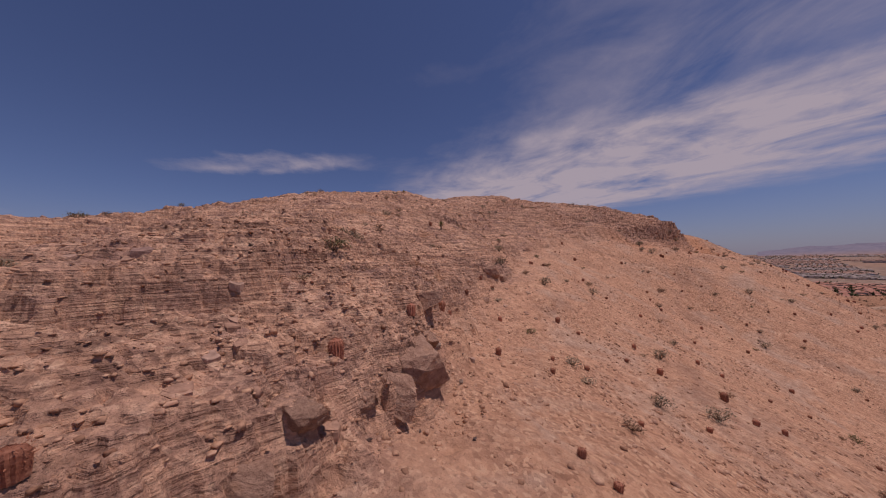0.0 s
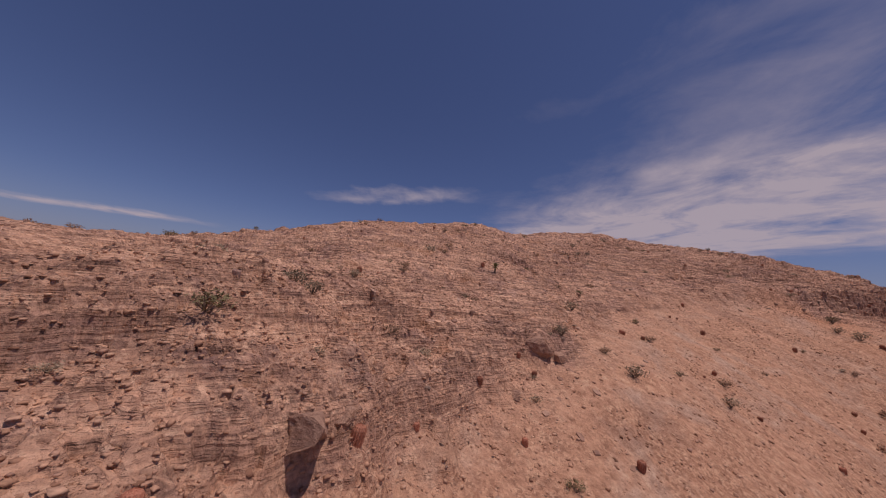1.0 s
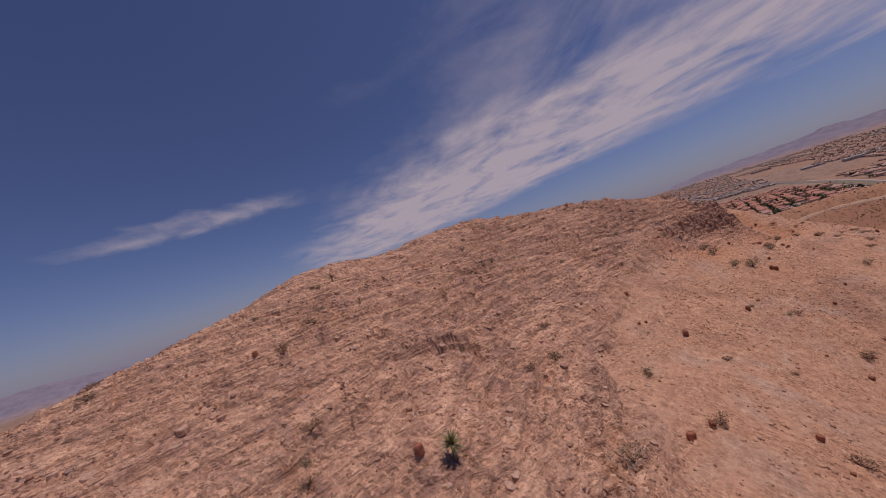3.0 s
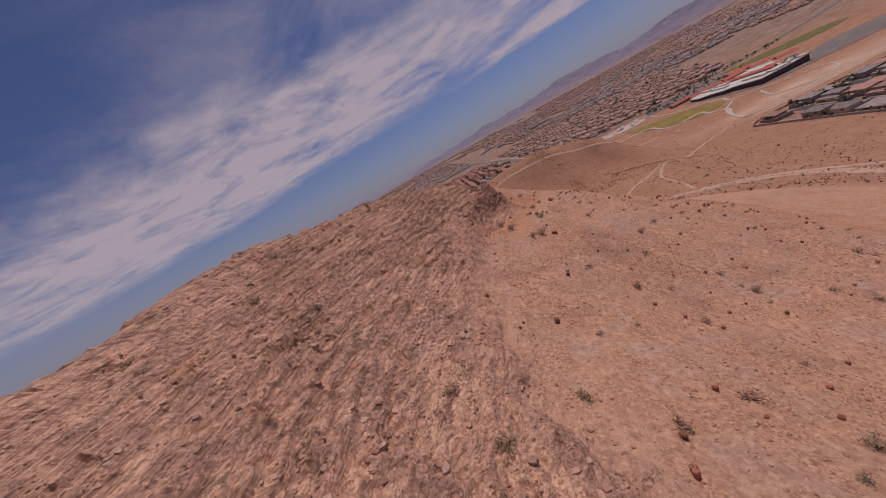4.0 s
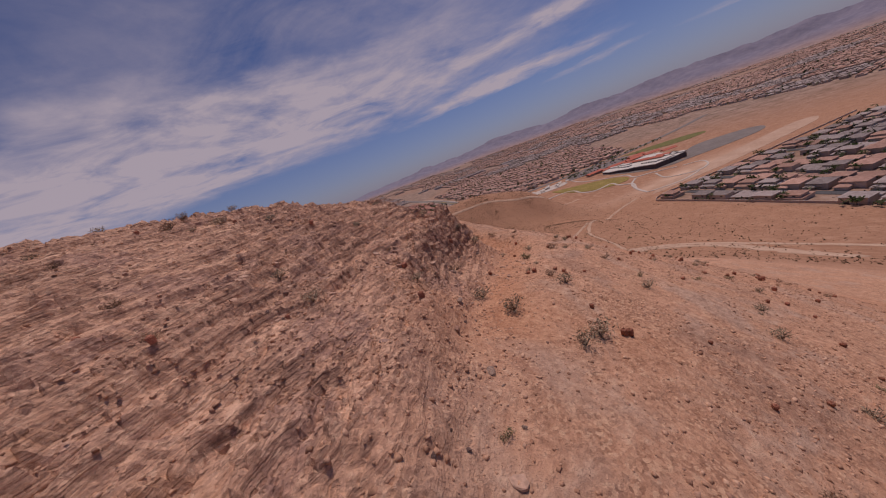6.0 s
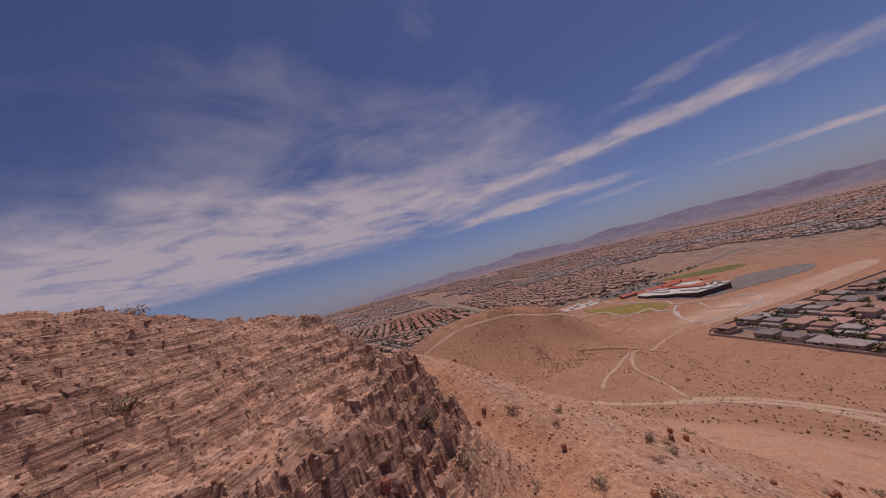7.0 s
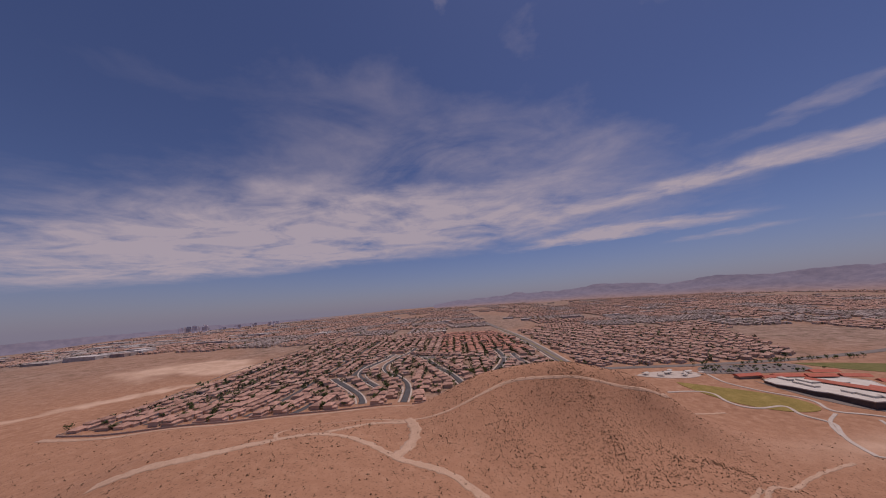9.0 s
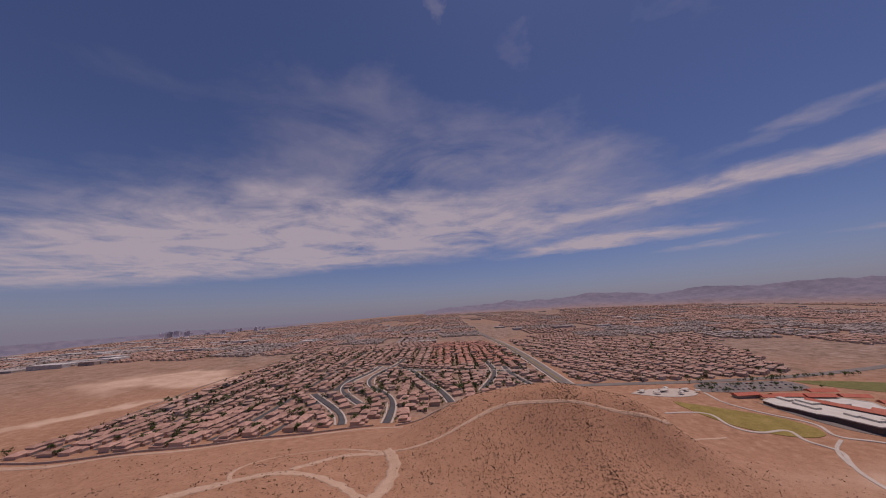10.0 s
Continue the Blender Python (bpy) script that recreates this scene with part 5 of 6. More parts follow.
# streets
ROAD = "dark asphalt street with pale pavements"
strip("road", "wide dark asphalt arterial road", [(208, 690), (205, 800), (205, 950), (198, 1180), (175, 1450), (140, 1800)], 22, MAT_ASPHALT, 0.45, "road", step=12)
strip("road", "wide dark asphalt road beside the school", [(205, 706), (345, 705), (441, 702), (546, 708), (645, 718), (821, 750), (1000, 800)], 16, MAT_ASPHALT, 0.4, "road", step=8)
strip("pavement", "pale concrete pavement along the arterial road", [(219, 716), (218, 800), (218, 950), (211, 1180), (190, 1400)], 3.5, MAT_CONCRETE, 0.6, "pavement", step=12)
strip("pavement", "pale concrete pavement along the arterial road", [(192, 716), (191, 800), (190, 950), (184, 1180), (165, 1400)], 3.5, MAT_CONCRETE, 0.6, "pavement", step=12)
strip("pavement", "pale concrete pavement along the arterial road", [(205, 740), (204, 850), (203, 1000), (194, 1180), (172, 1450)], 3.0, MAT_LAWN, 0.6, "verge", step=12)
CURVED = [
    [(-84, 548), (-88, 604), (-92, 650), (-106, 694), (-142, 725), (-166, 765), (-168, 815), (-150, 874), (-130, 930), (-125, 1010)],
    [(-140, 640), (-182, 692), (-207, 730), (-208, 767), (-192, 818), (-176, 850), (-172, 920)],
    [(-141, 548), (-150, 590), (-178, 626), (-212, 664), (-240, 700)],
    [(-2, 640), (-18, 706), (-46, 756), (-70, 820), (-90, 872)],
    [(52, 690), (90, 790), (98, 850), (92, 945)],
    [(146, 706), (130, 770), (122, 815), (125, 880)],
    [(-300, 850), (-190, 905), (-127, 890), (-40, 850), (65, 838), (190, 830)],
]
for line in CURVED:
    strip("road", ROAD, line, 9.0, MAT_STREET, 0.4, "road", step=6)
    for off in (-6.6, 6.6):
        mid = resample(line, 8)
        d = np.gradient(mid, axis=0)
        d /= np.hypot(*d.T)[:, None]
        strip("pavement", "pale concrete pavement along the street", [tuple(p) for p in mid + np.stack([-d[:, 1], d[:, 0]], 1) * off], 2.4, MAT_CONCRETE, 0.5, "pavement", step=8)


# houses: a stuccoed body with a garage wing under hipped tile roofs
def hip(x0, x1, y0, y1, z, rise, over=0.6):
    """Corners of a hipped roof with an eaves edge."""
    x0, x1, y0, y1 = x0 - over, x1 + over, y0 - over, y1 + over
    w, l = x1 - x0, y1 - y0
    if l >= w:
        a, b = ((x0 + x1) / 2, y0 + w / 2 * 0.9, z + rise), ((x0 + x1) / 2, y1 - w / 2 * 0.9, z + rise)
    else:
        a, b = (x0 + l / 2 * 0.9, (y0 + y1) / 2, z + rise), (x1 - l / 2 * 0.9, (y0 + y1) / 2, z + rise)
    low = [(x0, y0, z - 0.25), (x1, y0, z - 0.25), (x1, y1, z - 0.25), (x0, y1, z - 0.25)]
    top = [(p[0], p[1], z) for p in low]
    v = low + top + [a, b]
    f = [(3, 2, 1, 0), (0, 1, 5, 4), (1, 2, 6, 5), (2, 3, 7, 6), (3, 0, 4, 7)]
    f += [(4, 5, 8), (5, 6, 9, 8), (6, 7, 9), (7, 4, 8, 9)] if l >= w else [(4, 5, 9, 8), (5, 6, 9), (6, 7, 8, 9), (7, 4, 8)]
    return v, f


def box(x0, x1, y0, y1, z0, z1):
    v = [(x0, y0, z0), (x1, y0, z0), (x1, y1, z0), (x0, y1, z0), (x0, y0, z1), (x1, y0, z1), (x1, y1, z1), (x0, y1, z1)]
    return v, [(3, 2, 1, 0), (4, 5, 6, 7), (0, 1, 5, 4), (1, 2, 6, 5), (2, 3, 7, 6), (3, 0, 4, 7)]


def join(*solids):
    verts, faces = [], []
    for v, f in solids:
        faces += [tuple(i + len(verts) for i in g) for g in f]
        verts += v
    return verts, faces


def house_plan(k):
    """Solids of house type k: walls, roofs, garage door, windows. The street is towards -y."""
    if k == 0:    # two storeys, garage wing to one side
        walls = [box(-6, 6, -3, 8, -2, 5.6), box(-6.2, 0.2, -8.5, -3, -2, 3.0)]
        roofs = [hip(-6, 6, -3, 8, 5.6, 2.2), hip(-6.2, 0.2, -8.5, -2.5, 3.0, 1.5)]
        door, panes = box(-5.4, -0.7, -8.58, -8.52, 0, 2.3), [box(1.2, 3.0, -3.07, -3.01, 3.4, 4.6), box(-4.0, -2.4, 8.01, 8.07, 3.4, 4.6), box(1.5, 4.0, 8.01, 8.07, 0.4, 2.3)]
    elif k == 1:  # one storey, broad
        walls = [box(-7, 7, -5, 7, -2, 3.1), box(1, 7.2, -9, -5, -2, 2.9)]
        roofs = [hip(-7, 7, -5, 7, 3.1, 2.5), hip(1, 7.2, -9, -3.5, 2.9, 1.6)]
        door, panes = box(1.8, 6.4, -9.08, -9.02, 0, 2.3), [box(-4.5, -2.5, -5.07, -5.01, 0.9, 2.2), box(-5, -3, 7.01, 7.07, 0.9, 2.2), box(1, 4, 7.01, 7.07, 0.2, 2.3)]
    elif k == 2:  # two storeys, set-back upper floor
        walls = [box(-6.5, 6.5, -7, 8, -2, 3.0), box(-5.5, 5.0, -3, 7, 2.9, 5.9)]
        roofs = [hip(-6.5, 6.5, -7, 8, 3.0, 1.6), hip(-5.5, 5.0, -3, 7, 5.9, 2.0)]
        door, panes = box(-5.5, -0.8, -7.08, -7.02, 0, 2.3), [box(1.5, 3.5, -7.07, -7.01, 0.9, 2.2), box(-3, -1.4, 7.01, 7.07, 3.8, 5.0), box(1, 3, 7.01, 7.07, 3.8, 5.0)]
    else:         # two storeys, plain
        walls = [box(-5.5, 5.5, -6.5, 7.5, -2, 5.5), box(-5.7, -0.5, -9.5, -6.5, -2, 2.9)]
        roofs = [hip(-5.5, 5.5, -6.5, 7.5, 5.5, 2.3), hip(-5.7, -0.5, -9.5, -6, 2.9, 1.3)]
        door, panes = box(-5.2, -0.9, -9.58, -9.52, 0, 2.3), [box(1, 2.8, -6.57, -6.51, 3.3, 4.5), box(-3.2, -1.4, 7.51, 7.57, 3.3, 4.5), box(1, 3.6, 7.51, 7.57, 0.3, 2.3)]
    return join(*walls), join(*roofs), door, panes


def window_frame(pane):
    """A raised surround a little wider than the pane, from its corners."""
    v = np.array(pane[0])
    (x0, y0, z0), (x1, y1, z1) = v.min(0), v.max(0)
    out = 0.03 if y0 < 0 else -0.03
    return box(x0 - 0.18, x1 + 0.18, y0 + out, y1 + out, z0 - 0.18, z1 + 0.18)


HOUSES = {}
for k in range(4):
    walls, roofs, door, panes = house_plan(k)
    for tone, roof_mat in (("clay", MAT_TILE), ("grey", MAT_TILE_GREY)):
        HOUSES[k, tone] = (mesh_of("wall", *walls, MAT_STUCCO), mesh_of("roof", *roofs, roof_mat), mesh_of("garage_door", *door, MAT_DOOR), [(mesh_of("window", *window_frame(p), MAT_DOOR), mesh_of("pane", *p, MAT_PANE)) for p in panes])
LABELS = {"clay": "stuccoed suburban house with a pinkish clay tile roof", "grey": "stuccoed suburban house with a grey tile roof"}
house_spots, far_spots = [], []


def put_house(x, y, turn, tone, k):
    wall, roof, door, panes = HOUSES[k, tone]
    base = new("house")
    base.matrix_world = pose(x, y, ground_at(x, y) + 0.4, 0, 0, turn) @ Matrix.Diagonal((1.22, 1.16, 1.0, 1) if x > 250 else (1, 1, 1, 1))
    child("wall", wall, base)
    child("roof", roof, base, "hipped tile roof")
    child("garage_door", door, base)
    for surround, glass in panes[1:]:
        window = child("window", surround, base)
        child("pane", glass, window, "dark window glass")
    tagged(base, LABELS[tone], "house", "houses below the hill")


def inside(x, y, outline):
    hit, j = False, len(outline) - 1
    for i, (xi, yi) in enumerate(outline):
        xj, yj = outline[j]
        if (yi > y) != (yj > y) and x < (xj - xi) * (y - yi) / (yj - yi) + xi:
            hit = not hit
        j = i
    return hit


def near_road(x, y, gap):
    for line in CURVED:
        pts = np.array(line, float)
        a, b = pts[:-1], pts[1:]
        d = b - a
        t = np.clip(((x - a[:, 0]) * d[:, 0] + (y - a[:, 1]) * d[:, 1]) / (d**2).sum(1), 0, 1)
        if np.hypot(x - a[:, 0] - t * d[:, 0], y - a[:, 1] - t * d[:, 1]).min() < gap:
            return True
    return False


taken = []


def free_spot(x, y, gap):
    if any((x - u) ** 2 + (y - v) ** 2 < gap * gap for u, v in taken):
        return False
    taken.append((x, y))
    return True


WEST = [(-458, 478), (-437, 476), (-366, 470), (-338, 480), (-267, 484), (-224, 512), (-196, 514), (-140, 536), (-66, 546), (-46, 590), (-24, 628), (6, 640), (40, 655), (76, 690), (110, 712), (180, 722), (178, 1180), (-470, 1180), (-490, 759)]
EAST = [(236, 724), (345, 722), (441, 720), (546, 727), (632, 735), (700, 850), (820, 1130), (640, 1260), (500, 1330), (232, 1330)]
# along the curved streets
for line in CURVED:
    mid = resample(line, 15.5)
    d = np.gradient(mid, axis=0)
    d /= np.hypot(*d.T)[:, None]
    for p, e in zip(mid[1:-1], d[1:-1]):
        for sign in (-1, 1):
            q = p + np.array((-e[1], e[0])) * sign * 19.5
            if inside(*q, WEST) and not near_road(*q, 15) and free_spot(*q, 14.5):
                house_spots.append((*q, np.degrees(np.arctan2(e[1], e[0])) + (0 if sign > 0 else 180), "clay"))
# straight rows beside the sand lot, then the blocks across the arterial road
west_streets, pitch = [], 56.0
for k in range(11):
    x0 = -436 + pitch * k
    if k < 5:
        west_streets.append([(x0, 484 + 6 * k), (x0 + 1, 800), (x0 - 2, 1175)])
    for y0 in np.arange(470, 1175, 14.6):
        for sign in (-1, 1):
            q = (x0 + sign * 17.5, y0 + rng.uniform(-0.8, 0.8))
            if inside(*q, WEST) and not near_road(*q, 16) and free_spot(*q, 13.5):
                house_spots.append((*q, 90 if sign < 0 else -90, "clay"))
# closes, wherever the streets leave room
for y0 in np.arange(545, 1170, 16.0):
    for x0 in np.arange(-440, 175, 16.5):
        q = (x0 + rng.uniform(-2, 2), y0 + rng.uniform(-2, 2))
        if inside(*q, WEST) and not near_road(*q, 15.5) and free_spot(*q, 14.8):
            house_spots.append((*q, float(rng.choice((0, 90, 180, 270))), "clay"))
for line in west_streets:
    strip("road", ROAD, line, 8.5, MAT_STREET, 0.4, "road", step=14)
EAST_TURN = -60.0
ct, st = math_cos(radians(EAST_TURN)), math_sin(radians(EAST_TURN))
for v0 in np.arange(300, 1700, 54.0):
    for u0 in np.arange(-700, 900, 14.8):
        for sign in (-1, 1):
            a, b = u0 + rng.uniform(-0.6, 0.6), v0 + sign * 17
            q = (230 + ct * (a) - st * (b - 720), 720 + st * a + ct * (b - 720))
            if inside(*q, EAST):
                far_spots.append((*q, EAST_TURN + (0 if sign > 0 else 180), "clay"))
# the grey-roofed estate at the foot of the scree
GREY = [(299, 365), (302, 300), (306, 180), (320, 60), (560, 20), (700, 300), (690, 366), (480, 362)]
for k, x0 in enumerate((330.5, 383.5, 436.5, 489.5, 542.5, 595.5, 648.5)):
    for y0 in np.arange(60, 366, 18.5):
        for sign in (-1, 1):
            q = (x0 + sign * 17.0, y0 - 0.04 * (x0 - 330) + rng.uniform(-1, 1))
            q = (q[0] + rng.uniform(-1.5, 1.5), q[1])
            if inside(*q, GREY) and y0 < 360 and rng.uniform() < 0.94:
                house_spots.append((*q, 90 if sign < 0 else -90, "grey" if rng.uniform() < 0.72 else "clay"))
    strip("road", ROAD, [(x0, 66), (x0, 352)], 9.0, MAT_STREET, 0.4, "road", step=12)

house_spots.sort(key=lambda s: math.hypot(s[0] + 5, s[1] - 120))
for x, y, turn, tone in house_spots[:300]:
    put_house(x, y, turn + rng.uniform(-1.5, 1.5), tone, int(rng.integers(4)))
far_spots += house_spots[300:]


def many_houses(name, label, spots):
    """Houses too many and too far to tell apart, as one mesh."""
    verts, faces, slots, start = [], [], [], 0
    solids = []
    for k in range(4):
        walls, roofs, _, _ = house_plan(k)
        solids.append((np.array(walls[0]), walls[1], np.array(roofs[0]), roofs[1]))
    spots = [s for s in spots]
    z = land(np.array([s[0] for s in spots]), np.array([s[1] for s in spots]))
    for (x, y, turn, tone), h in zip(spots, z):
        wv, wf, rv, rf = solids[int(rng.integers(4))]
        c, s = math_cos(radians(turn)), math_sin(radians(turn))
        red = -60 < x < 170 and 900 < y < 1300
        for v, f, slot in ((wv, wf, 0), (rv, rf, 3 if red else 1 if tone == "clay" else 2)):
            verts.append(np.stack([c * v[:, 0] - s * v[:, 1] + x, s * v[:, 0] + c * v[:, 1] + y, v[:, 2] + h + 0.4], 1))
            faces += [tuple(i + start for i in g) for g in f]
            slots += [slot] * len(f)
            start += len(v)
    mesh = bpy.data.meshes.new(name)
    mesh.from_pydata(np.concatenate(verts).tolist(), [], faces)
    for m in (MAT_FAR_WALL, MAT_FAR_TILE, MAT_FAR_GREY, MAT_FAR_RED):
        mesh.materials.append(m)
    mesh.polygons.foreach_set("material_index", slots)
    tagged(new(name, mesh), label, "houses", kind="stuff")


MAT_FAR_WALL = islands("far_stucco", ((0.42, 0.315, 0.245), (0.53, 0.41, 0.33), (0.62, 0.51, 0.43)), size=2.0, bump=0.0)
MAT_FAR_TILE = islands("far_clay_tile", ((0.28, 0.160, 0.122), (0.38, 0.225, 0.172), (0.46, 0.292, 0.23), (0.36, 0.245, 0.195)), size=1.0, bump=0.0)
MAT_FAR_RED = islands("far_red_tile", ((0.36, 0.165, 0.115), (0.43, 0.21, 0.152), (0.48, 0.255, 0.19)), size=1.0, bump=0.0)
MAT_FAR_GREY = islands("far_grey_tile", ((0.21, 0.165, 0.147), (0.31, 0.25, 0.228), (0.40, 0.33, 0.30)), size=1.0, bump=0.0)
many_houses("housing_estate", "rows of clay-roofed suburban houses across the plain", far_spots)

# estates that fill the plain to the horizon, in blocks with open desert between
block_spots = []
for bx in np.arange(-3000, 3300, 190):
    for by in np.arange(480, 4300, 190):
        cx, cy = bx + rng.uniform(-20, 20), by + rng.uniform(-20, 20)
        if inside(cx, cy, WEST) or inside(cx, cy, EAST) or (150 < cx < 440 and 1060 < cy < 1330) or abs(cx - 175) < 60:
            continue
        if cy < 980 and cx < 1050:
            continue
        if (abs(cx) > 1.35 * cy and cx < 1000) or math.hypot(cx, cy) > 4400 or float(value_noise(np.array(cx / 520), np.array(cy / 520), 131)) < -0.42:
            continue
        if cx < -430 and cy < 1080 or (cx > 640 and cy < 1150 and cx < 1050):
            continue
        turn = float(rng.choice((0, 90, 12, -14, 78)))
        c, s = math_cos(radians(turn)), math_sin(radians(turn))
        grey = "grey" if rng.uniform() < 0.25 else "clay"
        wide = 15 if cy < 2200 else 19
        for v0 in np.arange(-80, 81, 27 if cy < 2200 else 33):
            for u0 in np.arange(-85, 86, wide):
                if rng.uniform() < 0.92:
                    block_spots.append((cx + c * u0 - s * v0, cy + s * u0 + c * v0, turn, grey))
many_houses("distant_estates", "hazy suburban roofs spreading to the horizon", block_spots)


# ---- walls round the estates ----
def block_wall(line, height, label, thick=0.3, step=6.0):
    mid = resample(line, step)
    d = np.gradient(mid, axis=0)
    d /= np.hypot(*d.T)[:, None]
    n = np.stack([-d[:, 1], d[:, 0]], 1) * thick / 2
    z = land(mid[:, 0], mid[:, 1])
    verts, faces = [], []
    for p, o, h in zip(mid, n, z):
        verts += [(*(p - o), h - 1), (*(p + o), h - 1), (*(p + o), h + height), (*(p - o), h + height)]
    for i in range(len(mid) - 1):
        a, b = 4 * i, 4 * i + 4
        faces += [(a, b, b + 3, a + 3), (a + 1, a + 2, b + 2, b + 1), (a + 3, b + 3, b + 2, a + 2)]
    faces += [(0, 3, 2, 1), (len(verts) - 4, len(verts) - 3, len(verts) - 2, len(verts) - 1)]
    cap = []
    for p, o, h in zip(mid, n * 1.5, z):
        cap += [(*(p - o), h + height), (*(p + o), h + height), (*(p + o), h + height + 0.12), (*(p - o), h + height + 0.12)]
    base = new("boundary_wall")
    child("wall", mesh_of("wall", verts, faces, MAT_BLOCKWALL), base)
    child("coping", mesh_of("coping", cap, [f for i in range(len(mid) - 1) for f in ((4 * i, 4 * i + 4, 4 * i + 7, 4 * i + 3), (4 * i + 1, 4 * i + 2, 4 * i + 6, 4 * i + 5), (4 * i + 3, 4 * i + 7, 4 * i + 6, 4 * i + 2))], MAT_CONCRETE), base)
    tagged(base, label, "wall")


block_wall([(294, 362), (300, 300), (303, 230), (306, 180), (318, 60)], 2.0, "tan block wall behind the grey-roofed houses")
block_wall([(294, 362), (298, 371), (311, 375), (363, 372), (430, 370), (480, 369), (560, 372), (690, 374)], 2.0, "tan block wall between the estate and bare ground")
block_wall([(-462, 470), (-437, 464), (-366, 458), (-338, 469), (-267, 472), (-224, 500), (-196, 502), (-140, 524), (-96, 534)], 1.8, "tan block wall along the foot of the saddle")
block_wall([(-70, 534), (-56, 540), (-34, 584), (-16, 616), (10, 628), (46, 643), (84, 680), (114, 701), (180, 712)], 1.8, "tan block wall behind the clay-roofed houses")
block_wall([(-462, 470), (-480, 600), (-500, 760), (-484, 1000), (-480, 1180)], 1.8, "tan block wall beside the graded sand lot")
strip("verge", "pale bare verge in front of the housing wall", [(-470, 462), (-437, 456), (-366, 450), (-338, 461), (-267, 464), (-224, 492), (-196, 494), (-140, 516), (-60, 528)], 7, MAT_SAND, 0.2, "verge", rough_edge=0.2)

# ---- the school, its lawns, paths and car park ----
MAT_ROOF_WHITE = speckled("white_roof_membrane", ((0.46, 0.42, 0.36), (0.55, 0.51, 0.45), (0.63, 0.59, 0.53)), (9.0, 1.0), bump=0.1)
MAT_SCHOOL = speckled("dark_school_wall", ((0.085, 0.062, 0.058), (0.115, 0.085, 0.078), (0.15, 0.115, 0.105)), (5.0, 0.6), bump=0.2)
MAT_RED_ROOF = speckled("red_metal_roof", ((0.36, 0.085, 0.050), (0.46, 0.115, 0.068), (0.54, 0.16, 0.10)), (4.0, 0.5), bump=0.1, roughness=0.55)
MAT_UNIT = speckled("grey_metal_unit", ((0.33, 0.32, 0.31), (0.44, 0.43, 0.42), (0.54, 0.53, 0.52)), (2.0, 0.3), bump=0.1, roughness=0.5)


def prism(outline, z0, z1):
    n = len(outline)
    v = [(x, y, z0) for x, y in outline] + [(x, y, z1) for x, y in outline]
    return v, [tuple(range(n))[::-1], tuple(range(n, 2 * n))] + [(i, (i + 1) % n, n + (i + 1) % n, n + i) for i in range(n)]


def gable(cx, cy, length, width, turn, z0, rise):
    c, s = math_cos(radians(turn)), math_sin(radians(turn))
    v = []
    for u, w, z in ((-1, -1, z0), (1, -1, z0), (1, 1, z0), (-1, 1, z0), (-1, 0, z0 + rise), (1, 0, z0 + rise), (-1, -1, z0 - 0.4), (1, -1, z0 - 0.4), (1, 1, z0 - 0.4), (-1, 1, z0 - 0.4)):
        a, b = u * length / 2, w * width / 2
        v.append((cx + c * a - s * b, cy + s * a + c * b, z))
    return v, [(0, 1, 5, 4), (2, 3, 4, 5), (3, 0, 4), (1, 2, 5), (9, 8, 7, 6), (6, 7, 1, 0), (7, 8, 2, 1), (8, 9, 3, 2), (9, 6, 0, 3)]


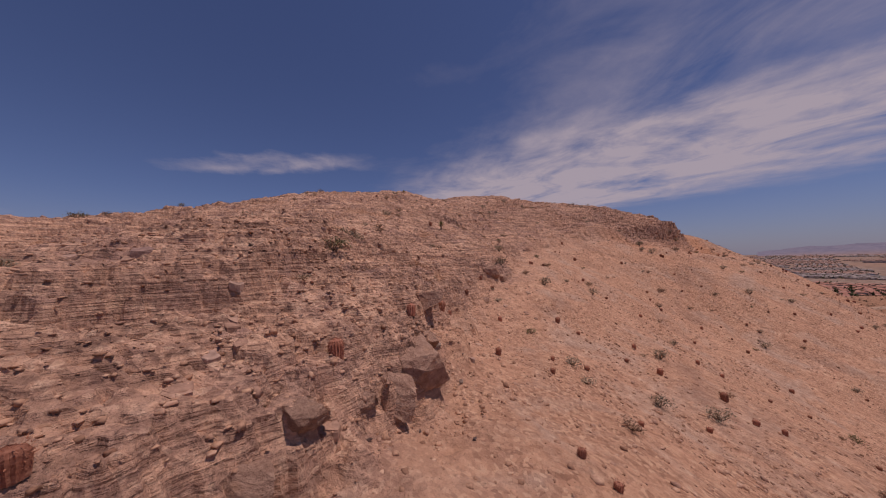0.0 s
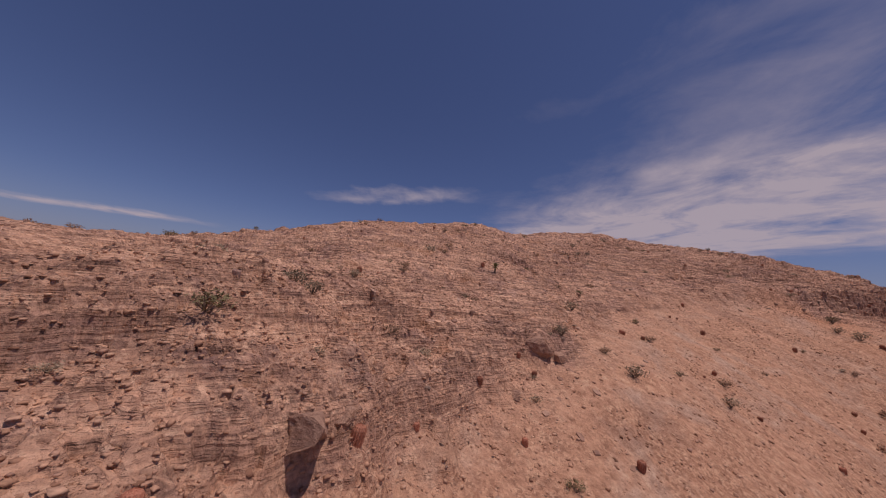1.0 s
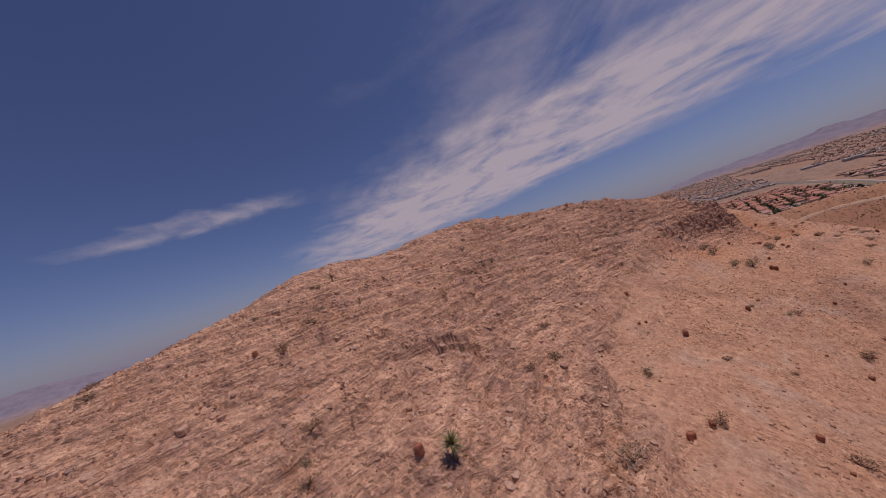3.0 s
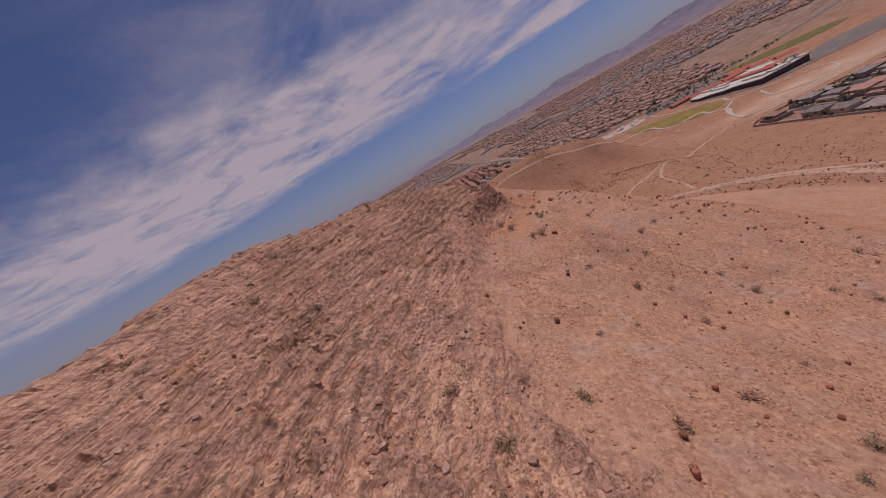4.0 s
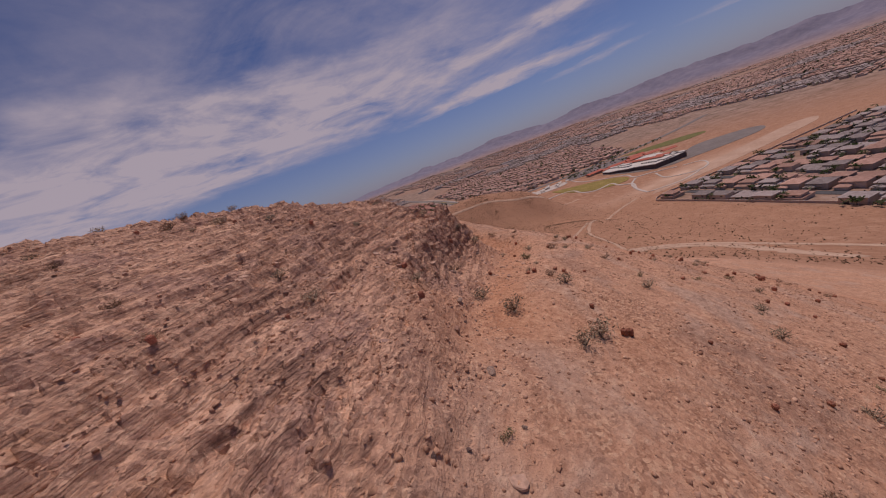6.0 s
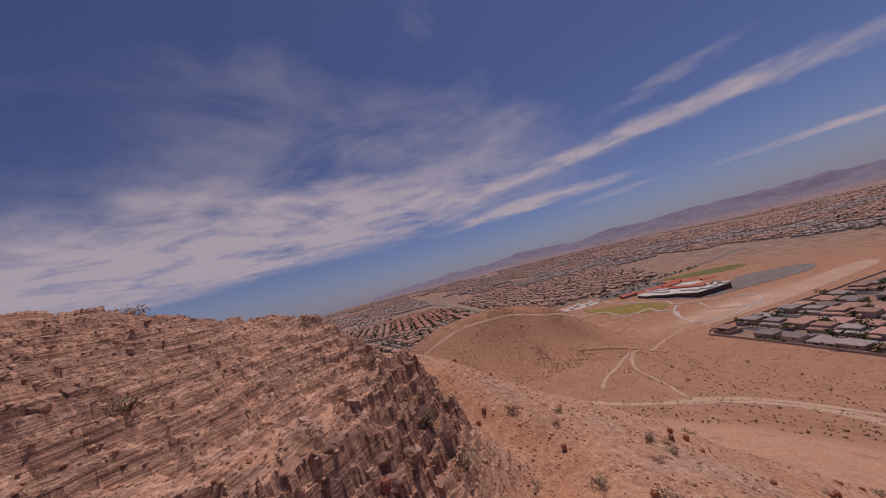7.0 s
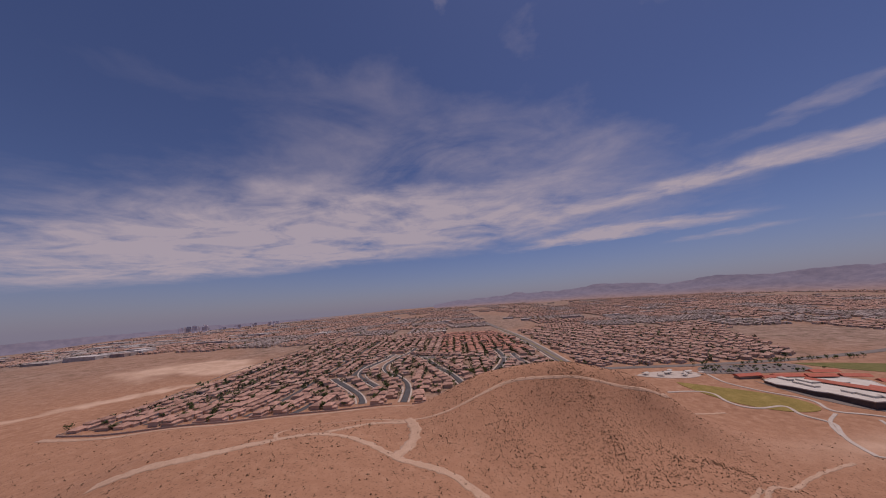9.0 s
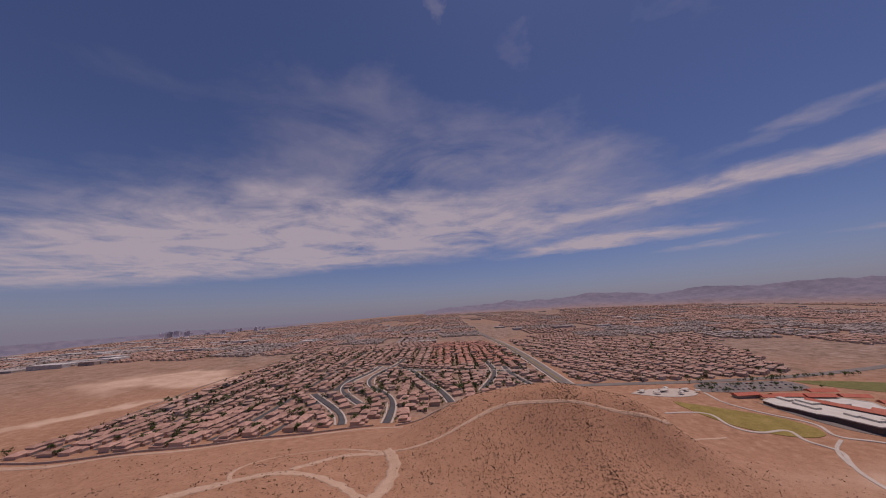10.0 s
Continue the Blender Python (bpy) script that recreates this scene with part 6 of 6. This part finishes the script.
def make_school():
    base = new("school")
    z = -112.0
    front = [(427, 592), (424, 571), (431, 556), (434, 536), (441, 528), (447, 492), (480, 489), (514, 490), (522, 512), (524, 540), (536, 562), (520, 600), (470, 612)]
    child("wall", mesh_of("wall", *prism(front, z - 3, z + 6.3), MAT_SCHOOL), base, "dark brown school wall")
    c = np.mean(front, axis=0)
    inner = [tuple(c + (np.array(p) - c) * 0.985) for p in front]
    child("roof", mesh_of("roof", *prism(inner, z + 6.2, z + 6.5), MAT_ROOF_WHITE), base, "flat white roof")
    outer = [tuple(c + (np.array(p) - c) * 1.006) for p in front]
    v, f = prism(outer, z + 5.9, z + 7.0)
    n = len(outer)
    vi, fi = prism(inner, z + 5.9, z + 7.0)
    faces = f[2:] + [(i + 2 * n, n + i + 2 * n, n + (i + 1) % n + 2 * n, (i + 1) % n + 2 * n) for i in range(n)] + [(n + i, n + (i + 1) % n, 3 * n + (i + 1) % n, 3 * n + i) for i in range(n)]
    child("parapet", mesh_of("parapet", v + vi, faces, MAT_ROOF_WHITE), base, "pale parapet")
    for cx, cy, length, width, turn, lift in ((478, 603, 44, 15, -12, 7.6), (506, 592, 34, 14, -12, 8.2), (484, 548, 70, 9, -74, 8.0), (505, 525, 24, 12, -74, 7.4), (548, 588, 30, 14, -20, 6.5), (556, 556, 26, 13, -20, 6.5), (452, 604, 26, 10, -12, 7.0), (540, 618, 34, 14, -12, 6.5)):
        body = child("hall", mesh_of("hall", *gable(cx, cy, length, width - 1.5, turn, z + lift, 0.2), MAT_SCHOOL), base)
        child("pitched_roof", mesh_of("pitched_roof", *gable(cx, cy, length, width, turn, z + lift + 0.3, 2.8), MAT_RED_ROOF), base, "bright red pitched roof")
    for cx, cy, l, w in ((452, 562, 26, 8), (462, 525, 12, 7), (500, 520, 26, 9), (510, 498, 20, 8), (480, 500, 14, 22), (455, 590, 16, 7), (505, 506, 12, 16), (470, 575, 20, 14), (496, 565, 18, 12), (466, 510, 16, 10)):
        child("roof_unit", mesh_of("roof_unit", *join(box(cx - w / 2, cx + w / 2, cy - l / 2, cy + l / 2, z + 6.4, z + 8.6)), MAT_ROOF_WHITE), base, "pale raised roof unit")
    tagged(base, "school with dark walls, white flat roof and red pitched roofs", "school")
    base = new("pavilion")
    z = ground_at(430, 622)
    child("wall", mesh_of("wall", *join(box(414, 446, 614, 624, z - 1, z + 4)), MAT_STUCCO), base)
    child("roof", mesh_of("roof", *gable(430, 619, 36, 13, 0, z + 4.2, 2.6), MAT_RED_ROOF), base, "red pitched roof")
    tagged(base, "small park pavilion under a red pitched roof", "pavilion")


make_school()
sheet("lawn", "dry yellow-green park lawn", [(318, 612), (350, 585), (387, 560), (416, 524), (402, 492), (385, 486), (371, 506), (331, 516), (324, 545), (308, 592)], MAT_LAWN, 0.5)
sheet("playing_field", "green playing field behind the school", [(570, 690), (650, 680), (735, 640), (765, 610), (700, 588), (600, 622)], MAT_FIELD, 0.4, step=14)
sheet("car_park", "grey asphalt car park beside the road", [(392, 648), (440, 640), (560, 636), (575, 692), (400, 692)], MAT_ASPHALT, 0.4, step=6)
sheet("car_park", "grey asphalt yard behind the school", [(470, 476), (515, 484), (545, 520), (605, 542), (700, 505), (695, 480), (649, 460), (560, 464)], MAT_ASPHALT, 0.4, step=6)
sheet("car_park", "grey asphalt lane in front of the school", [(424, 604), (418, 566), (427, 530), (438, 480), (500, 468), (516, 480), (514, 489), (447, 491), (441, 528), (434, 536), (431, 556), (424, 571), (427, 592)], MAT_ASPHALT, 0.35, step=8)
sheet("plaza", "pale concrete play plaza beside the lawn", [(282, 652), (318, 628), (350, 624), (392, 640), (390, 668), (345, 672), (300, 670)], MAT_CONCRETE, 0.5)
for line, w in (([(276, 570), (306, 572), (332, 566), (322, 530), (337, 513), (379, 518), (364, 492), (380, 474), (352, 446), (338, 424), (330, 405)], 3.4),
                ([(391, 645), (378, 600), (392, 562), (420, 526), (400, 494), (424, 486), (450, 458)], 3.4),
                ([(400, 490), (372, 474), (352, 446)], 3.0), ([(420, 470), (392, 430), (420, 402), (455, 412), (480, 440), (455, 452)], 2.6),
                ([(330, 405), (345, 398), (380, 392), (420, 402)], 2.6)):
    strip("park_path", "pale winding concrete park path", line, w, MAT_CONCRETE, 0.6)


def shade_canopy(x, y, size, turn):
    base = new("shade_canopy")
    base.matrix_world = pose(x, y, ground_at(x, y) + 0.4, 0, 0, turn)
    for u in (-1, 1):
        for w in (-1, 1):
            child("post", mesh_of("post", *box(u * size - 0.12, u * size + 0.12, w * size * 0.7 - 0.12, w * size * 0.7 + 0.12, -0.5, 3.4), MAT_UNIT), base)
    child("canopy", mesh_of("canopy", *gable(0, 0, size * 2.4, size * 1.8, 0, 3.4, 1.3), MAT_ROOF_WHITE), base, "pale fabric canopy")
    tagged(base, "pale shade canopy on four posts over the plaza", "canopy", "shade canopies on the plaza")


for x, y, s, a in ((300, 655, 4, 20), (318, 645, 3.5, -10), (335, 655, 5, 0), (352, 640, 3.5, 30), (368, 655, 4.5, 10), (382, 646, 3, -20), (345, 664, 3.5, 45)):
    shade_canopy(x, y, s, a)

# cars
MAT_TYRE = speckled("tyre_rubber", ((0.012, 0.012, 0.013), (0.02, 0.02, 0.021), (0.03, 0.03, 0.03)), (0.5, 0.05), bump=0.0)
PAINTS = [("white", (0.66, 0.66, 0.65)), ("dark grey", (0.06, 0.062, 0.068)), ("silver", (0.38, 0.39, 0.40)), ("red", (0.30, 0.035, 0.03)), ("black", (0.022, 0.022, 0.025))]
CARS = []
for tone, c in PAINTS:
    paint = speckled(tone.replace(" ", "_") + "_car_paint", tuple(tuple(v * k for v in c) for k in (0.9, 1.0, 1.08)), (2.0, 0.4), roughness=0.3, bump=0.0, specular=0.5)
    prof = [(-2.2, 0.35), (-2.2, 0.85), (-1.5, 0.98), (1.2, 0.98), (2.1, 0.82), (2.2, 0.4)]
    v = [(x, s * 0.88, z) for s in (-1, 1) for x, z in prof]
    f = [(0, 1, 2, 3, 4, 5), tuple(range(11, 5, -1))] + [(i, i + 6, (i + 1) % 6 + 6, (i + 1) % 6) for i in range(6)]
    cab = [(-1.6, 0.98), (-1.1, 1.48), (0.4, 1.50), (1.2, 0.98)]
    cv = [(x, s * (0.82 if z < 1 else 0.66), z) for s in (-1, 1) for x, z in cab]
    cf = [(0, 1, 2, 3), (7, 6, 5, 4)] + [(i, i + 4, (i + 1) % 4 + 4, (i + 1) % 4) for i in range(4)]
    a = np.linspace(0, 2 * np.pi, 10, endpoint=False)
    wv = [(np.cos(t) * 0.33, s * 0.11, np.sin(t) * 0.33) for s in (-1, 1) for t in a]
    wf = [tuple(range(9, -1, -1)), tuple(range(10, 20))] + [(i, (i + 1) % 10, (i + 1) % 10 + 10, i + 10) for i in range(10)]
    CARS.append((tone, mesh_of("body", v, f, paint), mesh_of("cabin", cv, cf, MAT_PANE), mesh_of("wheel", wv, wf, MAT_TYRE)))


def put_car(x, y, turn, k, where):
    tone, body, cabin, wheel = CARS[k]
    base = new("car")
    base.matrix_world = pose(x, y, ground_at(x, y) + 0.45, 0, 0, turn)
    child("body", body, base)
    child("cabin", cabin, base, "dark glazed cabin")
    for u in (-1.35, 1.35):
        for w in (-0.8, 0.8):
            child("wheel", wheel, base).location = (u, w, 0.33)
    tagged(base, tone + " car parked " + where, "car", "parked cars")


for row in range(3):
    for k in range(18):
        if rng.uniform() < 0.55:
            put_car(418 + 8.2 * k, 652 + 14 * row + rng.uniform(-0.4, 0.4), 90 + rng.uniform(-3, 3), int(rng.integers(5)), "in the school car park")
for line in (CURVED[0], CURVED[1], CURVED[2]):
    mid = resample(line, 22)
    d = np.gradient(mid, axis=0)
    for p, e in zip(mid[1:], d[1:]):
        if rng.uniform() < 0.4:
            e = e / np.hypot(*e)
            q = p + np.array((-e[1], e[0])) * 4.0
            put_car(q[0], q[1], np.degrees(np.arctan2(e[1], e[0])), int(rng.integers(5)), "at the kerb of the street")


# ---- trees of the town ----
def tree(seed, height, spread):
    r = np.random.default_rng(seed)
    verts, faces = [], []

    def limb(a, b, ra, rb, n=6):
        a, b = np.array(a, float), np.array(b, float)
        w = (b - a) / np.linalg.norm(b - a)
        u = np.cross(w, (0.3, 0.9, 0.1))
        u /= np.linalg.norm(u)
        t = np.cross(w, u)
        k = len(verts)
        for p, rad in ((a, ra), (b, rb)):
            for i in range(n):
                g = 2 * np.pi * i / n
                verts.append(p + (u * np.cos(g) + t * np.sin(g)) * rad)
        faces.extend((k + i, k + (i + 1) % n, k + n + (i + 1) % n, k + n + i) for i in range(n))

    limb((0, 0, -0.3), (0.1, 0.05, height * 0.42), 0.2, 0.13)
    tips = []
    for _ in range(7):
        a = r.uniform(0, 2 * np.pi)
        tip = (np.cos(a) * spread * r.uniform(0.35, 0.8), np.sin(a) * spread * r.uniform(0.35, 0.8), height * r.uniform(0.55, 0.9))
        limb((0.1, 0.05, height * r.uniform(0.3, 0.42)), tip, 0.09, 0.03, 4)
        tips.append(np.array(tip))
    trunk = mesh_of("trunk", verts, faces, MAT_BARK)
    lv, lf = [], []
    for _ in range(170):
        c = tips[int(r.integers(7))] * (1, 1, 1) + r.normal(0, 1, 3) * (spread * 0.26, spread * 0.26, height * 0.12)
        u = r.normal(0, 1, 3)
        u /= np.linalg.norm(u)
        w = np.cross(u, r.normal(0, 1, 3))
        w /= np.linalg.norm(w)
        s = r.uniform(0.25, 0.6)
        k = len(lv)
        lv += [c - u * s, c + w * s * 0.7, c + u * s, c - w * s * 0.7]
        lf.append((k, k + 1, k + 2, k + 3))
    return trunk, mesh_of("crown", lv, lf, MAT_LEAF)


TREES = [tree(41, 5.5, 2.6), tree(42, 7.0, 3.0), tree(43, 4.2, 2.3)]


def put_tree(x, y, size, label):
    trunk, crown = TREES[int(rng.integers(3))]
    base = new("tree")
    base.matrix_world = pose(x, y, ground_at(x, y) + 0.2, 0, 0, rng.uniform(0, 360)) @ Matrix.Diagonal((size, size, size, 1))
    child("trunk", trunk, base)
    child("crown", crown, base)["kind"] = "stuff"
    tagged(base, label, "tree", "trees of the town")


YARD, STREET, PARK = "small green yard tree beside a house", "green street tree beside the pavement", "green tree beside the school car park"
for k in range(26):
    put_tree(-126 + rng.normal(0, 8), 600 + 5.2 * k + rng.normal(0, 5), rng.uniform(0.8, 1.4), STREET)
for k in range(14):
    put_tree(28 + rng.normal(0, 9), 712 + rng.normal(0, 9), rng.uniform(0.9, 1.5), STREET)
for x, y, turn, tone in house_spots[:300]:
    if rng.uniform() < 0.8:
        a = radians(turn)
        back = rng.uniform(8, 13) * (1 if rng.uniform() < 0.7 else -1)
        off = rng.uniform(-6, 6)
        put_tree(x - math_sin(a) * back + math_cos(a) * off, y + math_cos(a) * back + math_sin(a) * off, rng.uniform(0.9, 1.7), YARD)
for k in range(34):
    put_tree(rng.uniform(400, 575), rng.choice((640, 645, 668, 694, 698)) + rng.normal(0, 2), rng.uniform(0.7, 1.3), PARK)
for k in range(20):
    put_tree(560 + 8 * k + rng.normal(0, 3), 706 + rng.normal(0, 4), rng.uniform(0.7, 1.2), PARK)


def far_trees(name, label, spots, size):
    tri = []
    r = np.random.default_rng(len(spots))
    z = land(np.array([s[0] for s in spots]), np.array([s[1] for s in spots]))
    for (x, y), h in zip(spots, z):
        s = size * r.uniform(0.6, 1.4)
        for _ in range(8):
            tri.append(np.array((x, y, h + 0.9 * s)) + r.normal(0, 0.38, 3) * s + r.normal(0, 0.42, (3, 3)) * s)
    verts = np.concatenate(tri)
    mesh = bpy.data.meshes.new(name)
    mesh.vertices.add(len(verts))
    mesh.vertices.foreach_set("co", verts.ravel())
    mesh.loops.add(len(verts))
    mesh.loops.foreach_set("vertex_index", np.arange(len(verts)))
    mesh.polygons.add(len(verts) // 3)
    mesh.polygons.foreach_set("loop_start", np.arange(len(verts) // 3) * 3)
    mesh.update(calc_edges=True)
    mesh.materials.append(MAT_FAR_LEAF)
    tagged(new(name, mesh), label, "trees", kind="stuff")


MAT_FAR_LEAF = islands("far_leaves", ((0.050, 0.062, 0.026), (0.088, 0.098, 0.044), (0.13, 0.128, 0.066)), size=1.5, bump=0.0)
spots = []
for x, y, turn, tone in house_spots[300:] + far_spots:
    if rng.uniform() < 0.95:
        a = radians(turn)
        back, off = rng.choice((-11.5, 12.0)), rng.uniform(-7, 7)
        spots.append((x - math_sin(a) * back + math_cos(a) * off, y + math_cos(a) * back + math_sin(a) * off))
far_trees("yard_trees", "dark green yard trees between the houses", spots, 4.3)
spots = []
for x, y, turn, tone in house_spots:
    if tone == "grey":
        a = radians(turn)
        for back in (-11.0, 12.5):
            off = rng.uniform(-8, 8)
            spots.append((x - math_sin(a) * back + math_cos(a) * off, y + math_cos(a) * back + math_sin(a) * off))
far_trees("yard_trees", "dark green yard trees between the grey-roofed houses", spots, 3.6)
spots = [(x + rng.uniform(-12, 12), y + rng.uniform(-12, 12)) for x, y, _, _ in block_spots if rng.uniform() < 0.85]
far_trees("distant_trees", "dark green trees among the distant estates", spots, 4.0)

# ---- the far city: towers on the skyline, pale sheds before them ----
MAT_TOWER = speckled("hazy_tower", ((0.56, 0.52, 0.55), (0.63, 0.59, 0.62), (0.70, 0.66, 0.68)), (60.0, 9.0), bump=0.0, per_object=0.3)
MAT_SHED = islands("pale_shed", ((0.32, 0.28, 0.26), (0.42, 0.38, 0.355), (0.56, 0.53, 0.50), (0.32, 0.23, 0.195)), size=9.0, bump=0.0)
for k in range(30):
    near = rng.uniform() < 0.6
    bearing = rng.uniform(40.0, 43.4) if near else rng.uniform(31.0, 38.5)
    d, h, w = rng.uniform(3700, 4300), (rng.uniform(30, 68) if near else rng.uniform(20, 42)), rng.uniform(8, 20)
    x, y = -math_sin(radians(bearing)) * d, 142 + math_cos(radians(bearing)) * d
    z = ground_at(x, y)
    base = new("hotel_tower")
    base.matrix_world = pose(x, y, z, 0, 0, rng.uniform(20, 70))
    child("podium", mesh_of("podium", *box(-w * 1.3, w * 1.3, -w, w, -4, 9), MAT_TOWER), base)
    child("shaft", mesh_of("shaft", *box(-w, w, -w * 0.4, w * 0.4, 8, h), MAT_TOWER), base)
    child("crown", mesh_of("crown", *box(-w * 0.7, w * 0.7, -w * 0.3, w * 0.3, h - 0.1, h + 4), MAT_TOWER), base)
    tagged(base, "hazy grey hotel tower on the far city skyline", "tower", "towers of the far city")
sheds = []
for k in range(110):
    bearing, d = rng.uniform(30, 62), rng.uniform(1500, 3600)
    x, y = -math_sin(radians(bearing)) * d, 142 + math_cos(radians(bearing)) * d
    z = ground_at(x, y)
    l, w, h = rng.uniform(12, 60), rng.uniform(10, 30), rng.uniform(5, 13)
    sheds.append(box(x - l, x + l, y - w, y + w, z - 3, z + h))
for k in range(50):
    bearing, d = rng.uniform(-50, 28), rng.uniform(1500, 3600)
    x, y = -math_sin(radians(bearing)) * d, 142 + math_cos(radians(bearing)) * d
    z = ground_at(x, y)
    l, w, h = rng.uniform(12, 45), rng.uniform(8, 22), rng.uniform(5, 10)
    sheds.append(box(x - l, x + l, y - w, y + w, z - 3, z + h))
tagged(new("distant_sheds", mesh_of("distant_sheds", *join(*sheds), MAT_SHED)), "pale flat-roofed warehouses on the far plain", "warehouses", kind="stuff")
base = new("supermarket")
z = ground_at(-80, 1345)
child("wall", mesh_of("wall", *box(-112, -48, 1336, 1354, z - 3, z + 8), MAT_STUCCO), base)
child("roof", mesh_of("roof", *box(-113, -47, 1335, 1355, z + 8, z + 8.6), MAT_ROOF_WHITE), base, "flat white roof")
tagged(base, "long low white-roofed store among the houses", "store")
